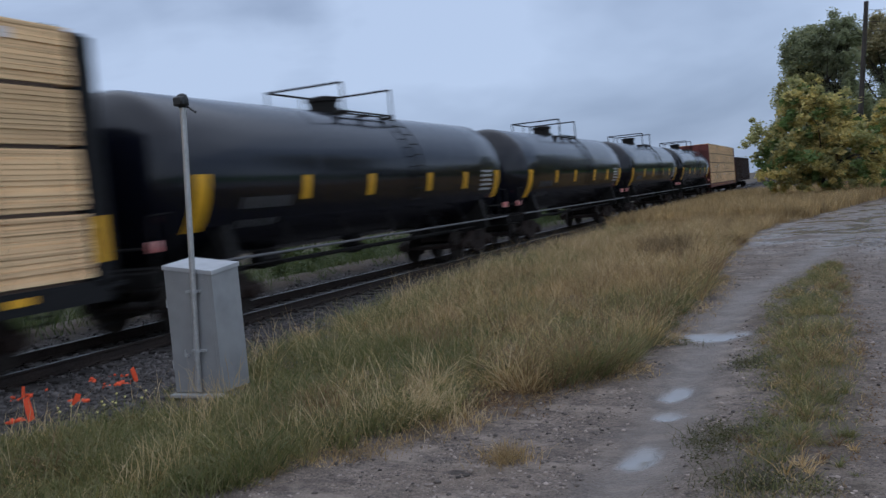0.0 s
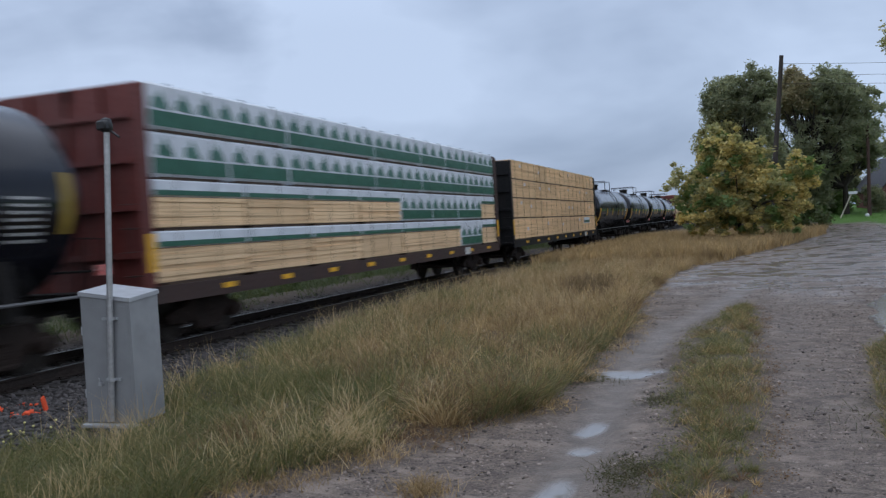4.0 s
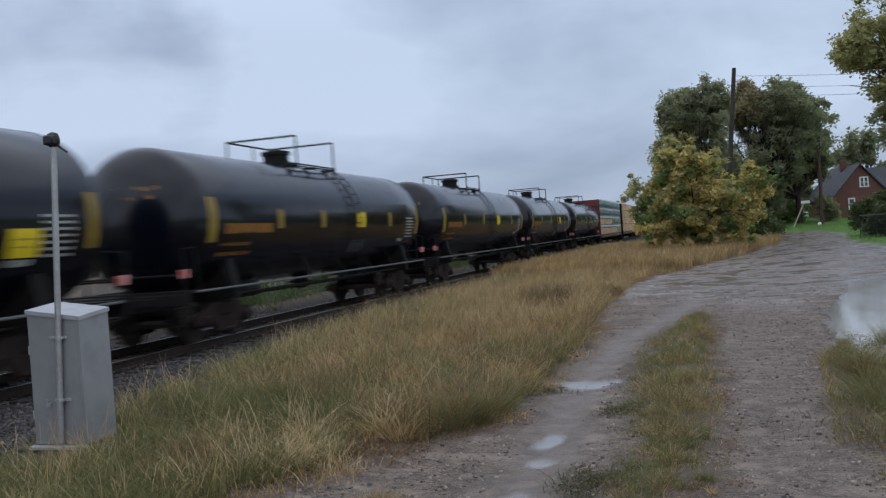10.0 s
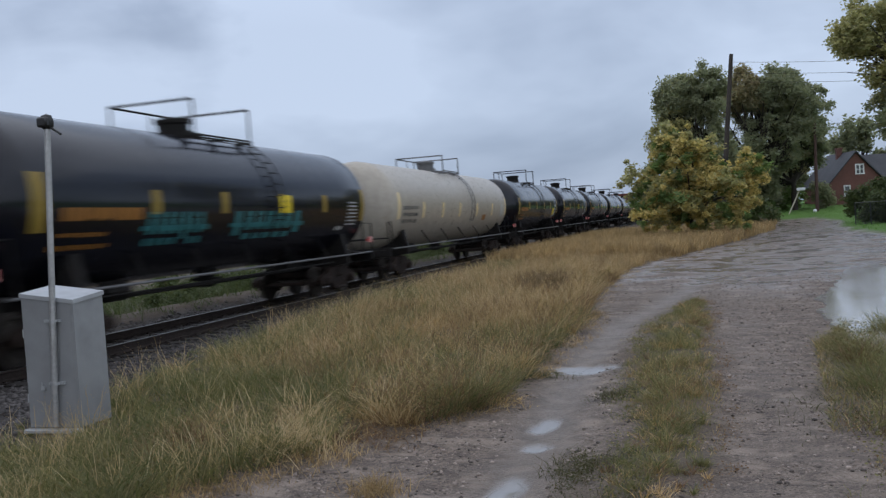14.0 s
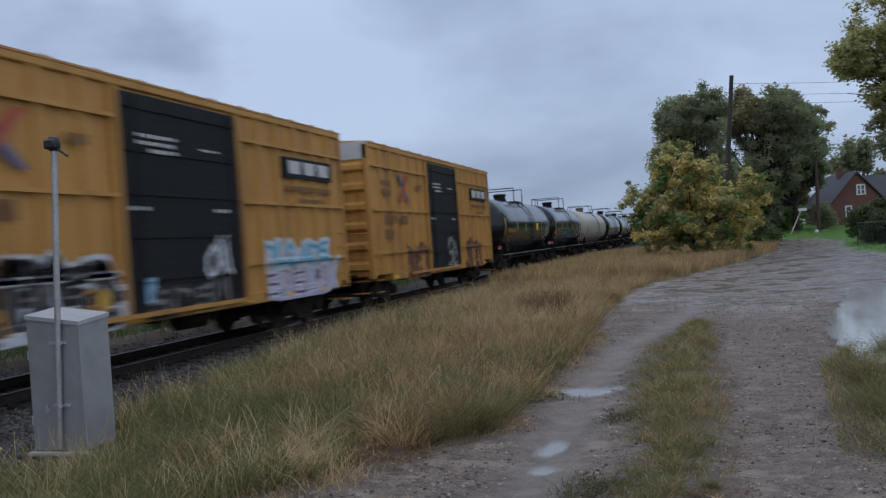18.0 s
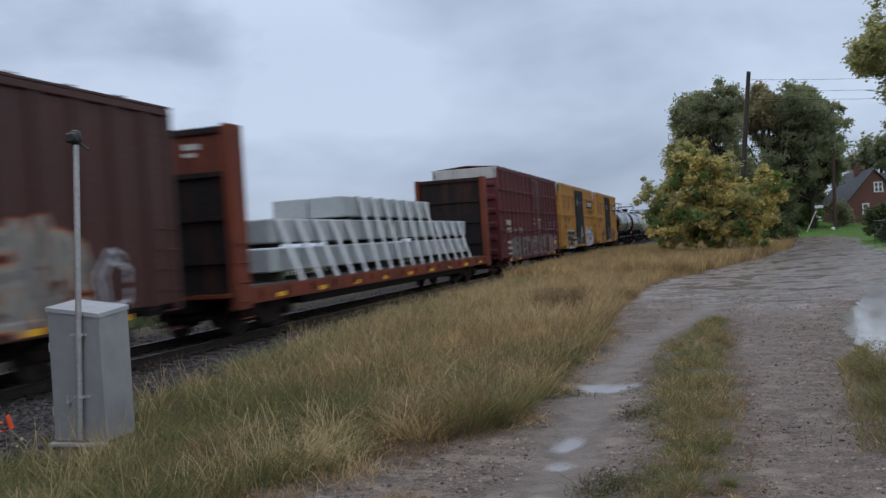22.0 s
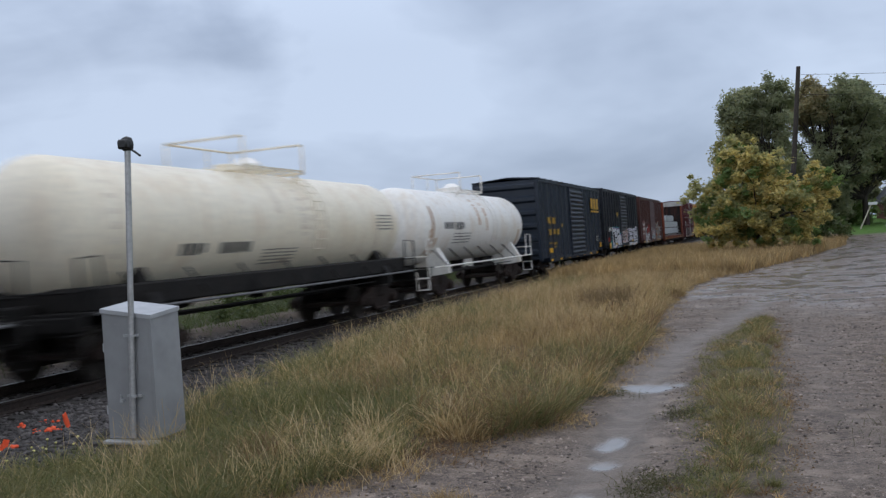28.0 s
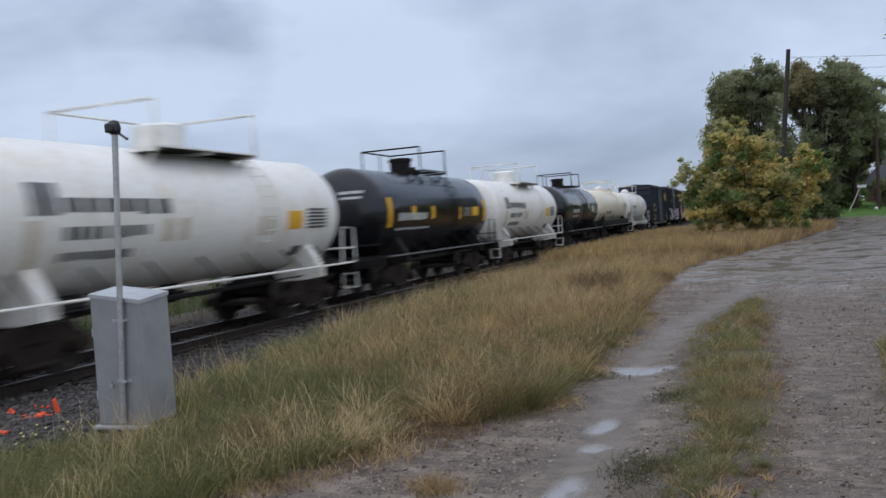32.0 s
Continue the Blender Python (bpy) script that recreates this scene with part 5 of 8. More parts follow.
def boxcar(label, u, half, top, side, door_mat, end_mat, roof_mat, posts, door, kind, ribs, bottom=0.86, white_end=None, bands=()):
    """door: (y0, y1) on the side; kind: 'plug' or 'wave'; ribs: how many ribs stiffen an end; bands: heights of the horizontal seams."""
    car = thing("boxcar", label, "boxcar", "cars of the train", at=(CX, u, 0))
    W = 1.50
    part("body", Shape().box(-W, W, -half, half, bottom + 0.12, top - 0.1), side, car)
    part("side_sill", Shape().box(-W - 0.03, W + 0.03, -half + 1.6, half - 1.6, bottom - 0.12, bottom + 0.14, 0.02), side, car)
    part("top_plate", Shape().box(-W - 0.06, W + 0.06, -half, half, top - 0.16, top - 0.02, 0.02), end_mat, car)
    s = Shape()
    prof = [(-W - 0.06, top - 0.02), (0, top + 0.10), (W + 0.06, top - 0.02), (W + 0.06, top + 0.02), (0, top + 0.14), (-W - 0.06, top + 0.02)]
    s.extrude(prof, "y", -half - 0.04, half + 0.04)
    roof = part("roof", s, roof_mat, car)
    s = Shape()
    for y in np.arange(-half + 0.6, half - 0.3, 1.23):
        s.extrude([(-W, top + 0.03), (0, top + 0.15), (W, top + 0.03), (W, top + 0.075), (0, top + 0.195), (-W, top + 0.075)], "y", y - 0.04, y + 0.04)
    pieces("roof_rib", s, roof_mat, roof)
    post = mesh_of("side_post", Shape().extrude([(W, -0.085), (W + 0.085, -0.045), (W + 0.085, 0.045), (W, 0.085)], "z", bottom + 0.10, top - 0.16), side)
    for y in posts:
        for turn in (0, math.pi):
            ob = new("side_post", post)
            ob.parent, ob.location, ob.rotation_euler = car, (0, y, 0), (0, 0, turn)
    for z in bands:
        s = Shape()
        d, h = (0.095, 0.07) if kind == "plug" else (0.03, 0.05)
        for x in (-W - d, W):
            s.box(x, x + d, -half + 0.1, door[0] - 0.1, z, z + h).box(x, x + d, door[1] + 0.1, half - 0.1, z, z + h)
        pieces("seam_band", s, side, car)
    for x in (-1, 1):
        if kind == "plug":
            d = part("door", Shape().box(min(x * W, x * (W + 0.07)), max(x * W, x * (W + 0.07)), door[0], door[1], bottom + 0.05, top - 0.22, 0.02), door_mat, car, "plain plug door")
            s = Shape()
            for z in np.linspace(bottom + 0.6, top - 0.5, 5):
                s.box(min(x * (W + 0.07), x * (W + 0.10)), max(x * (W + 0.07), x * (W + 0.10)), door[0] + 0.05, door[1] - 0.05, z, z + 0.06)
            pieces("door_rib", s, door_mat, d)
            s = Shape()
            for y in (door[0] + 0.35, door[1] - 0.35):
                s.tube((x * (W + 0.13), y, bottom + 0.15), (x * (W + 0.13), y, top - 0.3), 0.02, 6)
            pieces("lock_rod", s, M_under, d)
        else:
            d = part("door", wave_door(door[0], door[1], bottom + 0.1, top - 0.25, W + 0.05, 15), door_mat, car, "corrugated sliding door")
            if x < 0:
                d.rotation_euler = (0, 0, math.pi)
                d.location = (0, door[0] + door[1], 0)
        part("door_track", Shape().box(min(x * W, x * (W + 0.14)), max(x * W, x * (W + 0.14)), door[0] - 2.4, door[1] + 0.2, bottom - 0.02, bottom + 0.06), side, car)
        for y in (door[0] - 0.12, door[1] + 0.12):
            part("door_post", Shape().box(min(x * W, x * (W + 0.09)), max(x * W, x * (W + 0.09)), y - 0.08, y + 0.08, bottom + 0.05, top - 0.16), side, car)
    for e in (-1, 1):
        end = part("end_wall", Shape().box(-W, W, min(e * half, e * (half + 0.02)), max(e * half, e * (half + 0.02)), bottom + 0.1, top - 0.05), end_mat, car, "ribbed end wall")
        hi = top - 0.75 if white_end else top - 0.3
        for z in np.linspace(bottom + 0.4, hi, ribs):
            s = Shape()
            s.extrude([(e * (half + 0.02), z - 0.16), (e * (half + 0.13), z - 0.07), (e * (half + 0.13), z + 0.07), (e * (half + 0.02), z + 0.16)], "x", -W + 0.12, W - 0.12)
            part("end_rib", s, end_mat, end)
        if white_end:
            part("end_top_panel", Shape().box(-W - 0.03, W + 0.03, min(e * (half - 0.04), e * (half + 0.06)), max(e * (half - 0.04), e * (half + 0.06)), top - 0.52, top + 0.015, 0.02), white_end, end, "pale top panel")
        for x in (-W + 0.05, W - 0.05):
            part("corner_post", Shape().box(x - 0.09, x + 0.09, min(e * (half - 0.12), e * (half + 0.06)), max(e * (half - 0.12), e * (half + 0.06)), bottom, top - 0.06, 0.02), side, car)
        s = Shape()
        for z in np.arange(0.5, 2.4, 0.36):
            s.bent([(W + 0.02, e * (half - 0.52), z), (W + 0.10, e * (half - 0.52), z), (W + 0.10, e * (half - 0.08), z), (W + 0.02, e * (half - 0.08), z)], 0.014, 5)
            s.bent([(W - 0.60, e * (half + 0.03), z), (W - 0.60, e * (half + 0.20), z), (W - 0.15, e * (half + 0.20), z), (W - 0.15, e * (half + 0.03), z)], 0.014, 5)
        pieces("grab_iron", s, end_mat, car)
        part("end_walkway", Shape().box(-1.0, 1.0, min(e * (half + 0.05), e * (half + 0.32)), max(e * (half + 0.05), e * (half + 0.32)), 1.02, 1.06), M_under, car)
    part("centre_sill", Shape().box(-0.3, 0.3, -half - 0.3, half + 0.3, 0.66, bottom + 0.1, 0.03), M_under, car)
    s = Shape()
    for y in np.linspace(-half + 3.2, half - 3.2, 6):
        s.box(-1.4, 1.4, y - 0.1, y + 0.1, 0.72, bottom + 0.1)
    pieces("crossbearer", s, M_under, car)
    part("brake_reservoir", Shape().lathe([(-0.6, 0.05), (-0.55, 0.2), (0.45, 0.2), (0.5, 0.05)], 14, "y", (0.7, 1.2, 0.62)), M_under, car, "", True)
    s = Shape()
    s.lathe([(0, 0.28), (0.05, 0.28), (0.05, 0.23), (0.0, 0.23)], 16, "y", (-0.7, -half - 0.28, 2.2))
    s.tube((-0.7, -half - 0.26, 1.1), (-0.7, -half - 0.26, 2.2), 0.03)
    part("brake_wheel", s, M_under, car)
    for y in np.linspace(-half + 1.7, half - 1.9, 7):
        part("reflector", Shape().box(W + 0.034, W + 0.042, y, y + 0.42, bottom - 0.07, bottom + 0.03), M_yellow, car, "yellow reflector")
    running_gear(car, half + 0.42, half - 2.0)
    ROLLING.append((car, u))
    return car, side_relief(posts, door, kind, bottom, top, bands, half)


def side_relief(posts, door, kind, bottom, top, bands, half):
    """How far the painted side stands out at each place along and up it."""
    def out(y, z):
        near = np.min(np.abs(y[..., None] - np.asarray(posts)), -1)
        x = 1.50 + 0.085 * np.clip((0.085 - near) / 0.04, 0, 1)
        for b in bands:
            x = np.maximum(x, 1.50 + (0.095 if kind == "plug" else 0.03) * ((z > b - 0.02) & (z < b + (0.09 if kind == "plug" else 0.06))))
        x = np.maximum(x, 1.53 * ((z < bottom + 0.15) & (np.abs(y) < half - 1.6)))
        leaf = (y > door[0]) & (y < door[1])
        if kind == "plug":
            d = np.full(y.shape, 1.57)
            for r in np.linspace(bottom + 0.6, top - 0.5, 5):
                d = np.where((z > r - 0.02) & (z < r + 0.08), 1.60, d)
        else:
            phase = (z - bottom - 0.1) / (top - 0.35 - bottom) * 60
            d = 1.55 + np.interp(phase % 4, (0, 1, 2, 3, 4), (0, 0.045, 0.045, 0, 0))
        x = np.where(leaf, d, x)
        for y0 in (door[0] - 0.12, door[1] + 0.12):
            x = np.maximum(x, 1.59 * (np.abs(y - y0) < 0.10))
        return x + 0.004
    return out


def bars(car, material, rows, x, label, seed=1):
    """Rows of flat lettering bars: (y0, y1, z0, z1, count)."""
    for k, (y0, y1, z0, z1, n) in enumerate(rows):
        letter_bars(car, material, 0, x, y0, y1, z0, z1, n, seed + k, label, 0.22)


M_box_yellow = painted("ochre_boxcar_paint", (0.54, 0.28, 0.065), (0.42, 0.205, 0.045), streak=(0.19, 0.08, 0.022))
M_box_dark = painted("black_door_paint", (0.008, 0.009, 0.011), (0.012, 0.013, 0.015), rough=0.6, streak=(0.02, 0.018, 0.018), spec=0.2)
M_box_red = painted("dark_red_boxcar_paint", (0.115, 0.017, 0.020), (0.085, 0.014, 0.017), streak=(0.07, 0.02, 0.02))
M_box_brown = painted("brown_boxcar_paint", (0.075, 0.022, 0.017), (0.052, 0.018, 0.015), streak=(0.04, 0.018, 0.015))
M_box_black = painted("black_boxcar_paint", (0.008, 0.010, 0.016), (0.011, 0.0135, 0.020), rough=0.55, streak=(0.018, 0.018, 0.022), spec=0.35)
M_box_blue = painted("dark_blue_boxcar_paint", (0.010, 0.017, 0.030), (0.014, 0.022, 0.037), streak=(0.017, 0.022, 0.030), spec=0.4)
M_end_white = surf("chalky_white_panel", (0.55, 0.55, 0.54), (0.40, 0.39, 0.37), 0.6, 0, 1, 14, 0.1, 0.005, (0.25, 0.22, 0.18))
M_gold = surf("gold_lettering", (0.62, 0.36, 0.03), (0.52, 0.29, 0.025), 0.5, 0, 3, 30, 0.05, 0.001)
M_faint = surf("faint_dark_lettering", (0.17, 0.08, 0.025), (0.13, 0.06, 0.02), 0.6, 0, 3, 30, 0.05, 0.001)
M_logo_red = surf("faded_red_paint", (0.45, 0.07, 0.04), (0.38, 0.06, 0.04), 0.55, 0, 3, 30, 0.05, 0.001)
M_logo_blue = surf("faded_blue_paint", (0.10, 0.10, 0.20), (0.13, 0.11, 0.18), 0.55, 0, 3, 30, 0.05, 0.001)


def yellow_extras(car):
    """Emblem, dark name panel and faint lettering of an ochre car; its front half carries the name."""
    x = 1.50
    for pts, mt in (([(-5.35, 3.3), (-5.1, 3.3), (-4.2, 4.2), (-4.45, 4.2)], M_logo_red), ([(-5.35, 4.2), (-5.1, 4.2), (-4.75, 3.85), (-4.88, 3.7)], M_logo_blue), ([(-4.45, 3.3), (-4.2, 3.3), (-4.68, 3.72), (-4.8, 3.58)], M_logo_blue)):
        part("emblem_stroke", Shape().extrude(pts, "x", x + 0.086, x + 0.091), mt, car, "faded red and blue emblem stroke")
    part("name_panel", Shape().box(x, x + 0.095, 4.2, 7.0, 3.65, 4.15), M_box_dark, car, "dark name panel")
    for y0 in (4.42, 5.26, 6.10):
        part("panel_block", Shape().extrude([(y0 + 0.06, 3.76), (y0, 4.07), (y0 + 0.7, 4.07), (y0 + 0.64, 3.76)], "x", x + 0.096, x + 0.100), M_white, car, "plain white block shape")
    bars(car, M_faint, ((4.3, 6.9, 3.30, 3.46, 11), (4.9, 6.4, 3.05, 3.16, 7), (-7.0, -6.1, 3.75, 3.95, 3), (-7.0, -6.1, 3.45, 3.65, 3), (-3.4, -2.8, 3.75, 3.95, 3), (-6.9, -5.6, 2.55, 2.85, 4), (-5.3, -4.5, 2.55, 2.85, 3), (-6.9, -6.0, 2.1, 2.4, 3)), x + 0.09, "faint dark lettering", 3)
    bars(car, M_white, ((-1.6, -0.3, 4.05, 4.12, 6), (-1.6, -0.4, 3.92, 3.99, 6), (-1.2, -0.3, 3.79, 3.86, 4), (0.5, 1.2, 3.95, 4.0, 4), (-1.9, -1.3, 2.75, 2.82, 3), (0.9, 1.5, 2.75, 2.82, 3)), x + 0.105, "small white lettering", 21)


# sprayed paint
SPRAY = {name: surf("sprayed_" + name, a, b, 0.55, 0, 2.5, 16, 0.0, 0.002, spec=0.3) for name, a, b in (
    ("white", (0.62, 0.63, 0.66), (0.50, 0.51, 0.55)), ("black", (0.012, 0.012, 0.015), (0.025, 0.024, 0.027)), ("pale_blue", (0.36, 0.52, 0.66), (0.22, 0.40, 0.56)),
    ("lavender", (0.46, 0.45, 0.58), (0.36, 0.33, 0.46)), ("teal", (0.04, 0.26, 0.32), (0.07, 0.34, 0.38)), ("purple", (0.10, 0.04, 0.14), (0.17, 0.06, 0.18)),
    ("grey", (0.155, 0.145, 0.135), (0.21, 0.195, 0.185)), ("pink_grey", (0.25, 0.17, 0.165), (0.19, 0.11, 0.11)), ("dark_brown", (0.075, 0.042, 0.032), (0.11, 0.06, 0.04)),
    ("rust", (0.20, 0.075, 0.025), (0.28, 0.11, 0.035)), ("orange", (0.42, 0.13, 0.04), (0.36, 0.10, 0.035)), ("beige", (0.32, 0.295, 0.25), (0.25, 0.23, 0.20)),
    ("red", (0.30, 0.035, 0.03), (0.22, 0.03, 0.028)), ("yellow", (0.62, 0.40, 0.06), (0.55, 0.33, 0.05)), ("soot", (0.05, 0.035, 0.032), (0.08, 0.055, 0.05)))}


class Spray:
    """Sprayed paint on the side of a car: a fine grid of painted cells that follow the posts and ribs."""
    CELL = 0.022

    def __init__(self, y0, y1, z0, z1, seed):
        self.y = np.arange(y0, y1, self.CELL)
        self.z = np.arange(z0, z1, self.CELL)
        self.Y, self.Z = np.meshgrid(self.y[:-1] + self.CELL / 2, self.z[:-1] + self.CELL / 2, indexing="ij")
        self.ink = np.zeros(self.Y.shape, int)
        self.names = [""]
        self.rnd = random.Random(seed)
        self.rough = 0.02 * wobble(self.Y, self.Z, 0.12, seed) + 0.02 * wobble(self.Y, self.Z, 0.35, seed + 1)

    def put(self, where, colour):
        if colour not in self.names:
            self.names.append(colour)
        self.ink[where] = self.names.index(colour)
        return self

    def stroke(self, pts, w, colour):
        for (ya, za), (yb, zb) in zip(pts, pts[1:]):
            dy, dz = yb - ya, zb - za
            t = np.clip(((self.Y - ya) * dy + (self.Z - za) * dz) / max(dy * dy + dz * dz, 1e-6), 0, 1)
            self.put(np.hypot(self.Y - ya - t * dy, self.Z - za - t * dz) < w / 2 + self.rough, colour)
        return self

    def blob(self, cy, cz, ry, rz, colour, power=2.0):
        return self.put((np.abs(self.Y - cy) / ry) ** power + (np.abs(self.Z - cz) / rz) ** power < 1 + 7 * self.rough, colour)

    def letters(self, y0, y1, z0, z1, n, layers):
        """n bulky abstract letter bodies. layers: (stroke width, colour) from the outermost in."""
        w = (y1 - y0) / n
        bodies = []
        for k in range(n):
            r = self.rnd
            form = r.choice((
                [[(0.15, 0.0), (0.15, 1.0)], [(0.15, 0.95), (0.85, 0.8), (0.85, 0.0)]],
                [[(0.9, 0.9), (0.15, 0.85), (0.2, 0.5), (0.85, 0.5), (0.85, 0.08), (0.05, 0.1)]],
                [[(0.2, 0.1), (0.1, 0.6), (0.45, 0.98), (0.85, 0.65), (0.8, 0.15), (0.45, 0.0), (0.2, 0.1)]],
                [[(0.15, 1.0), (0.2, 0.05), (0.9, 0.1)], [(0.5, 0.95), (0.9, 0.5)]],
                [[(0.1, 0.0), (0.2, 1.0)], [(0.5, 0.05), (0.5, 0.9)], [(0.9, 0.0), (0.82, 1.0)]],
                [[(0.15, 0.0), (0.85, 1.0)], [(0.15, 0.95), (0.8, 0.05)], [(0.1, 0.5), (0.5, 0.5)]]))
            tilt, lift, grow = r.uniform(-0.10, 0.16), r.uniform(-0.06, 0.06), r.uniform(0.86, 1.08)
            bodies.append([[(y0 + w * (k + a * 0.96) + tilt * b, z0 + lift + (z1 - z0) * b * grow) for a, b in line] for line in form])
        for width, colour in layers:
            for body in bodies:
                for line in body:
                    self.stroke(line, width, colour)
        return self

    def worn(self, amount, scale=0.5, k=3):
        """Paint that has flaked away in patches."""
        self.ink[wobble(self.Y, self.Z, scale, k) + 0.5 * wobble(self.Y, self.Z, scale * 0.2, k + 2) > 1 - amount] = 0
        return self

    def lay(self, car, out, label):
        ny, nz = len(self.y), len(self.z)
        gy, gz = np.meshgrid(self.y, self.z, indexing="ij")
        co = np.stack([out(gy, gz), gy, gz], -1).reshape(-1, 3)
        for n, colour in enumerate(self.names):
            if n == 0:
                continue
            i, j = np.nonzero(self.ink == n)
            if len(i) == 0:
                continue
            f = np.stack([i * nz + j, (i + 1) * nz + j, (i + 1) * nz + j + 1, i * nz + j + 1], 1)
            used, inv = np.unique(f, return_inverse=True)
            ob = new("sprayed_lettering", cloud_mesh("sprayed_lettering", co[used], inv.reshape(f.shape), SPRAY[colour]))
            ob.parent = car
            tagged(ob, colour.replace("_", " ") + " " + label, kind="stuff")


def boxcars():
    yp = [y for y in np.arange(-6.9, 7.2, 0.985) if not -2.35 < y < 2.45]
    made = []
    for u in (-190.25, -208.1):
        label = "ochre yellow boxcar with a black plug door and " + ("brown sprayed lettering" if u > -200 else "white sprayed lettering")
        car, out = boxcar(label, u, 7.85, 5.05, M_box_yellow, M_box_dark, M_box_yellow, M_box_yellow, yp, (-1.98, 1.98), "plug", 6, 0.9, M_end_white, (1.63, 2.97, 4.32))
        yellow_extras(car)
        made.append((car, out))
    car, out = made[0]
    g = Spray(-5.0, -2.2, 0.72, 2.3, 2)
    g.blob(-3.5, 1.25, 1.25, 0.50, "rust", 4).letters(-4.7, -2.3, 0.85, 1.85, 3, ((0.42, "dark_brown"), (0.22, "rust"), (0.08, "black"))).worn(0.45).lay(car, out, "sprayed lettering")
    g = Spray(-1.8, 1.8, 0.85, 2.4, 3)
    g.letters(0.2, 1.5, 0.95, 2.1, 2, ((0.24, "grey"), (0.10, "black"), (0.04, "white"))).worn(0.5).lay(car, out, "sprayed tag")
    g = Spray(2.6, 6.2, 0.72, 2.3, 4)
    g.letters(3.0, 5.8, 0.85, 1.85, 3, ((0.36, "dark_brown"), (0.20, "rust"), (0.07, "soot"))).worn(0.5).lay(car, out, "sprayed lettering")
    car, out = made[1]
    g = Spray(-6.5, -2.15, 0.75, 2.15, 5)
    g.letters(-5.2, -2.3, 0.9, 1.85, 4, ((0.46, "white"), (0.30, "black"), (0.07, "grey"))).blob(-2.6, 1.25, 0.16, 0.2, "yellow").blob(-4.4, 0.86, 0.6, 0.10, "white").worn(0.2).lay(car, out, "sprayed lettering")
    for y in (-4.75, -3.9, -2.75):
        Spray(y - 0.5, y + 0.5, 1.5, 2.05, 6).blob(y, 1.80, 0.40, 0.22, "white", 4).blob(y, 1.78, 0.32, 0.15, "black", 4).lay(car, out, "sprayed block")
    g = Spray(-1.85, 1.9, 0.8, 2.4, 7)
    g.letters(0.4, 1.5, 1.5, 2.2, 2, ((0.10, "white"),)).letters(-1.5, 1.4, 0.9, 1.4, 4, ((0.22, "black"), (0.08, "grey"))).blob(-1.4, 1.35, 0.2, 0.25, "pale_blue").worn(0.55, 0.3).lay(car, out, "sprayed tag")
    g = Spray(2.4, 7.6, 0.75, 2.4, 8)
    g.blob(5.0, 1.15, 2.0, 0.42, "lavender", 4).letters(3.1, 7.0, 0.9, 1.5, 6, ((0.26, "lavender"), (0.16, "white"), (0.05, "purple"))).letters(3.0, 6.6, 1.6, 2.1, 6, ((0.30, "white"), (0.15, "pale_blue"), (0.05, "teal")))
    g.blob(7.1, 1.55, 0.2, 0.18, "white").blob(7.0, 1.2, 0.14, 0.16, "black").blob(7.25, 0.95, 0.14, 0.1, "yellow").worn(0.2).lay(car, out, "sprayed lettering")
    # dark red car
    rp = np.arange(-7.0, 7.3, 0.93)
    car, out = boxcar("dark red boxcar with faded grey sprayed lettering", -225.2, 7.8, 5.05, M_box_red, M_box_red, M_box_red, M_box_red, [y for y in rp if not -0.3 < y < 2.7], (0.1, 2.3), "plug", 6, 0.72, M_end_white, (2.05, 3.0, 4.0))
    bars(car, M_white, ((-6.7, -5.8, 2.36, 2.60, 3), (-6.7, -5.8, 2.0, 2.24, 3), (-6.6, -5.8, 1.46, 1.62, 3), (-6.6, -5.8, 1.2, 1.34, 3), (-6.6, -5.8, 0.95, 1.05, 4), (-0.36, 0.26, 2.66, 2.70, 1), (-0.36, 0.3, 2.40, 2.45, 1), (1.0, 2.2, 2.62, 2.67, 1)), 1.592, "white lettering", 31)
    bars(car, SPRAY["pink_grey"], tuple((y, y + 0.75, z, z + 0.10, 4) for y in (4.45, 5.72) for z in (2.08, 2.27, 2.46)), 1.592, "faded lettering", 36)
    g = Spray(-5.5, 7.3, 0.72, 2.8, 9)
    for cy, ry in ((-4.2, 1.2), (-1.9, 1.0), (0.2, 0.8), (2.5, 0.85), (5.05, 0.85)):
        g.blob(cy, 1.25, ry, 0.52, "grey", 4)
    g.blob(1.5, 2.4, 0.3, 0.34, "pink_grey").blob(-4.8, 2.1, 0.25, 0.16, "pink_grey").blob(-3.4, 2.1, 0.3, 0.14, "pink_grey").blob(3.6, 2.2, 0.16, 0.22, "pink_grey")
    g.letters(-5.2, -0.9, 0.85, 1.65, 5, ((0.14, "soot"),)).letters(-0.6, 4.0, 0.9, 1.7, 5, ((0.16, "pink_grey"), (0.06, "soot"))).letters(2.6, 5.0, 1.7, 2.4, 3, ((0.10, "pink_grey"),)).letters(4.4, 7.0, 0.9, 1.7, 3, ((0.2, "pink_grey"), (0.08, "grey")))
    g.worn(0.42, 0.35).lay(car, out, "faded sprayed lettering")
    part("reflector", Shape().box(1.586, 1.595, 5.9, 6.5, 1.2, 1.45), M_yellow, car, "yellow reflector")
    # rust brown car
    bp = [y for y in np.arange(-7.0, 7.3, 0.87) if not -1.4 < y < 1.9]
    car, out = boxcar("rust brown boxcar with a corrugated door and sprayed lettering", -266.4, 7.7, 4.5, M_box_brown, M_box_brown, M_box_brown, M_box_brown, bp, (-1.2, 1.85), "wave", 5, 0.86)
    part("repainted_panel", Shape().box(1.5, 1.588, -7.03, -5.38, 1.02, 2.6, 0.01), M_car_red, car, "brighter red repainted panel")
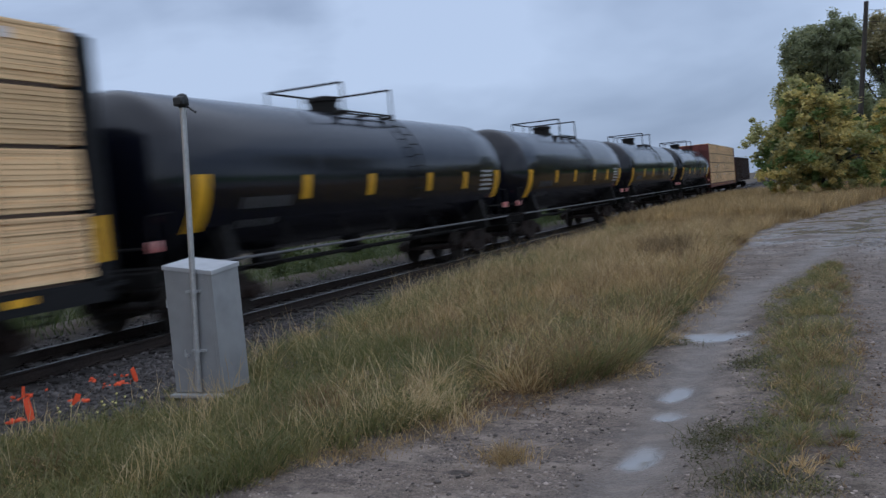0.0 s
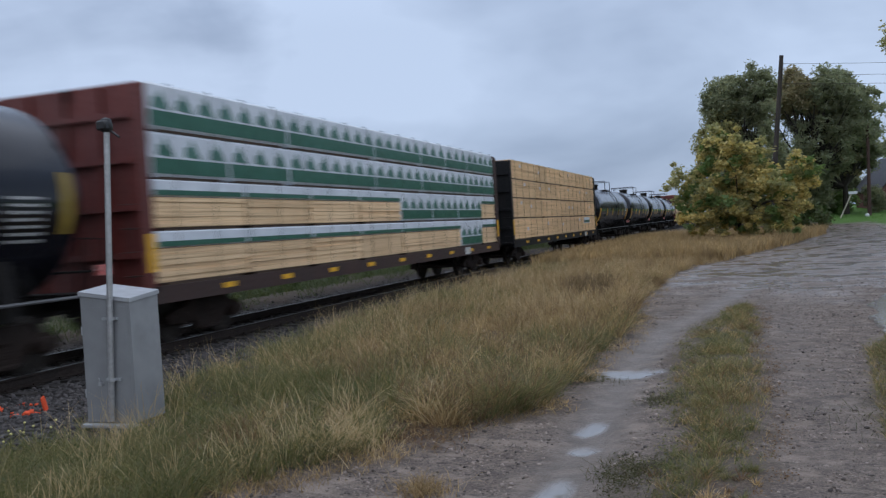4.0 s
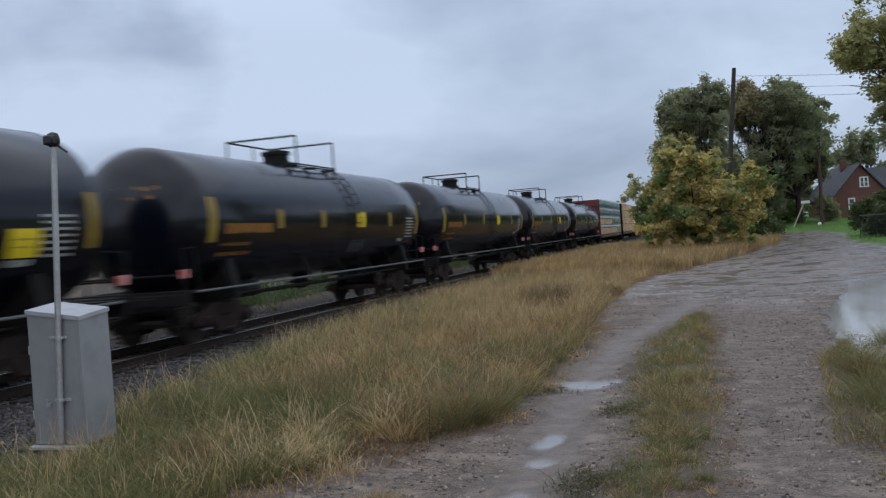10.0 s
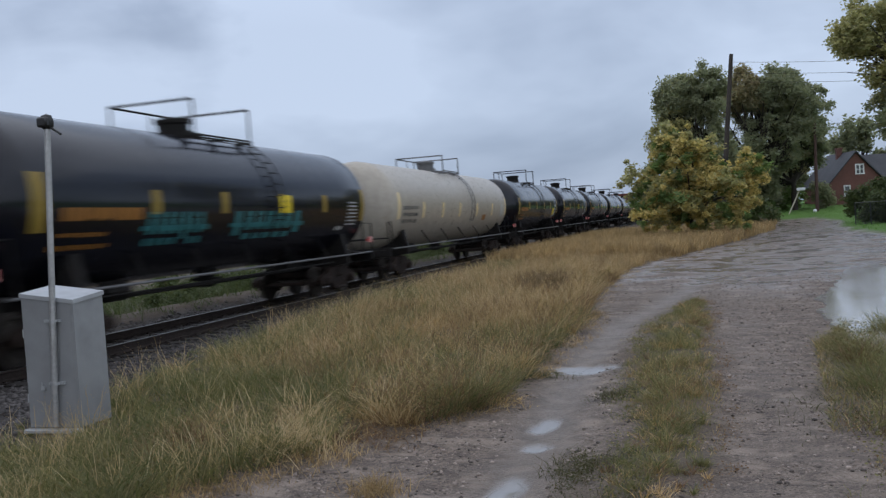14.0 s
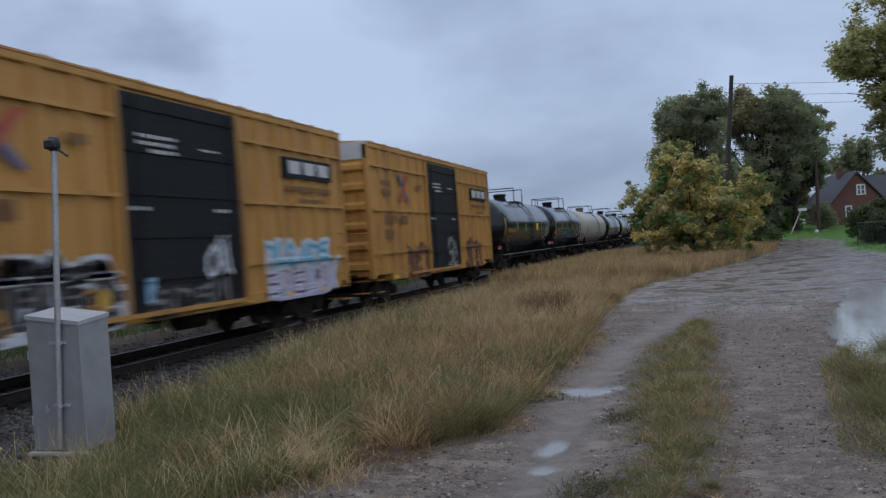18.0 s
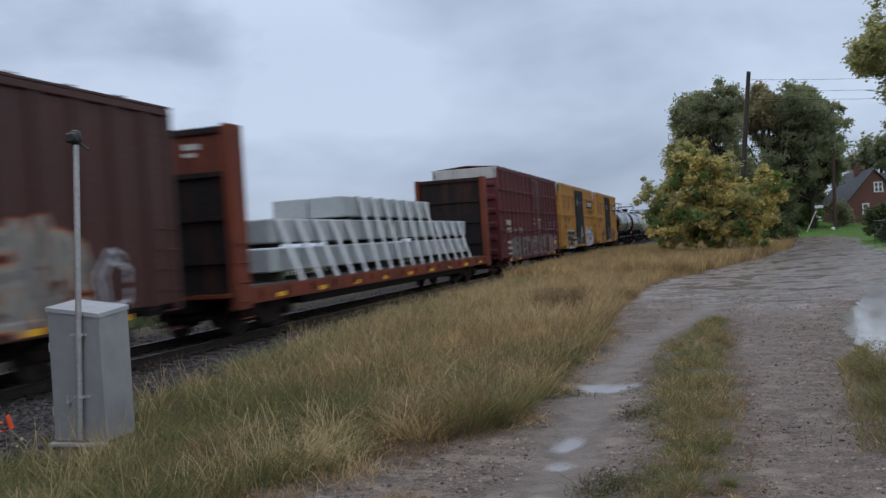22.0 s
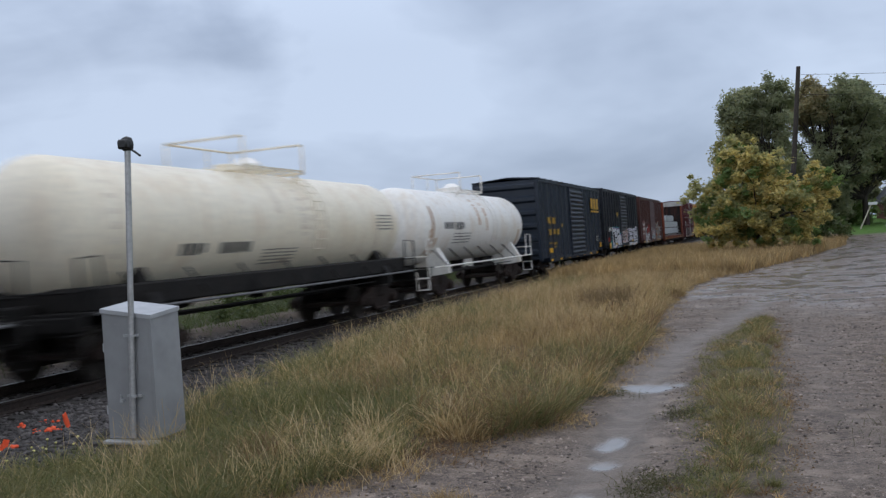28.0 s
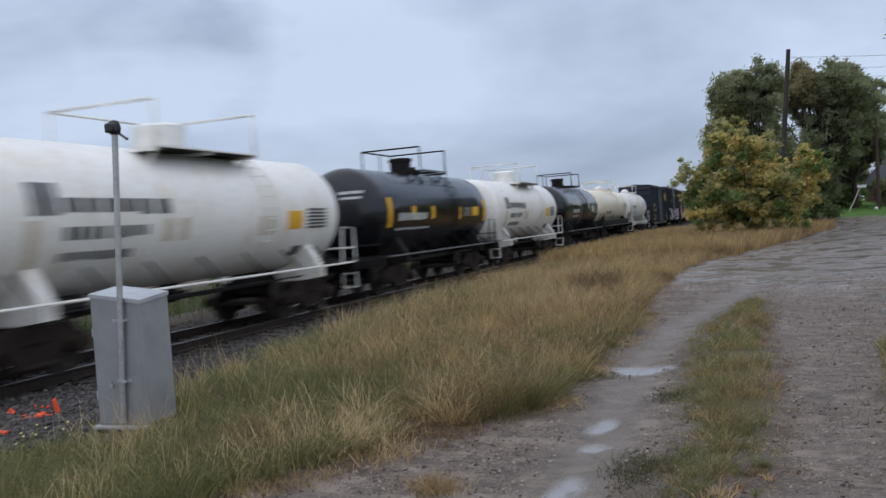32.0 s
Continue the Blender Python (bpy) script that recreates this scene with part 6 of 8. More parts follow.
    bars(car, M_white, ((-7.0, -6.4, 2.17, 2.38, 3), (-6.22, -5.75, 2.18, 2.39, 2), (-6.96, -6.35, 1.78, 2.0, 3), (-6.21, -5.6, 1.79, 2.01, 3), (-7.0, -6.4, 1.46, 1.57, 4), (-6.13, -5.6, 1.47, 1.58, 4)), 1.592, "white lettering", 41)
    g = Spray(-5.4, -1.5, 0.72, 2.5, 12)
    g.blob(-4.3, 1.0, 1.1, 0.32, "beige", 4).letters(-5.1, -2.5, 0.85, 1.9, 4, ((0.44, "beige"), (0.26, "white"), (0.10, "grey"))).blob(-2.9, 1.95, 0.36, 0.34, "red", 4).blob(-3.6, 1.75, 0.2, 0.22, "red").worn(0.38).lay(car, out, "sprayed lettering")
    g = Spray(-1.2, 1.8, 0.95, 2.2, 13)
    g.letters(-1.0, 1.6, 1.0, 1.95, 5, ((0.15, "grey"), (0.07, "white"))).stroke([(-1.0, 1.5), (0.2, 1.7), (1.4, 1.4)], 0.06, "red").stroke([(-0.8, 1.1), (0.8, 1.3)], 0.06, "teal").worn(0.35, 0.3).lay(car, out, "sprayed tag")
    g = Spray(1.9, 7.0, 0.75, 2.7, 14)
    g.letters(2.2, 5.2, 1.0, 2.3, 4, ((0.42, "orange"), (0.36, "beige"), (0.14, "grey"))).letters(5.5, 6.4, 1.0, 1.95, 1, ((0.18, "white"), (0.08, "black"))).worn(0.36).lay(car, out, "sprayed lettering")
    # black car
    kp = [y for y in np.arange(-7.2, 7.5, 0.98) if not -1.2 < y < 2.1]
    car, out = boxcar("black boxcar covered with white sprayed lettering", -283.7, 7.8, 4.56, M_box_black, M_box_black, M_box_black, M_box_black, kp, (-0.9, 1.9), "wave", 6, 0.86, None, (2.46, 2.78, 3.06, 3.38, 3.68, 3.98))
    bars(car, M_gold, ((-3.12, -2.36, 2.81, 3.16, 2),), 1.592, "gold emblem", 51)
    bars(car, M_white, ((-6.58, -5.58, 1.88, 2.14, 3), (-5.4, -4.5, 1.88, 2.14, 3)), 1.592, "white lettering", 53)
    part("reflector", Shape().box(1.586, 1.595, -6.52, -5.88, 0.9, 1.15), M_yellow, car, "yellow reflector")
    g = Spray(-6.9, -1.05, 0.76, 2.3, 17)
    g.letters(-5.1, -1.4, 0.95, 1.9, 4, ((0.68, "teal"), (0.58, "purple"), (0.46, "lavender"), (0.36, "white"), (0.06, "black"))).blob(-6.1, 1.35, 0.42, 0.13, "red", 4).blob(-3.4, 1.0, 0.2, 0.06, "yellow").blob(-4.9, 0.95, 0.4, 0.12, "pale_blue").worn(0.16).lay(car, out, "sprayed lettering")
    g = Spray(-0.8, 1.85, 0.98, 2.2, 18)
    g.letters(-0.7, 1.7, 1.05, 1.9, 4, ((0.30, "dark_brown"), (0.18, "white"), (0.06, "orange"))).worn(0.3, 0.3).lay(car, out, "sprayed tag")
    g = Spray(2.1, 7.7, 0.76, 2.4, 19)
    g.letters(2.5, 7.4, 1.15, 2.05, 7, ((0.34, "black"), (0.26, "white"), (0.06, "lavender"))).stroke([(2.2, 0.86), (3.6, 0.9), (5.2, 0.84), (6.6, 0.94)], 0.20, "white").blob(3.0, 1.5, 0.3, 0.3, "pale_blue").blob(4.6, 1.1, 0.3, 0.1, "yellow").worn(0.22).lay(car, out, "sprayed lettering")
    # dark blue car
    cp = [y for y in np.arange(-7.2, 7.5, 1.02) if not -1.2 < y < 2.5]
    car, out = boxcar("dark blue boxcar with gold lettering", -300.6, 7.7, 4.45, M_box_blue, M_box_blue, M_box_blue, M_box_blue, cp, (-1.0, 2.25), "wave", 6, 0.72)
    for y0, pts in ((4.62, ((0, 0.1), (0.12, 0), (0.5, 0), (0.62, 0.1), (0.62, 0.52), (0.5, 0.62), (0.12, 0.62), (0, 0.52))), (5.45, ((0, 0), (0.62, 0), (0.62, 0.36), (0.55, 0.62), (0, 0.62), (0.06, 0.3))), (6.32, ((0, 0), (0.62, 0), (0.54, 0.31), (0.62, 0.62), (0, 0.62), (0.08, 0.31)))):
        part("gold_shape", Shape().extrude([(y0 + a, 3.23 + b) for a, b in pts], "x", 1.586, 1.593), M_gold, car, "large gold block shape")
        part("gold_bar", Shape().box(1.586, 1.593, y0 - 0.03, y0 + 0.65, 3.04, 3.15), M_gold, car, "gold underline")
    bars(car, M_gold, ((-6.49, -5.78, 2.38, 2.69, 3), (-5.56, -4.92, 2.39, 2.69, 2), (-6.35, -5.83, 1.88, 2.15, 2), (-5.47, -4.98, 1.88, 2.15, 2), (-4.64, -4.16, 1.88, 2.15, 2), (-6.35, -5.84, 1.45, 1.52, 3), (-5.46, -4.86, 1.40, 1.52, 4), (-5.46, -4.86, 1.26, 1.34, 4), (-3.7, -3.3, 2.25, 2.4, 3)), 1.592, "gold lettering", 61)
    part("data_panel", Shape().box(1.586, 1.591, 5.81, 6.43, 1.38, 1.66), M_white, car, "white-edged data panel")
    part("data_panel_field", Shape().box(1.591, 1.594, 5.87, 6.37, 1.43, 1.61), M_box_blue, car, "dark field of the data panel")
    part("reflector", Shape().box(1.586, 1.595, 6.72, 7.28, 1.0, 1.25), M_yellow, car, "yellow reflector")
    part("reflector", Shape().box(1.586, 1.595, -6.38, -5.73, 1.05, 1.27), M_yellow, car, "yellow reflector")


M_flat_orange = surf("rusty_orange_car_steel", (0.22, 0.046, 0.018), (0.11, 0.028, 0.014), 0.65, 0, 0.9, 14, 0.2, 0.01, (0.03, 0.015, 0.011), spec=0.3)
M_flat_dark = surf("sooty_bulkhead_steel", (0.009, 0.007, 0.007), (0.016, 0.009, 0.008), 0.7, 0, 0.8, 12, 0.2, 0.01, (0.06, 0.018, 0.011), spec=0.25)
M_beam = surf("grey_plastic_wrapped_beams", (0.42, 0.45, 0.46), (0.33, 0.36, 0.37), 0.45, 0, 0.8, 5, 0.3, 0.02)
M_strap = surf("white_web_strap", (0.7, 0.72, 0.73), (0.6, 0.62, 0.63), 0.6, 0, 4, 30, 0.05, 0.001)
M_deck = surf("worn_deck_timber", (0.05, 0.042, 0.034), (0.08, 0.065, 0.05), 0.8, 0, 1, 20, 0.3, 0.01)


def flat_car():
    u, half = -245.95, 10.7
    car = thing("flat_car", "rusty orange bulkhead flat car with grey wrapped beams", "flat car", "cars of the train", at=(CX, u, 0))
    for k in (-1, 1):
        part("side_sill", Shape().extrude([(k * 1.44, 0.72), (k * 1.52, 0.72), (k * 1.52, 1.05), (k * 1.40, 1.05), (k * 1.40, 0.99), (k * 1.44, 0.99)], "y", -half, half), M_flat_orange, car)
        s = Shape()
        for y in np.linspace(-half + 1, half - 1, 16):
            s.box(min(k * 1.52, k * 1.58), max(k * 1.52, k * 1.58), y - 0.06, y + 0.06, 0.82, 1.0)
        pieces("stake_pocket", s, M_flat_orange, car)
    part("centre_sill", Shape().box(-0.35, 0.35, -half, half, 0.6, 1.0, 0.03), M_under, car)
    # one solid black block fills the space below the deck between the trucks
    part("underframe", Shape().box(-1.30, 1.30, -half + 3.5, half - 3.5, 0.50, 0.96, 0.05), M_under, car, "solid black underframe block")
    deck = part("deck", Shape().box(-1.40, 1.40, -half, half, 0.99, 1.03), M_under, car)
    s = Shape()
    plank = mesh_of("deck_plank", Shape().box(-1.38, 1.38, -0.14, 0.14, 1.03, 1.08, 0.01), M_deck)
    for y in np.arange(-half + 0.9, half - 0.8, 0.3):
        ob = new("deck_plank", plank)
        ob.parent, ob.location = deck, (0, y, 0)
    for e in (-1, 1):
        y0, y1 = sorted((e * (half - 0.1), e * (half - 0.4)))
        b = part("bulkhead", Shape().box(-1.50, 1.50, y0, y1, 1.0, 4.45, 0.02), M_flat_dark, car, "tall sooty end bulkhead")
        for x in (-1.46, 1.46):
            part("bulkhead_post", Shape().box(x - 0.09, x + 0.09, y0 - 0.14, y1 + 0.14, 0.62, 4.47, 0.02), M_flat_orange, b, "rusty orange post")
        s = Shape()
        for z in (1.6, 2.5, 3.4, 4.3):
            s.box(-1.36, 1.36, y0 - 0.10, y1 + 0.10, z, z + 0.10)
        pieces("bulkhead_beam", s, M_flat_dark, b)
        if e < 0:
            part("upper_panel", Shape().box(-1.36, 1.36, y0 - 0.02, y0 - 0.004, 3.5, 4.28), M_flat_orange, b, "orange upper panel")
            part("data_panel", Shape().box(0.4, 0.8, y0 - 0.028, y0 - 0.021, 4.0, 4.12).box(0.4, 0.7, y0 - 0.028, y0 - 0.021, 3.85, 3.93), M_white, b, "small white lettering")
        part("end_platform", Shape().box(-1.45, 1.45, *sorted((e * (half - 0.1), e * (half + 0.25))), 0.9, 0.98), M_flat_orange, car)
        s = Shape()
        for z in (0.45, 0.8, 1.2, 1.6, 2.0):
            s.bent([(1.53, e * (half - 0.05), z), (1.60, e * (half - 0.05), z), (1.60, e * (half - 0.5), z), (1.53, e * (half - 0.5), z)], 0.014, 5)
        pieces("grab_iron", s, M_flat_orange, car)
    rnd = random.Random(4)
    for z0, z1, spans in ((1.30, 1.86, ((-8.45, -0.1), (0.1, 8.5))), (1.98, 2.55, ((-8.45, -0.15), (0.05, 8.5))), (2.64, 3.22, ((-4.05, 3.9),))):
        for y0, y1 in spans:
            for x0, x1 in ((0.02, 1.10), (-1.10, -0.02)):
                p = part("beam_pack", Shape().box(x0, x1, y0 + rnd.uniform(0, 0.1), y1 - rnd.uniform(0, 0.1), z0, z1, 0.03), M_beam, car, "grey plastic-wrapped beam pack")
                pieces("dunnage", Shape().box(x0 + 0.05, x1 - 0.05, y0 + 0.6, y0 + 0.7, z0 - (0.21 if z0 < 1.4 else 0.10), z0 - 0.004).box(x0 + 0.05, x1 - 0.05, y1 - 0.7, y1 - 0.6, z0 - (0.21 if z0 < 1.4 else 0.10), z0 - 0.004), M_deck, p)
    for n, y in enumerate(np.arange(-8.0, 8.3, 1.02)):
        top = 3.22 if -3.9 < y < 3.7 else 2.55
        s = Shape()
        s.add([(1.09, y - 0.12, top + 0.012), (1.125, y - 0.12, top + 0.005), (1.45, y + 0.40, 1.06), (1.44, y + 0.64, 1.06), (1.125, y + 0.12, top + 0.005), (1.09, y + 0.12, top + 0.012)], [(0, 1, 4, 5), (1, 2, 3, 4)])
        s.add([(-1.125, y - 0.12, top + 0.01), (1.125, y - 0.12, top + 0.01), (1.125, y + 0.12, top + 0.01), (-1.125, y + 0.12, top + 0.01)], [(0, 1, 2, 3)])
        s.add([(-1.125, y - 0.09, top + 0.005), (-1.45, y + 0.26, 1.06), (-1.45, y + 0.44, 1.06), (-1.125, y + 0.09, top + 0.005)], [(0, 1, 2, 3)])
        part("tie_down_strap", s, M_strap, car, "white web strap")
    for y in np.linspace(-half + 1.7, half - 1.9, 9):
        part("reflector", Shape().box(1.522, 1.53, y, y + 0.42, 0.78, 0.88), M_yellow, car, "yellow reflector")
    running_gear(car, half + 0.30, half - 2.1)
    ROLLING.append((car, u))


def gondola():
    u, half = 112.0, 8.2
    car = thing("gondola_car", "dark brown steel gondola car", "gondola car", "cars of the train", at=(CX, u, 0))
    part("floor", Shape().box(-1.45, 1.45, -half, half, 1.0, 1.1), M_car_brown, car)
    for k in (-1, 1):
        part("side_wall", Shape().box(min(k * 1.42, k * 1.48), max(k * 1.42, k * 1.48), -half, half, 0.95, 3.5, 0.01), M_car_brown, car)
        part("end_wall", Shape().box(-1.42, 1.42, min(k * half, k * (half - 0.08)), max(k * half, k * (half - 0.08)), 1.0, 3.5, 0.01), M_car_brown, car)
        part("top_chord", Shape().box(min(k * 1.40, k * 1.55), max(k * 1.40, k * 1.55), -half, half, 3.5, 3.62, 0.02), M_car_brown, car)
        for y in np.linspace(-half + 0.3, half - 0.3, 13):
            part("side_post", Shape().box(min(k * 1.48, k * 1.56), max(k * 1.48, k * 1.56), y - 0.07, y + 0.07, 0.95, 3.5), M_car_brown, car)
    part("centre_sill", Shape().box(-0.3, 0.3, -half - 0.3, half + 0.3, 0.66, 1.0, 0.03), M_under, car)
    running_gear(car, half + 0.42, half - 2.0)
    ROLLING.append((car, u))


gondola()
tank_cars()
lumber_cars()
boxcars()
flat_car()

# ---- stones ----
def rock_base():
    bm = bmesh.new()
    bmesh.ops.create_icosphere(bm, subdivisions=1, radius=1.0)
    v = np.array([p.co[:] for p in bm.verts])
    f = np.array([[p.index for p in q.verts] for q in bm.faces])
    bm.free()
    return v, f


ROCK_V, ROCK_F = rock_base()


def stones(name, label, xy, size, material, lift=0.25, flat=0.75):
    """Many rough stones as one mesh. size: (least, most)."""
    n = len(xy)
    r = size[0] + (size[1] - size[0]) * rng.random(n) ** 3
    jig = 1 + 0.28 * rng.standard_normal((n, len(ROCK_V), 1)).clip(-1.6, 1.6)
    v = ROCK_V[None] * jig * np.stack([1 + 0.35 * rng.random(n), 1 - 0.2 * rng.random(n), flat * (0.7 + 0.5 * rng.random(n))], 1)[:, None, :]
    a = rng.random(n) * 2 * np.pi
    c, s = np.cos(a)[:, None], np.sin(a)[:, None]
    v = np.stack([v[..., 0] * c - v[..., 1] * s, v[..., 0] * s + v[..., 1] * c, v[..., 2]], -1) * r[:, None, None]
    z = ground_z(xy[:, 0], xy[:, 1]) + lift * r
    v = v + np.stack([xy[:, 0], xy[:, 1], z], 1)[:, None, :]
    f = (ROCK_F[None] + (np.arange(n) * len(ROCK_V))[:, None, None]).reshape(-1, 3)
    return tagged(new(name, cloud_mesh(name, v.reshape(-1, 3), f, material)), label, "stones", kind="stuff")


M_ballast = surf("crushed_ballast_stone", (0.046, 0.040, 0.038), (0.115, 0.102, 0.097), 0.8, 0, 3, 40, 0.3, 0.01, island=0.55)
M_gravel = surf("road_gravel", (0.155, 0.125, 0.104), (0.285, 0.235, 0.20), 0.8, 0, 3, 40, 0.2, 0.01, island=0.75)


def scatter(n, x0, x1, y0, y1, power=1.0):
    y = y0 + (y1 - y0) * rng.random(n) ** power
    return np.stack([x0 + (x1 - x0) * rng.random(n), y], 1)


p = scatter(26000, -14.4, -5.8, 4.0, 30, 1.6)
keep = masks(p[:, 0], p[:, 1])[1] > 0.35 + 0.4 * rng.random(len(p))
keep &= (np.abs(np.abs(p[:, 0] - CX) - 0.7525) > 0.09)
stones("ballast_stones", "grey crushed stone ballast along the track", p[keep], (0.020, 0.048), M_ballast)
p = scatter(9000, -14.0, -7.0, 30, 90, 1.3)
keep = (masks(p[:, 0], p[:, 1])[1] > 0.5) & (np.abs(np.abs(p[:, 0] - CX) - 0.7525) > 0.1)
stones("distant_ballast_stones", "grey crushed stone ballast along the track", p[keep], (0.025, 0.05), M_ballast)
p = scatter(60000, -4.0, 4.0, 4.0, 24, 1.7)
g = masks(p[:, 0], p[:, 1])
keep = (g[0] > 0.5) & (g[3] < 0.30 + 0.35 * rng.random(len(p))) & (wobble(p[:, 0], p[:, 1], 0.5, 4) + 0.5 * rng.standard_normal(len(p)) > -0.05)
stones("road_gravel_stones", "loose pale gravel on the lane", p[keep], (0.004, 0.020), M_gravel, 0.15)

# ---- grass ----
def grass(name, label, xy, height, width, material, lean=0.35, gz=None, droop=0.35, way=None, tilts=None):
    """Curved blades of three segments each, one mesh. height, width: (least, most)."""
    n = len(xy)
    h = height[0] + (height[1] - height[0]) * rng.random(n)
    if gz is not None:
        h = h * gz
    w = width[0] + (width[1] - width[0]) * rng.random(n)
    a, b = rng.random(n) * 2 * np.pi, rng.random(n) * 2 * np.pi
    if way is not None:
        a = way
    tilt = lean * rng.random(n) if tilts is None else lean * tilts
    dx, dy = np.cos(a), np.sin(a)
    sx, sy = np.cos(b), np.sin(b)
    z0 = ground_z(xy[:, 0], xy[:, 1]) - 0.01
    vs = []
    for t, k in ((0, 1.0), (0.4, 0.9), (0.75, 0.6), (1.0, 0.12)):
        off = h * (tilt * t + droop * rng.random(n) * t * t)
        zz = z0 + h * t * np.sqrt(np.clip(1 - (tilt * t) ** 2, 0.2, 1)) * (1 - 0.25 * droop * t * t)
        for s in (-0.5, 0.5):
            vs.append(np.stack([xy[:, 0] + dx * off + s * w * k * sx, xy[:, 1] + dy * off + s * w * k * sy, zz], 1))
    v = np.stack(vs, 1).reshape(-1, 3)
    i = np.arange(n)[:, None] * 8
    f = np.concatenate([i + np.array([[0, 1, 3, 2]]), i + np.array([[2, 3, 5, 4]]), i + np.array([[4, 5, 7, 6]])])
    return tagged(new(name, cloud_mesh(name, v, f, material)), label, "grass", kind="stuff")


def tussocks(name, label, spots, per, height, width, material, radius=0.08, lean=0.9, size=None, droop=0.8):
    """Clumps whose blades spread outwards from their roots, one mesh. size: a factor for each clump."""
    n = len(spots)
    if n == 0:
        return None
    c = np.repeat(spots, per, 0)
    big = np.repeat(np.ones(n) if size is None else size, per)
    r = np.abs(rng.normal(0, 1, n * per)).clip(0, 2.4)
    a = rng.random(n * per) * 2 * np.pi
    p = c + (radius * r * big)[:, None] * np.stack([np.cos(a), np.sin(a)], 1)
    way = a + 0.6 * rng.standard_normal(n * per)
    tilts = (0.15 + 0.35 * r + 0.2 * rng.random(n * per)).clip(0, 1.05)
    return grass(name, label, p, height, width, material, lean, gz=big * (1.06 - 0.16 * r), droop=droop, way=way, tilts=tilts)


TAN = [(0.14, 0.098, 0.052), (0.56, 0.39, 0.185), (0.40, 0.265, 0.125), (0.70, 0.53, 0.30), (0.19, 0.14, 0.07), (0.42, 0.26, 0.12)]
RUST = [(0.12, 0.070, 0.040), (0.20, 0.115, 0.062), (0.16, 0.10, 0.055), (0.26, 0.165, 0.09), (0.10, 0.075, 0.04)]
GREEN = [(0.070, 0.082, 0.030), (0.165, 0.168, 0.062), (0.24, 0.21, 0.09), (0.092, 0.112, 0.038), (0.40, 0.31, 0.165), (0.145, 0.155, 0.055)]
# the dark first tone, mixed in by patches, doubles as shade between clumps
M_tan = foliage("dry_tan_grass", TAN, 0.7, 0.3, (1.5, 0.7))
M_rust = foliage("rusty_dead_stems", RUST, 0.75, 0.25)
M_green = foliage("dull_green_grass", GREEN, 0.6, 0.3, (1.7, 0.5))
M_straw = foliage("pale_straw", [(0.54, 0.42, 0.25), (0.46, 0.34, 0.19), (0.38, 0.26, 0.13), (0.62, 0.50, 0.32)], 0.7, 0.3)
M_lawn = foliage("lawn_grass", [(0.08, 0.17, 0.03), (0.10, 0.20, 0.035), (0.12, 0.22, 0.045)], 0.6, 0.3)
M_weed = foliage("dark_weed", [(0.10, 0.07, 0.04), (0.15, 0.10, 0.055), (0.09, 0.07, 0.035)], 0.7, 0.2)
M_lowweed = foliage("dark_creeping_weed", [(0.05, 0.055, 0.022), (0.08, 0.075, 0.032), (0.06, 0.07, 0.026), (0.12, 0.085, 0.045)], 0.7, 0.25)
M_farweed = foliage("wet_green_weeds", [(0.045, 0.065, 0.022), (0.07, 0.095, 0.032), (0.06, 0.08, 0.03), (0.12, 0.125, 0.05)], 0.6, 0.3)


def on_verge(n, y0, y1, power, pad=0.0):
    y = y0 + (y1 - y0) * rng.random(n) ** power
    x1 = along(VERGE, y) + pad
    x0 = along(BED, y) + 0.25 * wobble(0 * y, y, 0.9) - 0.05
    t = rng.random(n)
    return np.stack([x0 + (x1 - x0) * t, y], 1), t


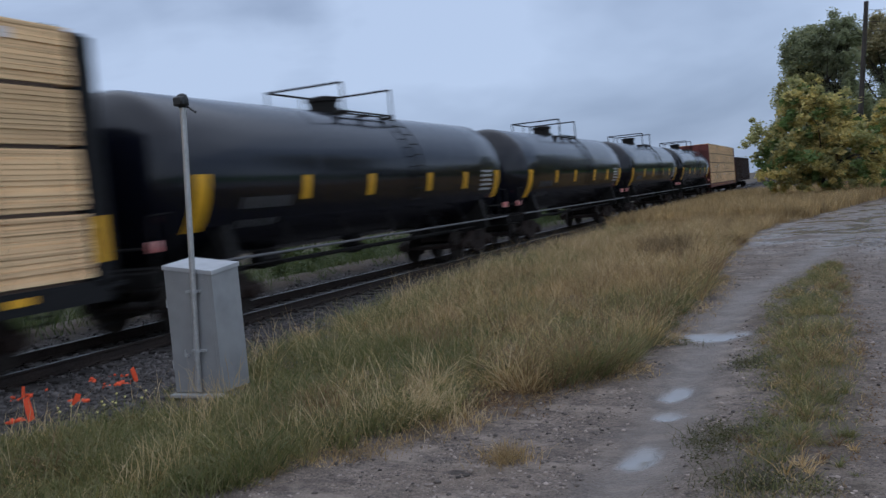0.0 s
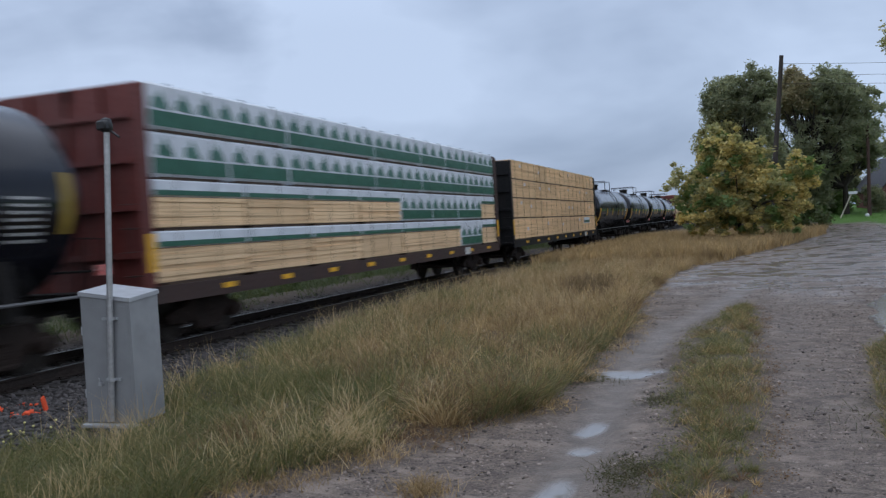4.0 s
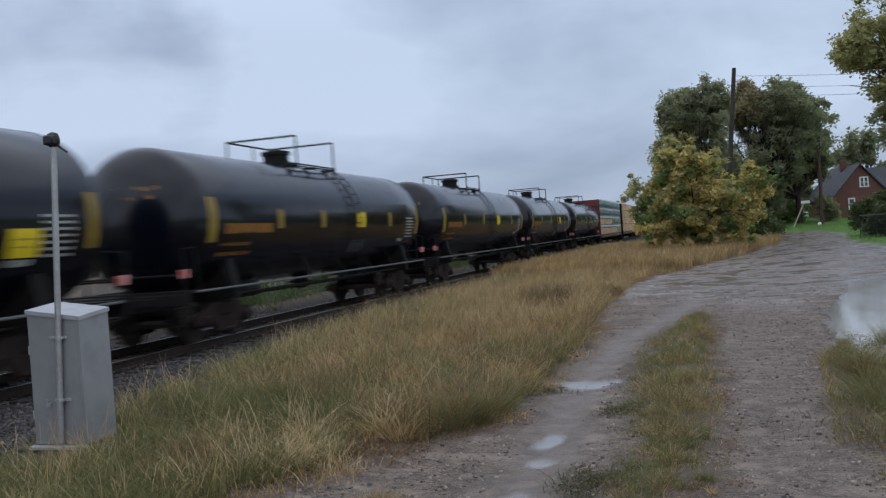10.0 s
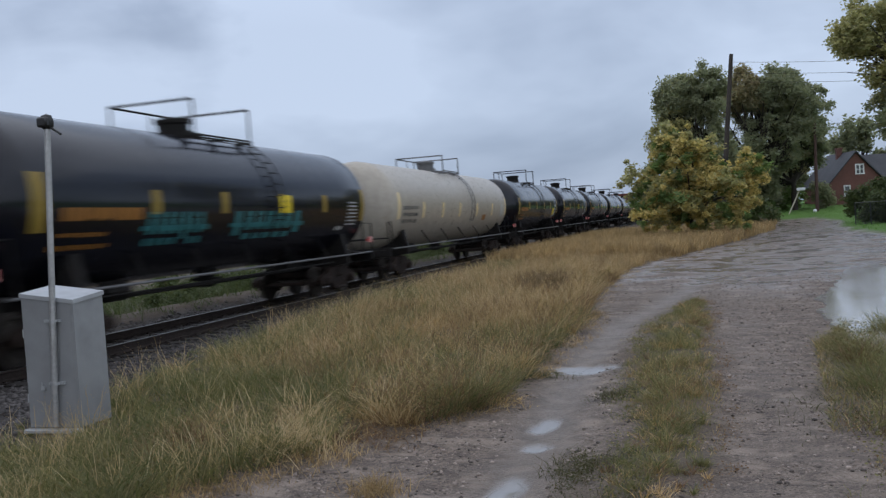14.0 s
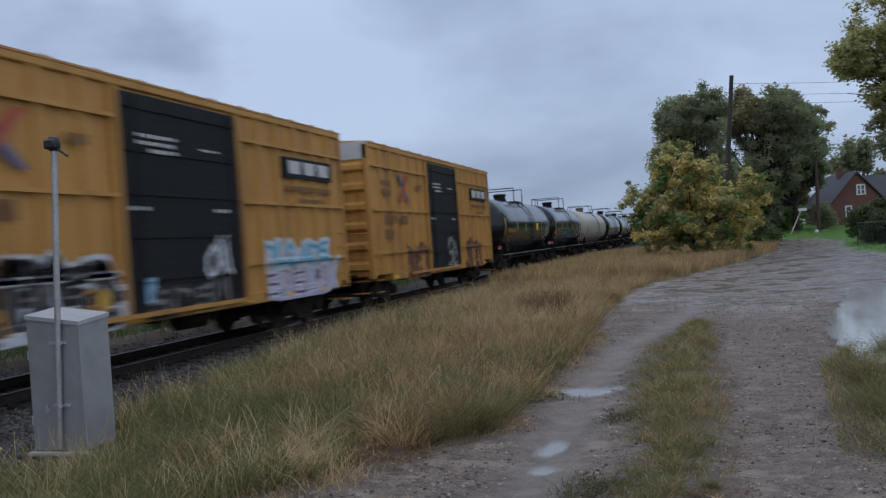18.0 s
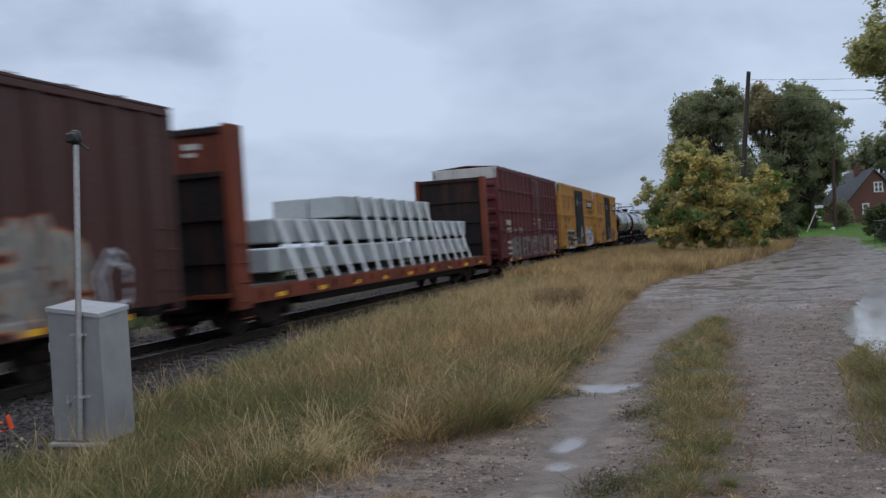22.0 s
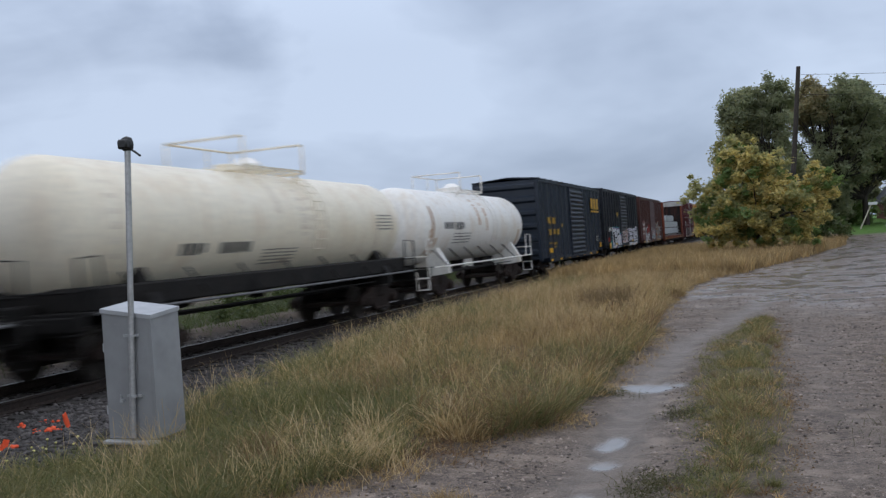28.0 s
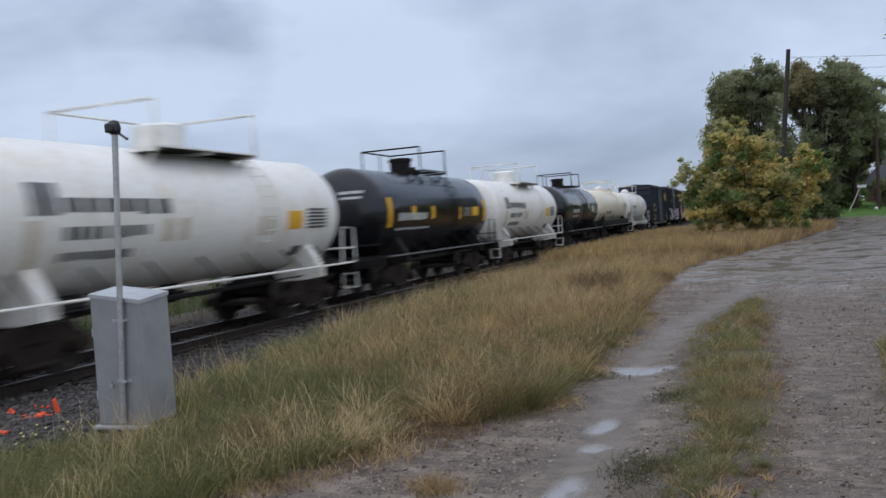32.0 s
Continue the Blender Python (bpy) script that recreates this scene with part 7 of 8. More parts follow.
def verge_grass():
    # an understorey of single blades, then clumps: taller and drier away from the cabinet, greener near it and in patches
    def kinds(x, y, noisy):
        patch = wobble(x, y, 1.1, 2) + 0.5 * wobble(x, y, 0.4, 6)
        green = 1.2 * patch + np.interp(y, (5, 8, 11, 16, 24), (0.8, 0.5, 0.05, -0.5, -0.85)) - 0.22 * (x + 4.2) + noisy * rng.standard_normal(len(x)) > 0.0
        rust = wobble(x, y, 0.6, 14) + np.interp(y, (6, 9), (0.15, 0.0)) + 0.45 * rng.standard_normal(len(x)) > 0.55
        return green, rust

    def bare(x, y):
        gap = np.exp(-(((x + 2.80) / 0.34) ** 2) - ((y - 7.05) / 0.30) ** 2) + np.exp(-(((x + 2.95) / 0.5) ** 2) - ((y - 10.6) / 0.45) ** 2)
        return (wobble(x, y, 1.1, 2) + 0.7 * wobble(x, y, 0.7, 9) < -0.75) | (gap > 0.45)

    p, t = on_verge(76000, 3.2, 34, 1.5, 0.06)
    green, rust = kinds(p[:, 0], p[:, 1], 0.8)
    m = masks(p[:, 0], p[:, 1])
    hid = (np.abs(p[:, 0] + 5.75) < 0.75) & (p[:, 1] > 5.9) & (p[:, 1] < 7.3)
    ok = ~bare(p[:, 0], p[:, 1]) & (m[0] < 0.75) & (m[1] < 0.8) & (~hid | (rng.random(len(p)) < 0.12))
    edge = 0.35 + 0.65 * np.clip((1 - t) * 6, 0, 1) * np.clip(t * 5 + 0.2, 0, 1)
    size = 0.72 * edge * np.interp(p[:, 1], (4, 8, 13, 20, 34), (0.50, 0.66, 0.95, 1.15, 1.1)) * np.clip(0.8 + 0.4 * wobble(p[:, 0], p[:, 1], 0.8, 1), 0.3, 1.4)
    a = ok & ~green & rust
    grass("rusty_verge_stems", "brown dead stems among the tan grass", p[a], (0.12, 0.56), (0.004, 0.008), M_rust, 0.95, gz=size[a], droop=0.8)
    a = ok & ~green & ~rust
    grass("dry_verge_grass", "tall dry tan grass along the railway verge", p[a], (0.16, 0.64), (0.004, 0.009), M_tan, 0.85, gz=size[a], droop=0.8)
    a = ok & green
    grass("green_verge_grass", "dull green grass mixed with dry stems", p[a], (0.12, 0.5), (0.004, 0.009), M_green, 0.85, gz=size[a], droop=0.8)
    # clumps
    c, t = on_verge(3300, 4.4, 32, 1.45)
    x, y = c[:, 0], c[:, 1]
    keep = ~bare(x, y) & (masks(x, y)[1] < 0.6) & ~((np.abs(x + 5.75) < 0.7) & (y > 6.0) & (y < 7.3)) & (t > 0.05)
    c, t, x, y = c[keep], t[keep], x[keep], y[keep]
    green, rust = kinds(x, y, 0.35)
    pale = (wobble(x, y, 0.9, 11) + 0.4 * rng.standard_normal(len(x)) > 0.55) & ~green
    size = (0.55 + 0.65 * rng.random(len(x))) * np.interp(y, (4, 7, 10, 15, 32), (0.55, 0.72, 0.95, 1.15, 1.2)) * np.clip(t * 6 + 0.3, 0.4, 1)
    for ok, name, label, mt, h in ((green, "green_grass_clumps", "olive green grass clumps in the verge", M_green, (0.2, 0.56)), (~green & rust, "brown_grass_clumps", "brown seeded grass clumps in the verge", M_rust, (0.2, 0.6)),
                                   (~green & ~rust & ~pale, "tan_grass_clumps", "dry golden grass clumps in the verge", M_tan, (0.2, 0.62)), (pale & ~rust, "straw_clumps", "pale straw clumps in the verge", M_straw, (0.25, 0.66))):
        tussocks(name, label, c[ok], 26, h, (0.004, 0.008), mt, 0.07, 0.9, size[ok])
    # the thick ragged edge along the lane
    y = np.concatenate([7.45 + 2.5 * rng.random(150), 10 + 14 * rng.random(120) ** 1.2])
    x = along(VERGE, y) - 0.02 - np.where(y < 10, 0.75, 0.5) * rng.random(len(y)) ** 1.3
    e = np.stack([x, y], 1)
    e = e[(y < 10) | (wobble(x, y, 0.8, 5) > -0.35)]
    pick = rng.random(len(e))
    for lo, hi, name, mt in ((0, 0.45, "edge_green_clumps", M_green), (0.45, 0.75, "edge_brown_clumps", M_rust), (0.75, 1, "edge_tan_clumps", M_tan)):
        ok = (pick >= lo) & (pick < hi)
        tussocks(name, "dense grass clumps along the lane edge", e[ok], 46, (0.16, 0.5), (0.004, 0.008), mt, 0.09, 0.95, 0.7 + 0.5 * rng.random(ok.sum()))
    # thin seed stems stand above the rest
    p, t = on_verge(11000, 4.2, 26, 1.4)
    ok = (masks(p[:, 0], p[:, 1])[0] < 0.4) & (wobble(p[:, 0], p[:, 1], 0.5, 11) > np.interp(p[:, 1], (6, 9, 13), (0.2, 0.15, 0.0))) & ~bare(p[:, 0], p[:, 1])
    grass("straw_stems", "thin pale seed stems above the grass", p[ok], (0.3, 0.74), (0.003, 0.006), M_straw, 0.8, gz=np.interp(p[ok, 1], (4, 8, 14), (0.6, 0.85, 1.0)))
    p, t = on_verge(46000, 34, 72, 1.2)
    grass("distant_verge_grass", "dry tan grass along the railway verge", p, (0.35, 0.75), (0.012, 0.026), M_tan, 0.45)
    p = scatter(14000, -7.0, -3.6, 3.0, 7.0)
    ok = (masks(p[:, 0], p[:, 1])[1] < 0.6) & ((np.abs(p[:, 0] + 5.75) > 0.7) | (p[:, 1] < 6.0))
    grass("corner_grass", "short green grass beside the ballast", p[ok], (0.08, 0.34), (0.004, 0.009), M_green, 0.9, droop=0.8)
    # a few weeds root in the ballast shoulder
    y = 6.5 + 20 * rng.random(130)
    c = np.stack([along(BED, y) - 0.1 - 0.9 * rng.random(130) ** 2, y], 1)
    c = c[np.abs(c[:, 0] - CX) > 1.7]
    tussocks("ballast_weeds", "small weeds rooted in the ballast", c, 18, (0.06, 0.24), (0.004, 0.008), M_green, 0.05, 1.0)


verge_grass()


def outer_grass():
    # the verge goes on behind the lane's bend and along the other edge
    y = -28 + 31.2 * rng.random(16000)
    x = along(BED, y) + (along(VERGE, y) - along(BED, y)) * rng.random(16000)
    p = np.stack([x, y], 1)
    ok = wobble(x, y, 0.7, 2) > -0.3
    grass("outer_verge_grass", "dry and green grass along the railway verge", p[ok], (0.12, 0.5), (0.006, 0.014), M_green, 0.9, droop=0.8)


outer_grass()


def strip_grass():
    n = 13000
    y = 4.2 + 13.4 * rng.random(n) ** 1.25
    t = rng.random(n)
    x = along(MID_L, y) + (along(MID_R, y) - along(MID_L, y)) * t
    p = np.stack([x, y], 1)
    thick = wobble(x, y, 0.55, 3) + 0.4 * wobble(x, y, 0.2, 1)
    ok = thick > np.where(y < 6.4, 0.2, -0.35) + 0.5 * rng.random(n) * (np.abs(t - 0.5) > 0.3)
    size = 0.6 * (0.25 + 0.65 * np.sin(np.pi * np.clip(t, 0.02, 0.98)) ** 0.8) * np.interp(y, (4, 6, 8, 14, 17.6), (0.4, 0.6, 1, 1, 0.55)) * (0.75 + 0.35 * thick)
    dry = (rng.random(n) < 0.25 + 0.25 * (wobble(x, y, 0.4, 7) > 0.3) + 0.25 * (t > 0.8))
    grass("lane_strip_grass", "green grass strip between the wheel ruts", p[ok & ~dry], (0.12, 0.44), (0.003, 0.008), M_green, 0.9, gz=size[ok & ~dry], droop=0.7)
    grass("lane_strip_dry_grass", "dry blades in the strip between the wheel ruts", p[ok & dry], (0.10, 0.40), (0.003, 0.007), M_tan, 0.9, gz=size[ok & dry], droop=0.7)
    # clumps heap up along the middle of the strip, with brown stalks at its flanks
    n = 430
    y = 5.4 + 12.0 * rng.random(n) ** 1.1
    t = 0.5 + 0.24 * rng.standard_normal(n)
    x = along(MID_L, y) + (along(MID_R, y) - along(MID_L, y)) * t
    c = np.stack([x, y], 1)
    keep = (t > 0) & (t < 1) & (wobble(x, y, 0.6, 3) > -0.3) & (np.abs(y - 10.9) > 0.35 * rng.random(n))
    c, t = c[keep], t[keep]
    size = (0.5 + 0.55 * rng.random(len(c))) * (1.05 - 1.3 * np.abs(t - 0.45)) * np.interp(c[:, 1], (5, 6.5, 8, 9.8, 10.9, 11.8, 15, 17.6), (0.5, 0.75, 1, 1, 0.6, 0.95, 0.85, 0.7)) * (0.9 + 0.35 * wobble(c[:, 0], c[:, 1], 0.5, 8))
    pick = rng.random(len(c)) + 0.35 * np.abs(t - 0.45)
    for lo, hi, name, mt in ((-1, 0.72, "strip_green_clumps", M_green), (0.72, 0.92, "strip_tan_clumps", M_tan), (0.92, 3, "strip_brown_clumps", M_rust)):
        ok = (pick >= lo) & (pick < hi)
        tussocks(name, "grass clumps in the strip between the wheel ruts", c[ok], 34, (0.14, 0.44), (0.003, 0.007), mt, 0.075, 1.0, size[ok])
    n = 13000
    y = 4.5 + 8.8 * rng.random(n)
    x0 = along(RIGHT_L, y)
    x = x0 + (np.where(y < 10.2, 4.0, 2.05) - x0) * rng.random(n) ** 1.4
    p = np.stack([x, y], 1)
    thick = wobble(x, y, 0.6, 4) + 0.3 * wobble(x, y, 0.2, 2)
    ok = thick > np.interp(y, (5, 6.6, 7.6, 12, 13), (0.4, 0.1, -0.6, -0.7, 0.0)) + 0.4 * rng.random(n)
    dry = rng.random(n) < 0.35
    size = 0.6 * np.interp(y, (5, 7, 8.5, 11, 13), (0.45, 0.7, 1.0, 1.0, 0.6)) * (0.8 + 0.35 * thick)
    grass("lane_side_grass", "green grass at the edge of the concrete apron", p[ok & ~dry], (0.10, 0.42), (0.003, 0.007), M_green, 0.9, droop=0.8, gz=size[ok & ~dry])
    grass("lane_side_dry_grass", "dry blades at the edge of the concrete apron", p[ok & dry], (0.1, 0.4), (0.003, 0.007), M_tan, 0.9, droop=0.8, gz=size[ok & dry])
    # taller dark weeds there, with brown seed stalks
    n = 260
    y = 6.8 + 6.0 * rng.random(n)
    x = along(RIGHT_L, y) + 0.28 + np.where(y < 10.2, 2.0, 0.45) * rng.random(n) ** 1.2
    c = np.stack([x, y], 1)
    c = c[wobble(x, y, 0.7, 4) > -0.4]
    pick, size = rng.random(len(c)), 0.55 + 0.6 * rng.random(len(c))
    for lo, hi, name, mt in ((0, 0.74, "side_green_clumps", M_green), (0.74, 0.85, "side_brown_clumps", M_rust), (0.85, 1, "side_dark_stalks", M_weed)):
        ok = (pick >= lo) & (pick < hi)
        tussocks(name, "tall weedy clumps at the edge of the concrete apron", c[ok], 40, (0.14, 0.5), (0.003, 0.007), mt, 0.09, 1.0, size[ok])
    # scattered small blades at the ragged edge of the verge
    y = 5 + 22 * rng.random(5500) ** 1.3
    x = along(VERGE, y) + 0.45 * rng.random(5500) ** 2
    p = np.stack([x, y], 1)
    ok = wobble(x, y, 0.4, 5) > 0.1
    grass("lane_edge_grass", "short dry blades along the lane edge", p[ok], (0.03, 0.11), (0.003, 0.006), M_tan, 1.2)
    p = np.array([-2.18, 5.52]) + 0.09 * rng.standard_normal((420, 2))
    grass("grass_tuft", "small dry tuft on the bare gravel", p, (0.06, 0.2), (0.003, 0.006), M_tan, 1.1, droop=0.8)
    p = np.array([-3.06, 6.32]) + np.array([0.20, 0.20]) * rng.standard_normal((900, 2))
    p = p[wobble(p[:, 0], p[:, 1], 0.15, 3) > -0.15]
    grass("straw_clump", "pale straw clump at the verge edge", p, (0.10, 0.40), (0.003, 0.006), M_straw, 1.1, droop=0.8)
    p = np.array([-3.3, 18.8]) + np.array([0.30, 0.5]) * rng.standard_normal((900, 2))
    grass("dead_weed", "dark dead weed stalks in the verge", p, (0.3, 0.75), (0.005, 0.010), M_weed, 0.6)
    # low dark creeping weeds at the feet of the grass
    spots = ((-1.98, 9.85, 0.28, 0.20), (-0.86, 6.2, 0.14, 0.24), (-0.60, 5.25, 0.18, 0.16), (-0.85, 8.6, 0.10, 0.18), (-2.3, 12.6, 0.2, 0.4), (1.1, 8.0, 0.25, 0.5), (-2.1, 15.5, 0.2, 0.6))
    p = np.concatenate([np.array([cx, cy]) + np.array([sx, sy]) * rng.standard_normal((420, 2)) for cx, cy, sx, sy in spots])
    grass("creeping_weeds", "low dark green weeds at the lane edges", p, (0.04, 0.13), (0.003, 0.006), M_lowweed, 1.3, droop=0.9)
    # flattened straw at the foot of the verge
    y = 4.6 + 12 * rng.random(9000) ** 1.2
    x = along(VERGE, y) - 1.3 * rng.random(9000) ** 1.5 + 0.25
    p = np.stack([x, y], 1)
    ok = wobble(x, y, 0.5, 15) > -0.1
    grass("straw_litter", "flattened brown straw at the foot of the verge", p[ok], (0.08, 0.3), (0.004, 0.008), M_tan, 2.4, gz=0 * x[ok] + 0.45)
    p = np.array([-2.8, 7.05]) + np.array([0.26, 0.26]) * rng.standard_normal((700, 2))
    grass("dead_litter", "matted rusty dead grass on a bare patch", p, (0.08, 0.28), (0.004, 0.008), M_rust, 2.6, gz=0 * p[:, 0] + 0.4)
    # far side of the track
    p = scatter(34000, -23, -13.2, 6, 70, 1.3)
    ok = wobble(p[:, 0], p[:, 1], 1.2, 3) > -0.25
    grass("far_side_weeds", "wet green weeds beyond the track", p[ok], (0.2, 0.7), (0.008, 0.02), M_farweed, 0.9, droop=0.8)
    p = np.stack([4 + 24 * rng.random(16000), 44 + 66 * rng.random(16000)], 1)
    ok = masks(p[:, 0], p[:, 1])[2] > 0.5
    grass("lawn_blades", "mown green lawn before the house", p[ok], (0.05, 0.12), (0.02, 0.04), M_lawn, 0.6)


strip_grass()

# ---- cabinet, mast and paint markers ----
def cabinet():
    # the faces stand square to the track, and the lid falls towards the near corner
    x1, y0, w, d = -5.48, 6.81, 0.56, 0.42
    x0, yb = x1 - w, y0 + d
    z0 = 0.12
    cab = thing("equipment_cabinet", "grey galvanised trackside equipment cabinet", "cabinet", at=(0, 0, 0))
    tops = [(x1, y0, 1.295), (x0, y0, 1.375), (x0, yb, 1.42), (x1, yb, 1.34)]
    foot = [(x, y, z0 + 0.03) for x, y, _ in tops]
    box_faces = [(0, 1, 2, 3), (7, 6, 5, 4), (0, 4, 5, 1), (1, 5, 6, 2), (2, 6, 7, 3), (3, 7, 4, 0)]
    part("body", Shape().add(tops + foot, box_faces), M_galv, cab)
    over = [(x + (0.012 if x == x1 else -0.012), y + (0.012 if y == yb else -0.012), z + 0.004) for x, y, z in tops]
    part("lid", Shape().add([(x, y, z + 0.016) for x, y, z in over] + [(x, y, z - 0.022) for x, y, z in over], box_faces), M_lid, cab, "sloping sheet lid with a folded edge")
    part("base_flange", Shape().box(x0 - 0.035, x1 + 0.004, y0 - 0.065, y0 + 0.02, z0 - 0.015, z0 + 0.02, 0.006), M_galv_edge, cab, "pale base flange")
    part("foundation", Shape().box(x0 + 0.04, x1 - 0.06, y0 - 0.02, yb - 0.04, -0.25, z0 - 0.02), M_foundation, cab, "concrete foundation")
    part("door_seam", Shape().box(x0 + 0.03, x1 - 0.03, y0 - 0.004, y0 - 0.001, z0 + 0.06, 1.24), M_galv, cab)
    for z in (0.42, 1.02):
        part("hinge", Shape().tube((x0 - 0.012, y0 + 0.02, z - 0.04), (x0 - 0.012, y0 + 0.02, z + 0.04), 0.014), M_galv_edge, cab)
    part("latch", Shape().box(x0 + 0.17, x0 + 0.21, y0 - 0.03, y0, 0.50, 0.53).tube((x0 + 0.18, y0 - 0.025, 0.53), (x0 + 0.18, y0 - 0.025, 0.57), 0.008), M_galv_edge, cab, "bright latch")
    mx, my = x1 - 0.25, y0 - 0.045
    part("mast", Shape().tube((mx, my, z0 + 0.05), (mx + 0.165, my, 2.86), 0.028, 14), M_pipe, cab, "tall galvanised pipe mast", True)
    for z in (0.56, 1.13):
        b = part("pipe_clamp", Shape().lathe([(z - 0.012, 0.036), (z + 0.012, 0.036)], 14, "z", (mx + 0.03 + 0.06 * (z - 0.5), my, 0)).box(mx - 0.055, mx + 0.115, my + 0.02, my + 0.045, z - 0.012, z + 0.012), M_galv_edge, cab, "pipe clamp")
    head = part("sensor_head", Shape().lathe([(2.88, 0.035), (2.90, 0.055), (2.95, 0.06), (3.0, 0.045), (3.015, 0.01)], 16, "z", (mx + 0.165, my, -0.02)).box(mx + 0.105, mx + 0.215, my - 0.075, my + 0.01, 2.875, 2.965, 0.015), M_black, cab, "black camera head", True)
    part("antenna_stub", Shape().tube((mx + 0.18, my, 2.89), (mx + 0.32, my - 0.02, 2.80), 0.011), M_black, head)


M_lid = surf("pale_sheet_lid", (0.40, 0.41, 0.425), (0.45, 0.46, 0.475), 0.4, 0.25, 2, 3, 0.0, 0.001)
M_foundation = surf("grey_concrete", (0.25, 0.245, 0.24), (0.19, 0.185, 0.18), 0.85, 0, 2, 30, 0.4, 0.01)
cabinet()


def markers():
    # (x, y, height) of painted stakes lying about on the ballast
    for n, (x, y, h, tip) in enumerate(((-7.46, 5.72, 0.30, 8), (-7.44, 6.30, 0.27, -6), (-7.66, 7.05, 0.14, 30), (-7.96, 8.32, 0.19, -12), (-9.35, 7.85, 0.16, 25))):
        z = float(ground_z(x, y))
        s = Shape()
        s.extrude([(-0.03, -0.08), (0.028, -0.08), (0.036, h * 0.45), (0.028, h), (-0.03, h * 0.94), (-0.034, h * 0.4)], "y", -0.008, 0.008)
        ob = part("marker_stake", s, M_flag)
        ob.matrix_world = pose(x, y, z, -6, tip, 35 + 20 * n)
        tagged(ob, "fluorescent orange marker stake in the ballast", "marker stake", "orange markers")
    q = np.concatenate([np.array(c) + np.array([s, 0.7 * s]) * rng.standard_normal((k, 2)) for c, s, k in (((-7.6, 5.75), 0.10, 14), ((-7.7, 6.4), 0.10, 14), ((-7.75, 7.2), 0.10, 12), ((-8.15, 8.25), 0.16, 20), ((-8.9, 8.75), 0.15, 16), ((-9.4, 7.9), 0.16, 14))])
    stones("painted_stones", "ballast stones sprayed fluorescent orange", q, (0.02, 0.042), M_flag, 0.6)


markers()


def flowers():
    ob = thing("wild_flowers", "small yellow wild flowers by the ballast", "flowers")
    s, q = Shape(), Shape()
    for n in range(14):
        x, y = -6.55 + 0.30 * math.sin(5 * n), 6.35 + 0.28 * math.cos(3.1 * n)
        z, h = float(ground_z(x, y)), 0.12 + 0.05 * math.sin(2 * n)
        s.tube((x, y, z - 0.01), (x + 0.02, y, z + h), 0.003, 4)
        q.lathe([(-0.011, 0.003), (-0.005, 0.012), (0.004, 0.013), (0.010, 0.004)], 7, "z", (x + 0.02, y, z + h))
    part("stem", s, M_green, ob)
    part("blossom", q, M_blossom, ob, "yellow petals")


M_blossom = surf("yellow_petal", (0.75, 0.68, 0.25), (0.68, 0.6, 0.2), 0.6, 0, 8, 40, 0.0)
flowers()

# ---- trees, bush ----
def leaf_cloud(name, centres, radii, per, size, material, rnd, parent, flat=0.8, label=""):
    """Leaves scattered over clumps."""
    cs, rs = np.asarray(centres, float), np.asarray(radii, float)
    n = per * len(cs)
    c = np.repeat(cs, per, 0)
    d = rnd.standard_normal((n, 3))
    d /= np.linalg.norm(d, axis=1)[:, None]
    r = np.repeat(rs, per)[:, None] * np.minimum(np.abs(rnd.normal(0.55, 0.38, (n, 1))), 0.8 + 0.5 * rnd.random((n, 1)))
    ob = leaf_quads(name, c + d * r * np.array([1, 1, flat]), size, material, rnd)
    ob.parent = parent
    if label:
        ob["label"] = label
    return ob


def leaf_quads(name, pos, size, material, rnd):
    """One folded quad a leaf, at the given places."""
    n = len(pos)
    u = rnd.standard_normal((n, 3))
    u[:, 2] *= 0.5
    u /= np.linalg.norm(u, axis=1)[:, None]
    w = rnd.standard_normal((n, 3))
    w -= (w * u).sum(1)[:, None] * u
    w /= np.linalg.norm(w, axis=1)[:, None]
    s = size * (0.6 + 0.8 * rnd.random((n, 1)))
    nrm = np.cross(u, w)
    v = np.stack([pos - u * s, pos + w * s * 0.5 + nrm * s * 0.12, pos + u * s, pos - w * s * 0.5 + nrm * s * 0.12], 1).reshape(-1, 3)
    i = np.arange(n)[:, None] * 4
    return new(name, cloud_mesh(name, v, i + np.array([[0, 1, 2, 3]]), material))


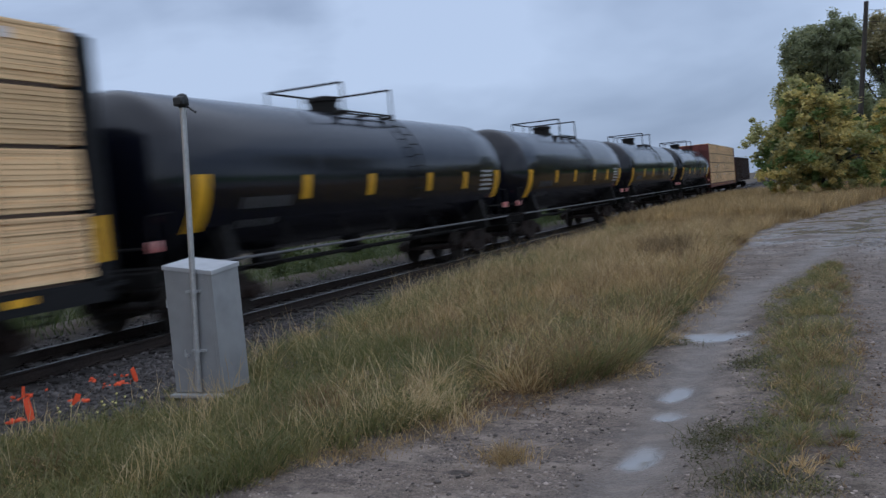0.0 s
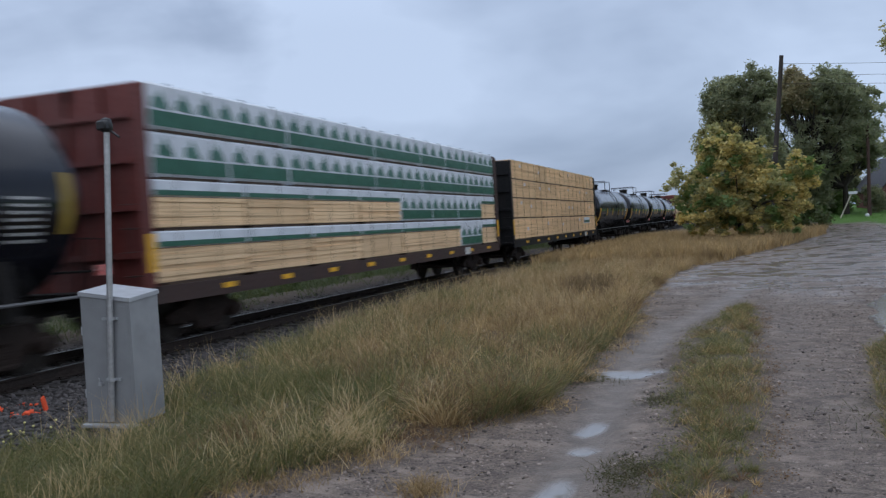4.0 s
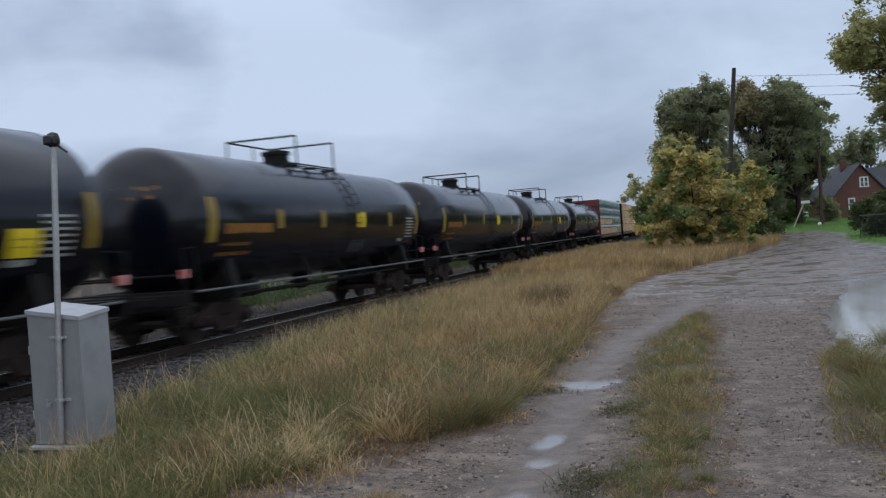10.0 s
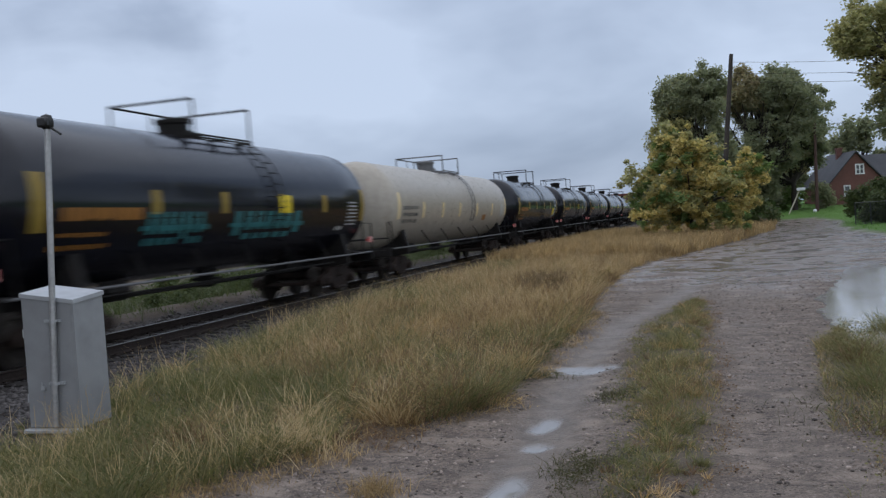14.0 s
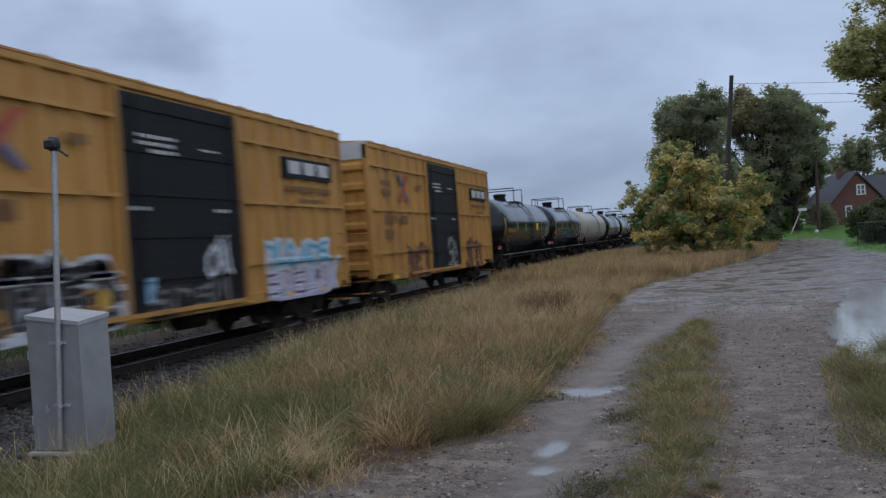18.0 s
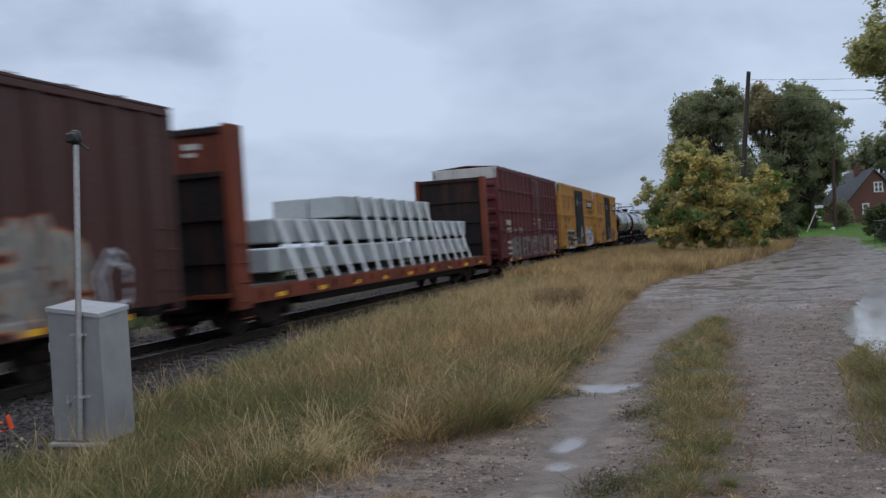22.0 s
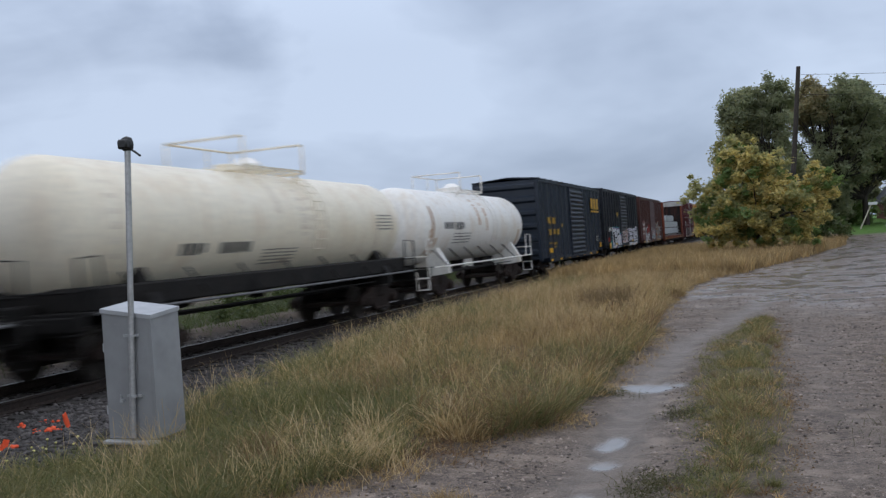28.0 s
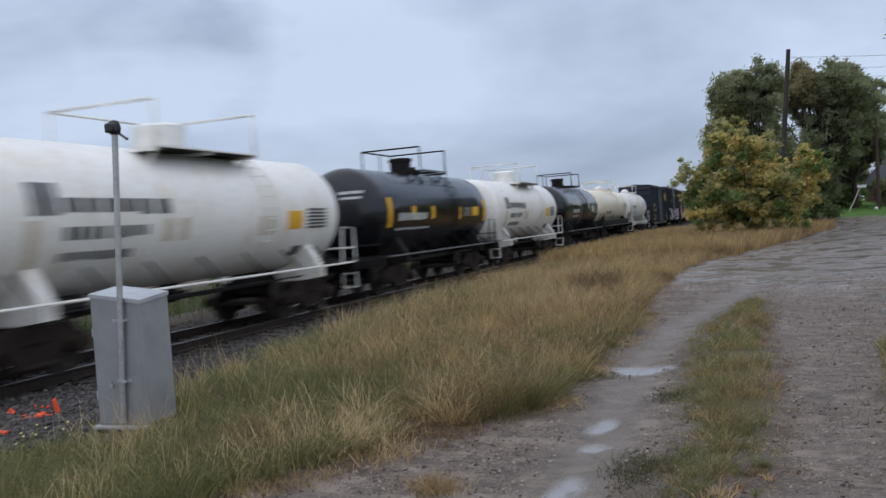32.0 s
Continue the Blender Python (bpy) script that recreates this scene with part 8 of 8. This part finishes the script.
def leafy_weeds():
    """Low broad-leaved weeds between the blades."""
    rnd = np.random.default_rng(77)

    def patch(name, label, spots, per, spread, height, size, material):
        c = np.repeat(spots, per, 0)
        tall = np.repeat(0.5 + rnd.random(len(spots)), per)
        p = c + spread * rnd.standard_normal(c.shape)
        z = ground_z(p[:, 0], p[:, 1]) + height * tall * rnd.random(len(p)) ** 1.4
        tagged(leaf_quads(name, np.stack([p[:, 0], p[:, 1], z], 1), size, material, rnd), label, "weeds", kind="stuff")

    c, t = on_verge(1500, 4.4, 16, 1.3)
    keep = (wobble(c[:, 0], c[:, 1], 1.1, 2) + 0.4 * rnd.standard_normal(len(c)) > -0.1) & (t > 0.1) & ((np.abs(c[:, 0] + 5.75) > 0.7) | (c[:, 1] < 6.0))
    patch("verge_weeds", "low leafy weeds in the verge", c[keep][::3], 42, 0.075, 0.16, 0.011, M_green)
    y = 7.4 + 5.5 * rnd.random(150)
    c = np.stack([along(VERGE, y) - 0.35 * rnd.random(150) + 0.05, y], 1)
    patch("edge_weeds", "dark leafy weeds at the lane edge", c, 55, 0.07, 0.13, 0.010, M_farweed)
    y = 5.2 + 12 * rnd.random(260)
    t = rnd.random(260)
    c = np.stack([along(MID_L, y) - 0.08 + (along(MID_R, y) - along(MID_L, y) + 0.2) * t, y], 1)
    patch("strip_weeds", "low weeds in the strip between the wheel ruts", c[t < 0.4], 45, 0.06, 0.10, 0.010, M_green)
    patch("strip_brown_weeds", "brown withered weeds beside the wheel ruts", c[t >= 0.86], 40, 0.05, 0.06, 0.009, M_rust)
    y = 5.6 + 7.2 * rnd.random(260)
    c = np.stack([along(RIGHT_L, y) + 0.12 + np.where(y < 10.2, 1.9, 0.5) * rnd.random(260) ** 1.2, y], 1)
    patch("side_weeds", "leafy weeds at the edge of the concrete apron", c[:110], 55, 0.08, 0.20, 0.011, M_green)
    patch("side_brown_weeds", "withered brown weeds at the edge of the concrete apron", c[190:], 40, 0.08, 0.09, 0.010, M_rust)
    for name, mt, spots in (("low_dark_weeds", M_lowweed, ((-0.86, 6.2), (-0.98, 5.95), (-0.75, 6.45), (-0.62, 5.3), (-0.45, 5.2), (-1.98, 9.85), (-1.75, 9.9), (-2.1, 12.7))), ("bare_patch_litter", M_rust, ((-2.8, 7.05), (-2.6, 7.3), (-3.0, 6.85), (-2.95, 10.6), (-3.2, 10.7)))):
        patch(name, "low creeping weeds on bare ground", np.repeat(np.array(spots), 6, 0) + 0.12 * rnd.standard_normal((6 * len(spots), 2)), 60, 0.05, 0.05, 0.009, mt)


leafy_weeds()


def limbs(base, tips, r0, rnd, lean=0.0):
    """A tapered trunk with a limb to each tip."""
    s = Shape()
    b = Vector(base)
    top = max(t[2] for t in tips)
    fork = b + Vector((lean, 0, 0.28 * (top - b.z)))
    s.tube(b - Vector((0, 0, 0.3)), b + Vector((lean * 0.4, 0, 0.12 * (top - b.z))), r0 * 1.25, 10, r0)
    s.tube(b + Vector((lean * 0.4, 0, 0.12 * (top - b.z))), fork, r0, 10, r0 * 0.8)
    for t in tips:
        t = Vector(t)
        m = fork.lerp(t, 0.5) + Vector((rnd.normal() * 0.3, rnd.normal() * 0.3, 0.35))
        s.tube(fork - Vector((0, 0, 0.1)), m, r0 * 0.5, 7, r0 * 0.28)
        s.tube(m, t, r0 * 0.28, 6, r0 * 0.07)
        for _ in range(2):
            q = m.lerp(t, rnd.random()) + Vector((rnd.normal() * 0.7, rnd.normal() * 0.7, rnd.normal() * 0.5))
            s.tube(m.lerp(t, 0.3), q, r0 * 0.14, 5, r0 * 0.04)
    return s


M_bark = surf("dark_wet_bark", (0.028, 0.022, 0.018), (0.05, 0.04, 0.032), 0.85, 0, 2, 20, 0.6, 0.03)
# green leaf tones are lifted and greyed: distance haze put into the colour
M_leaf_hazy = foliage("hazy_green_leaves", [(0.175, 0.195, 0.135), (0.21, 0.23, 0.15), (0.235, 0.25, 0.155), (0.25, 0.24, 0.14), (0.195, 0.22, 0.14)], 0.65, 0.5)
M_leaf_brown = foliage("browning_leaves", [(0.21, 0.185, 0.115), (0.25, 0.205, 0.12), (0.19, 0.19, 0.115), (0.28, 0.215, 0.12)], 0.65, 0.5)
M_leaf_yellow = foliage("yellowing_leaves", [(0.25, 0.235, 0.095), (0.50, 0.40, 0.15), (0.60, 0.47, 0.19), (0.23, 0.22, 0.085), (0.70, 0.57, 0.27), (0.36, 0.28, 0.11)], 0.6, 0.45)
M_leaf_olive = foliage("olive_leaves", [(0.22, 0.23, 0.12), (0.31, 0.295, 0.14), (0.40, 0.35, 0.165), (0.25, 0.25, 0.12)], 0.6, 0.5)
M_leaf_fresh = foliage("fresh_green_leaves", [(0.11, 0.17, 0.06), (0.15, 0.21, 0.075), (0.18, 0.225, 0.08)], 0.5, 0.45)


def crown_centres(rnd, centre, spread, n, hollow=0.35):
    """Clump centres within an uneven crown."""
    out = []
    while len(out) < n:
        d = rnd.standard_normal(3)
        d /= np.linalg.norm(d)
        k = hollow + (1 - hollow) * rnd.random() ** 0.6
        wob = 1 + 0.16 * math.sin(3.1 * d[0] + 2 * d[2]) + 0.12 * math.sin(5 * d[1] + 3 * d[2])
        out.append(np.array(centre) + d * k * wob * np.array(spread))
    return np.array(out)


def tree(label, base, crowns, r0, seed, leaf=0.2, per=260, clumps=55, clump_r=(0.8, 1.5), trunk=True):
    """crowns: (centre, spread, material, share of the clumps)."""
    rnd = np.random.default_rng(seed)
    ob = thing("tree", label, "tree")
    tips = []
    for centre, spread, material, share in crowns:
        cs = crown_centres(rnd, centre, spread, int(clumps * share))
        tips += [tuple(c) for c in cs[::5]]
        leaf_cloud("crown", cs, clump_r[0] + (clump_r[1] - clump_r[0]) * rnd.random(len(cs)), per, leaf, material, rnd, ob)
    if trunk:
        part("trunk", limbs(base, tips, r0, rnd), M_bark, ob, "", True)
    return ob


def trees():
    dark, brown, olive, yellow = M_leaf_hazy, M_leaf_brown, M_leaf_olive, M_leaf_yellow
    tree("large grey-green tree behind the utility pole", (0.4, 68, 0), (((-1.2, 68, 9.6), (1.7, 1.8, 2.0), dark, 0.4), ((0.9, 68, 9.8), (1.7, 2.0, 1.9), dark, 0.4), ((-1.6, 68, 7.0), (1.6, 2.0, 2.6), olive, 0.25), ((0.8, 68, 6.0), (2.0, 2.0, 2.8), dark, 0.45)), 0.2, 11, 0.105, 160, 235, (0.28, 0.8))
    k = 1.31   # the two lawn trees stand this much further off than the bush's neighbour
    def lawn_crown(x, y, z, sx, sy, sz, material, share):
        return ((x * k, y * k, 1.77 + (z - 1.77) * k), (sx * k, sy * k, sz * k), material, share)
    tree("broad tree turning brown at the top", (6.05, 88, 0.7), (lawn_crown(3.2, 67, 9.4, 1.9, 2.0, 1.7, brown, 0.35), lawn_crown(5.6, 67, 9.5, 2.0, 2.2, 1.8, dark, 0.4), lawn_crown(7.2, 67, 7.9, 2.0, 2.2, 2.2, dark, 0.38), lawn_crown(4.4, 67, 6.0, 2.6, 2.2, 2.8, dark, 0.5), lawn_crown(3.9, 67, 3.4, 1.6, 1.8, 1.6, dark, 0.3)), 0.30, 12, 0.14, 160, 240, (0.37, 1.05))
    tree("dark spreading tree before the brick house", (8.75, 90.5, 0.8), (lawn_crown(7.6, 70, 6.4, 1.5, 2.2, 2.0, dark, 0.5), lawn_crown(6.6, 70, 4.9, 1.5, 2.0, 1.3, brown, 0.3), lawn_crown(8.3, 70, 5.2, 0.9, 1.4, 1.1, dark, 0.2), lawn_crown(4.9, 70.5, 3.0, 1.0, 1.4, 1.5, dark, 0.3)), 0.27, 13, 0.14, 160, 170, (0.37, 0.96))
    tree("tall tree with yellow-green autumn leaves", (14.6, 55, 0), (((9.4, 54, 10.9), (1.8, 2.2, 1.7), olive, 0.3), ((8.3, 54, 10.4), (1.0, 1.4, 0.8), olive, 0.12), ((10.9, 54, 8.5), (1.6, 2.2, 1.8), olive, 0.35), ((10.7, 54, 6.4), (1.4, 2.2, 1.6), dark, 0.18), ((11.8, 54.5, 6.4), (2.4, 2.6, 2.0), olive, 0.2), ((13.2, 55, 10.0), (3.0, 3.0, 3.6), olive, 0.45), ((12.8, 55, 14.0), (4.4, 3.4, 2.8), olive, 0.45)), 0.36, 14, 0.12, 100, 235, (0.28, 0.7))
    tree("distant tree top beyond the railway", (-92, 119, 0), (((-92, 119, 9.4), (7.0, 5, 3.6), dark, 0.8),), 0.5, 15, 0.34, 160, 60, (1.0, 1.9))
    tree("distant tree top beyond the railway", (-116, 100, 0), (((-116, 100, 14), (6.5, 5, 4.6), dark, 0.8),), 0.5, 16, 0.34, 160, 60, (1.0, 1.9))
    for n, (x, y, z, s) in enumerate(((24, 106, 8.0, 5.5), (3, 108, 4.6, 4.5), (8.8, 103, 3.6, 2.6), (-3, 112, 4.6, 4), (19.5, 76, 4.6, 2.4), (17.0, 108, 6.0, 3.6))):
        tree("dark green tree behind the house", (x, y, 0), (((x, y, z), (s, s * 0.7, z * 0.62), dark, 1.0),), 0.35, 30 + n, 0.26, 170, 50, (0.7, 1.4))
    rnd = np.random.default_rng(21)
    bush = thing("bush", "broad roadside bush with yellowing leaves", "bush")
    whole = ((-1.6, 50, 2.0), (2.0, 1.8, 1.6), 1.0), ((0.9, 49.8, 2.2), (2.0, 1.8, 1.9), 1.0), ((-0.6, 50, 4.1), (2.0, 1.5, 1.6), 0.8), ((-1.4, 50.2, 5.4), (0.8, 0.8, 0.8), 0.2), ((2.6, 49.7, 3.6), (1.0, 0.9, 1.1), 0.3)
    for name, count, per, material, label in (("yellow_leaves", 104, 56, M_leaf_yellow, "yellow autumn leaves"), ("olive_leaves", 28, 70, M_leaf_olive, ""), ("green_leaves", 30, 70, M_leaf_fresh, "")):
        cs = np.concatenate([crown_centres(rnd, c, tuple(1.08 * q for q in sp), int(count * k), 0.3) for c, sp, k in whole])
        leaf_cloud(name, cs, 0.14 + 0.34 * rnd.random(len(cs)), per, 0.115, material, rnd, bush, label=label)
    cs = np.concatenate([crown_centres(rnd, (-3.4, 50, 3.3), (0.9, 0.9, 1.1), 26, 0.2), crown_centres(rnd, (0.5, 49.6, 5.1), (0.8, 0.8, 0.7), 18, 0.2)])
    leaf_cloud("pale_leaves", cs, 0.18 + 0.3 * rnd.random(len(cs)), 60, 0.09, M_leaf_olive, rnd, bush)
    tips = [tuple(p) for p in crown_centres(rnd, (-0.6, 50, 3.0), (3.2, 2.0, 2.4), 26, 0.6)]
    part("stem", limbs((-0.4, 50.2, 0), tips, 0.11, rnd), M_bark, bush)
    # low shrubs by the house and along the far side of the track
    for n, (x, y, s, h) in enumerate(((11.0, 90, 1.1, 2.6), (12.6, 66, 2.1, 2.7), (10.5, 65, 1.2, 2.0), (15.5, 68, 2.2, 3.2), (6.3, 92, 2.0, 2.6), (8.6, 93, 1.6, 2.2), (3.2, 66, 2.0, 1.6), (5.0, 91, 2.0, 3.0), (7.4, 94, 1.6, 2.2), (11.9, 60.6, 1.2, 1.5), (10.6, 60.8, 0.9, 1.3), (13.6, 60.4, 1.3, 1.5))):
        sh = thing("shrub", "green shrub before the brick house", "shrub")
        cs = crown_centres(rnd, (x, y, h * 0.6 + (0.8 if y > 80 else 0)), (s, s * 0.7, h * 0.55), 16, 0.3)
        leaf_cloud("leaves", cs, 0.4 + 0.35 * rnd.random(len(cs)), 220, 0.12, M_farweed if y < 70 else (M_leaf_fresh if n % 2 else M_leaf_hazy), rnd, sh)
    for n in range(44):
        x, y = -14.9 - 5 * rnd.random() ** 1.5, 8 + 62 * rnd.random()
        h = 0.7 + 0.9 * rnd.random()
        sh = thing("shrub", "low wet weeds beyond the track", "shrub", "weeds beyond the track")
        cs = crown_centres(rnd, (x, y, h * 0.5 - 0.2), (0.9, 0.9, h * 0.6), 8, 0.3)
        leaf_cloud("leaves", cs, 0.25 + 0.3 * rnd.random(len(cs)), 130, 0.06, M_farweed, rnd, sh)


trees()

# ---- poles, wires, house, fence ----
M_pole = surf("tarred_pole_timber", (0.035, 0.028, 0.024), (0.06, 0.048, 0.04), 0.85, 0, 1.5, 20, 0.4, 0.02)
M_pole_red = surf("reddish_pole_timber", (0.06, 0.03, 0.024), (0.08, 0.045, 0.035), 0.85, 0, 1.5, 20, 0.4, 0.02)
M_wire = surf("overhead_wire", (0.03, 0.03, 0.032), (0.05, 0.05, 0.05), 0.6, 0, 2, 20, 0)
M_brick_wall = surf("red_brick_wall", (0.165, 0.072, 0.057), (0.13, 0.058, 0.047), 0.85, 0, 1, 9, 0.3, 0.01)
M_roof = surf("slate_grey_shingles", (0.04, 0.042, 0.05), (0.06, 0.06, 0.068), 0.7, 0, 1, 14, 0.3, 0.01)
M_frame_white = surf("white_window_paint", (0.75, 0.76, 0.77), (0.66, 0.67, 0.68), 0.5, 0, 2, 20, 0.05, 0.002)
M_siding = surf("white_siding", (0.68, 0.70, 0.72), (0.58, 0.60, 0.62), 0.6, 0, 1, 20, 0.1, 0.005)
M_pane = surf("dark_window_glass", (0.03, 0.035, 0.04), (0.04, 0.045, 0.05), 0.06, 0, 1, 5, 0.0, spec=0.8)
M_fence = surf("dark_fence_fabric", (0.022, 0.024, 0.028), (0.035, 0.036, 0.04), 0.8, 0, 1, 16, 0.3, 0.02)
M_post_white = surf("weathered_white_post", (0.55, 0.5, 0.4), (0.45, 0.4, 0.3), 0.7, 0, 3, 20, 0.1, 0.005)


def utility_pole(label, base, top, r, cross, material=None):
    material = material or M_pole
    ob = thing("utility_pole", label, "utility pole", "utility poles")
    part("pole", Shape().tube(Vector(base) - Vector((0, 0, 0.4)), top, r * 1.25, 10, r * 0.85), material, ob, "", True)
    t = Vector(top)
    for k, dz in enumerate(cross):
        part("crossarm", Shape().box(t.x - 0.75, t.x + 0.75, t.y - 0.14, t.y - 0.04, t.z - dz - 0.06, t.z - dz + 0.06), material, ob)
        for x in (-0.65, -0.3, 0.3, 0.65):
            part("insulator", Shape().lathe([(t.z - dz + 0.06, 0.03), (t.z - dz + 0.1, 0.05), (t.z - dz + 0.16, 0.03)], 8, "z", (t.x + x, t.y - 0.09, 0)), M_wire, ob)
    return ob


def wire(p, q, sag, label="thin dark overhead wire between utility poles"):
    pts = []
    for k in range(15):
        t = k / 14
        v = Vector(p).lerp(Vector(q), t)
        v.z -= sag * 4 * t * (1 - t)
        pts.append(v)
    tagged(part("overhead_wire", Shape().bent(pts, 0.011, 5), M_wire), label, "wire", "overhead wires")


def poles():
    utility_pole("leaning dark wooden utility pole", (1.30, 60.0, 0), (2.54, 59.9, 11.3), 0.15, ())
    utility_pole("reddish wooden utility pole on the lawn", (10.15, 86, 0.4), (10.35, 86, 8.6), 0.14, (), M_pole_red)
    for dz, dy in ((0.5, 0.0), (1.2, 0.3), (1.75, 0.1)):
        wire((2.5, 59.9, 11.3 - dz), (30, 62 + dy, 10.3 - dz), 0.5)
    wire((10.35, 86, 8.3), (34, 60, 9.6), 0.7)
    ob = thing("lawn_sign_post", "leaning pale post with a small white board", "post")
    part("post", Shape().tube((7.55, 84.0, 0.45), (8.62, 84.0, 2.75), 0.055, 8), M_post_white, ob)
    part("board", Shape().box(8.35, 9.05, 83.92, 83.96, 2.62, 2.86), M_frame_white, ob, "small white board")
    ob = part("lawn_ball", Shape().lathe([(-0.168 + 0.024 * k, math.sqrt(max(0.0282 - (-0.168 + 0.024 * k) ** 2, 0.0001))) for k in range(15)], 14, "z", (9.75, 84.0, 0.74)), M_frame_white, None, "", True)
    tagged(ob, "pale round object on the lawn", "ball")


poles()


def house():
    ob = thing("house", "red brick house with a slate-grey gable roof", "house", at=(14.4, 97.1, 0.55), turn=14)
    w, eave, ridge = 2.65, 2.6, 5.5
    prof = [(-w, -0.5), (w, -0.5), (w, eave), (0, ridge), (-w, eave)]
    part("wall", Shape().extrude(prof, "y", -2.2, 4.5), M_brick_wall, ob)
    for k in (-1, 1):
        part("roof", Shape().extrude([(0, ridge + 0.03), (k * (w + 0.3), eave - 0.31), (k * (w + 0.3), eave - 0.18), (0, ridge + 0.18)], "y", -2.45, 4.8), M_roof, ob)
    part("chimney", Shape().box(-0.55, -0.05, 0.7, 1.2, 4.9, 6.2, 0.02).box(-0.6, 0.0, 0.65, 1.25, 6.05, 6.2), M_brick_wall, ob, "brick chimney")

    def window(x, z, ww, hh, double=False):
        f = part("window", Shape().box(x - ww / 2 - 0.1, x + ww / 2 + 0.1, -2.26, -2.19, z - 0.1, z), M_frame_white, ob)
        fr = Shape()
        for xx in ([-ww / 2, ww / 2] + ([0] if double else [])):
            fr.box(x + xx - 0.06, x + xx + 0.06, -2.25, -2.18, z, z + hh)
        fr.box(x - ww / 2 - 0.06, x + ww / 2 + 0.06, -2.25, -2.18, z + hh, z + hh + 0.12).box(x - ww / 2, x + ww / 2, -2.24, -2.19, z + hh * 0.5 - 0.03, z + hh * 0.5 + 0.03)
        part("frame", fr, M_frame_white, f, "white window frame")
        part("pane", Shape().box(x - ww / 2, x + ww / 2, -2.215, -2.205, z, z + hh), M_pane, f, "dark glass")

    window(0.35, 3.45, 0.75, 0.8, True)
    window(-0.95, 1.35, 0.55, 0.9)
    part("cross_roof", Shape().extrude([(0.2, 2.3), (2.6, 5.25), (5.0, 2.3), (5.0, 2.45), (2.6, 5.42), (0.2, 2.45)], "x", 1.2, 8.0), M_roof, ob)
    part("cross_wall", Shape().box(w - 0.01, 7.7, 0.5, 4.7, -0.5, 2.4), M_brick_wall, ob)
    sh = thing("garden_shed", "white-sided shed with a blue-grey roof", "shed", at=(15.9, 63.0, 0))
    part("wall", Shape().box(-1.85, 2.4, -1.6, 2.2, 0, 3.0), M_siding, sh)
    s = Shape()
    for z in np.arange(0.15, 2.9, 0.17):
        s.box(-1.87, 2.42, -1.62, -1.6, z, z + 0.02)
    part("siding_line", s, M_siding, sh)
    part("roof", Shape().extrude([(-2.1, 2.9), (0.3, 4.4), (2.7, 2.9), (2.7, 3.03), (0.3, 4.55), (-2.1, 3.03)], "y", -1.9, 2.5), M_roof, sh)
    f = thing("fence", "dark chain-link yard fence with a steel top rail", "fence")
    for j in range(9):
        x = 9.15 + 0.85 * j
        part("fence_post", Shape().tube((x, 59.3 - 0.1 * j, -0.2), (x, 59.3 - 0.1 * j, 1.42), 0.03, 8), M_fence, f)
    net, d = Shape(), 0.09
    for j in range(int(6.85 / d) + 16):
        for up in (1, -1):
            a = j * d - 1.3 if up > 0 else j * d
            x0, x1 = (max(a, 0), min(a + 1.3, 6.85)) if up > 0 else (max(a - 1.3, 0), min(a, 6.85))
            if x1 - x0 < 0.05:
                continue
            z0, z1 = (0.05 + x0 - a, 0.05 + x1 - a) if up > 0 else (0.05 + a - x0, 0.05 + a - x1)
            net.tube((9.15 + x0, 59.3 - 0.117 * x0, z0), (9.15 + x1, 59.3 - 0.117 * x1, z1), 0.006, 3)
    part("fence_mesh", net, M_fence, f, "dark wire mesh")
    part("top_rail", Shape().tube((9.15, 59.25, 1.38), (16.0, 58.47, 1.38), 0.025, 6), M_pipe_dull, f)


house()


# ---- what moves ----
def motions():
    for car, u in ROLLING:
        walk(car, [(t, pose(CX, u + SPEED * t, 0)) for t in (0.0, 16.0, END)])
    at = {car: u for car, u in ROLLING}
    for wheel, car, truck_y, axle_y in WHEELS:
        # the wheels turn while their car is near
        near = at[car] + truck_y
        first, last = (2.0 - near) / SPEED, (46.0 - near) / SPEED
        first, last = max(0.0, math.floor(first * FPS) / FPS), min(END, math.ceil(last * FPS) / FPS)
        rows = []
        if last > 0 and first < END:
            n = round((last - first) * FPS)
            step = -math.degrees(SPEED / FPS / WHEEL_R)
            if first > 0:
                rows.append((0.0, pose(0, axle_y, WHEEL_R)))
            rows += [(first + k / FPS, pose(0, axle_y, WHEEL_R, k * step)) for k in range(n + 1)]
            if last < END:
                rows.append((END, pose(0, axle_y, WHEEL_R, n * step)))
        else:
            rows = [(0.0, pose(0, axle_y, WHEEL_R)), (END, pose(0, axle_y, WHEEL_R))]
        walk(wheel, rows)


motions()
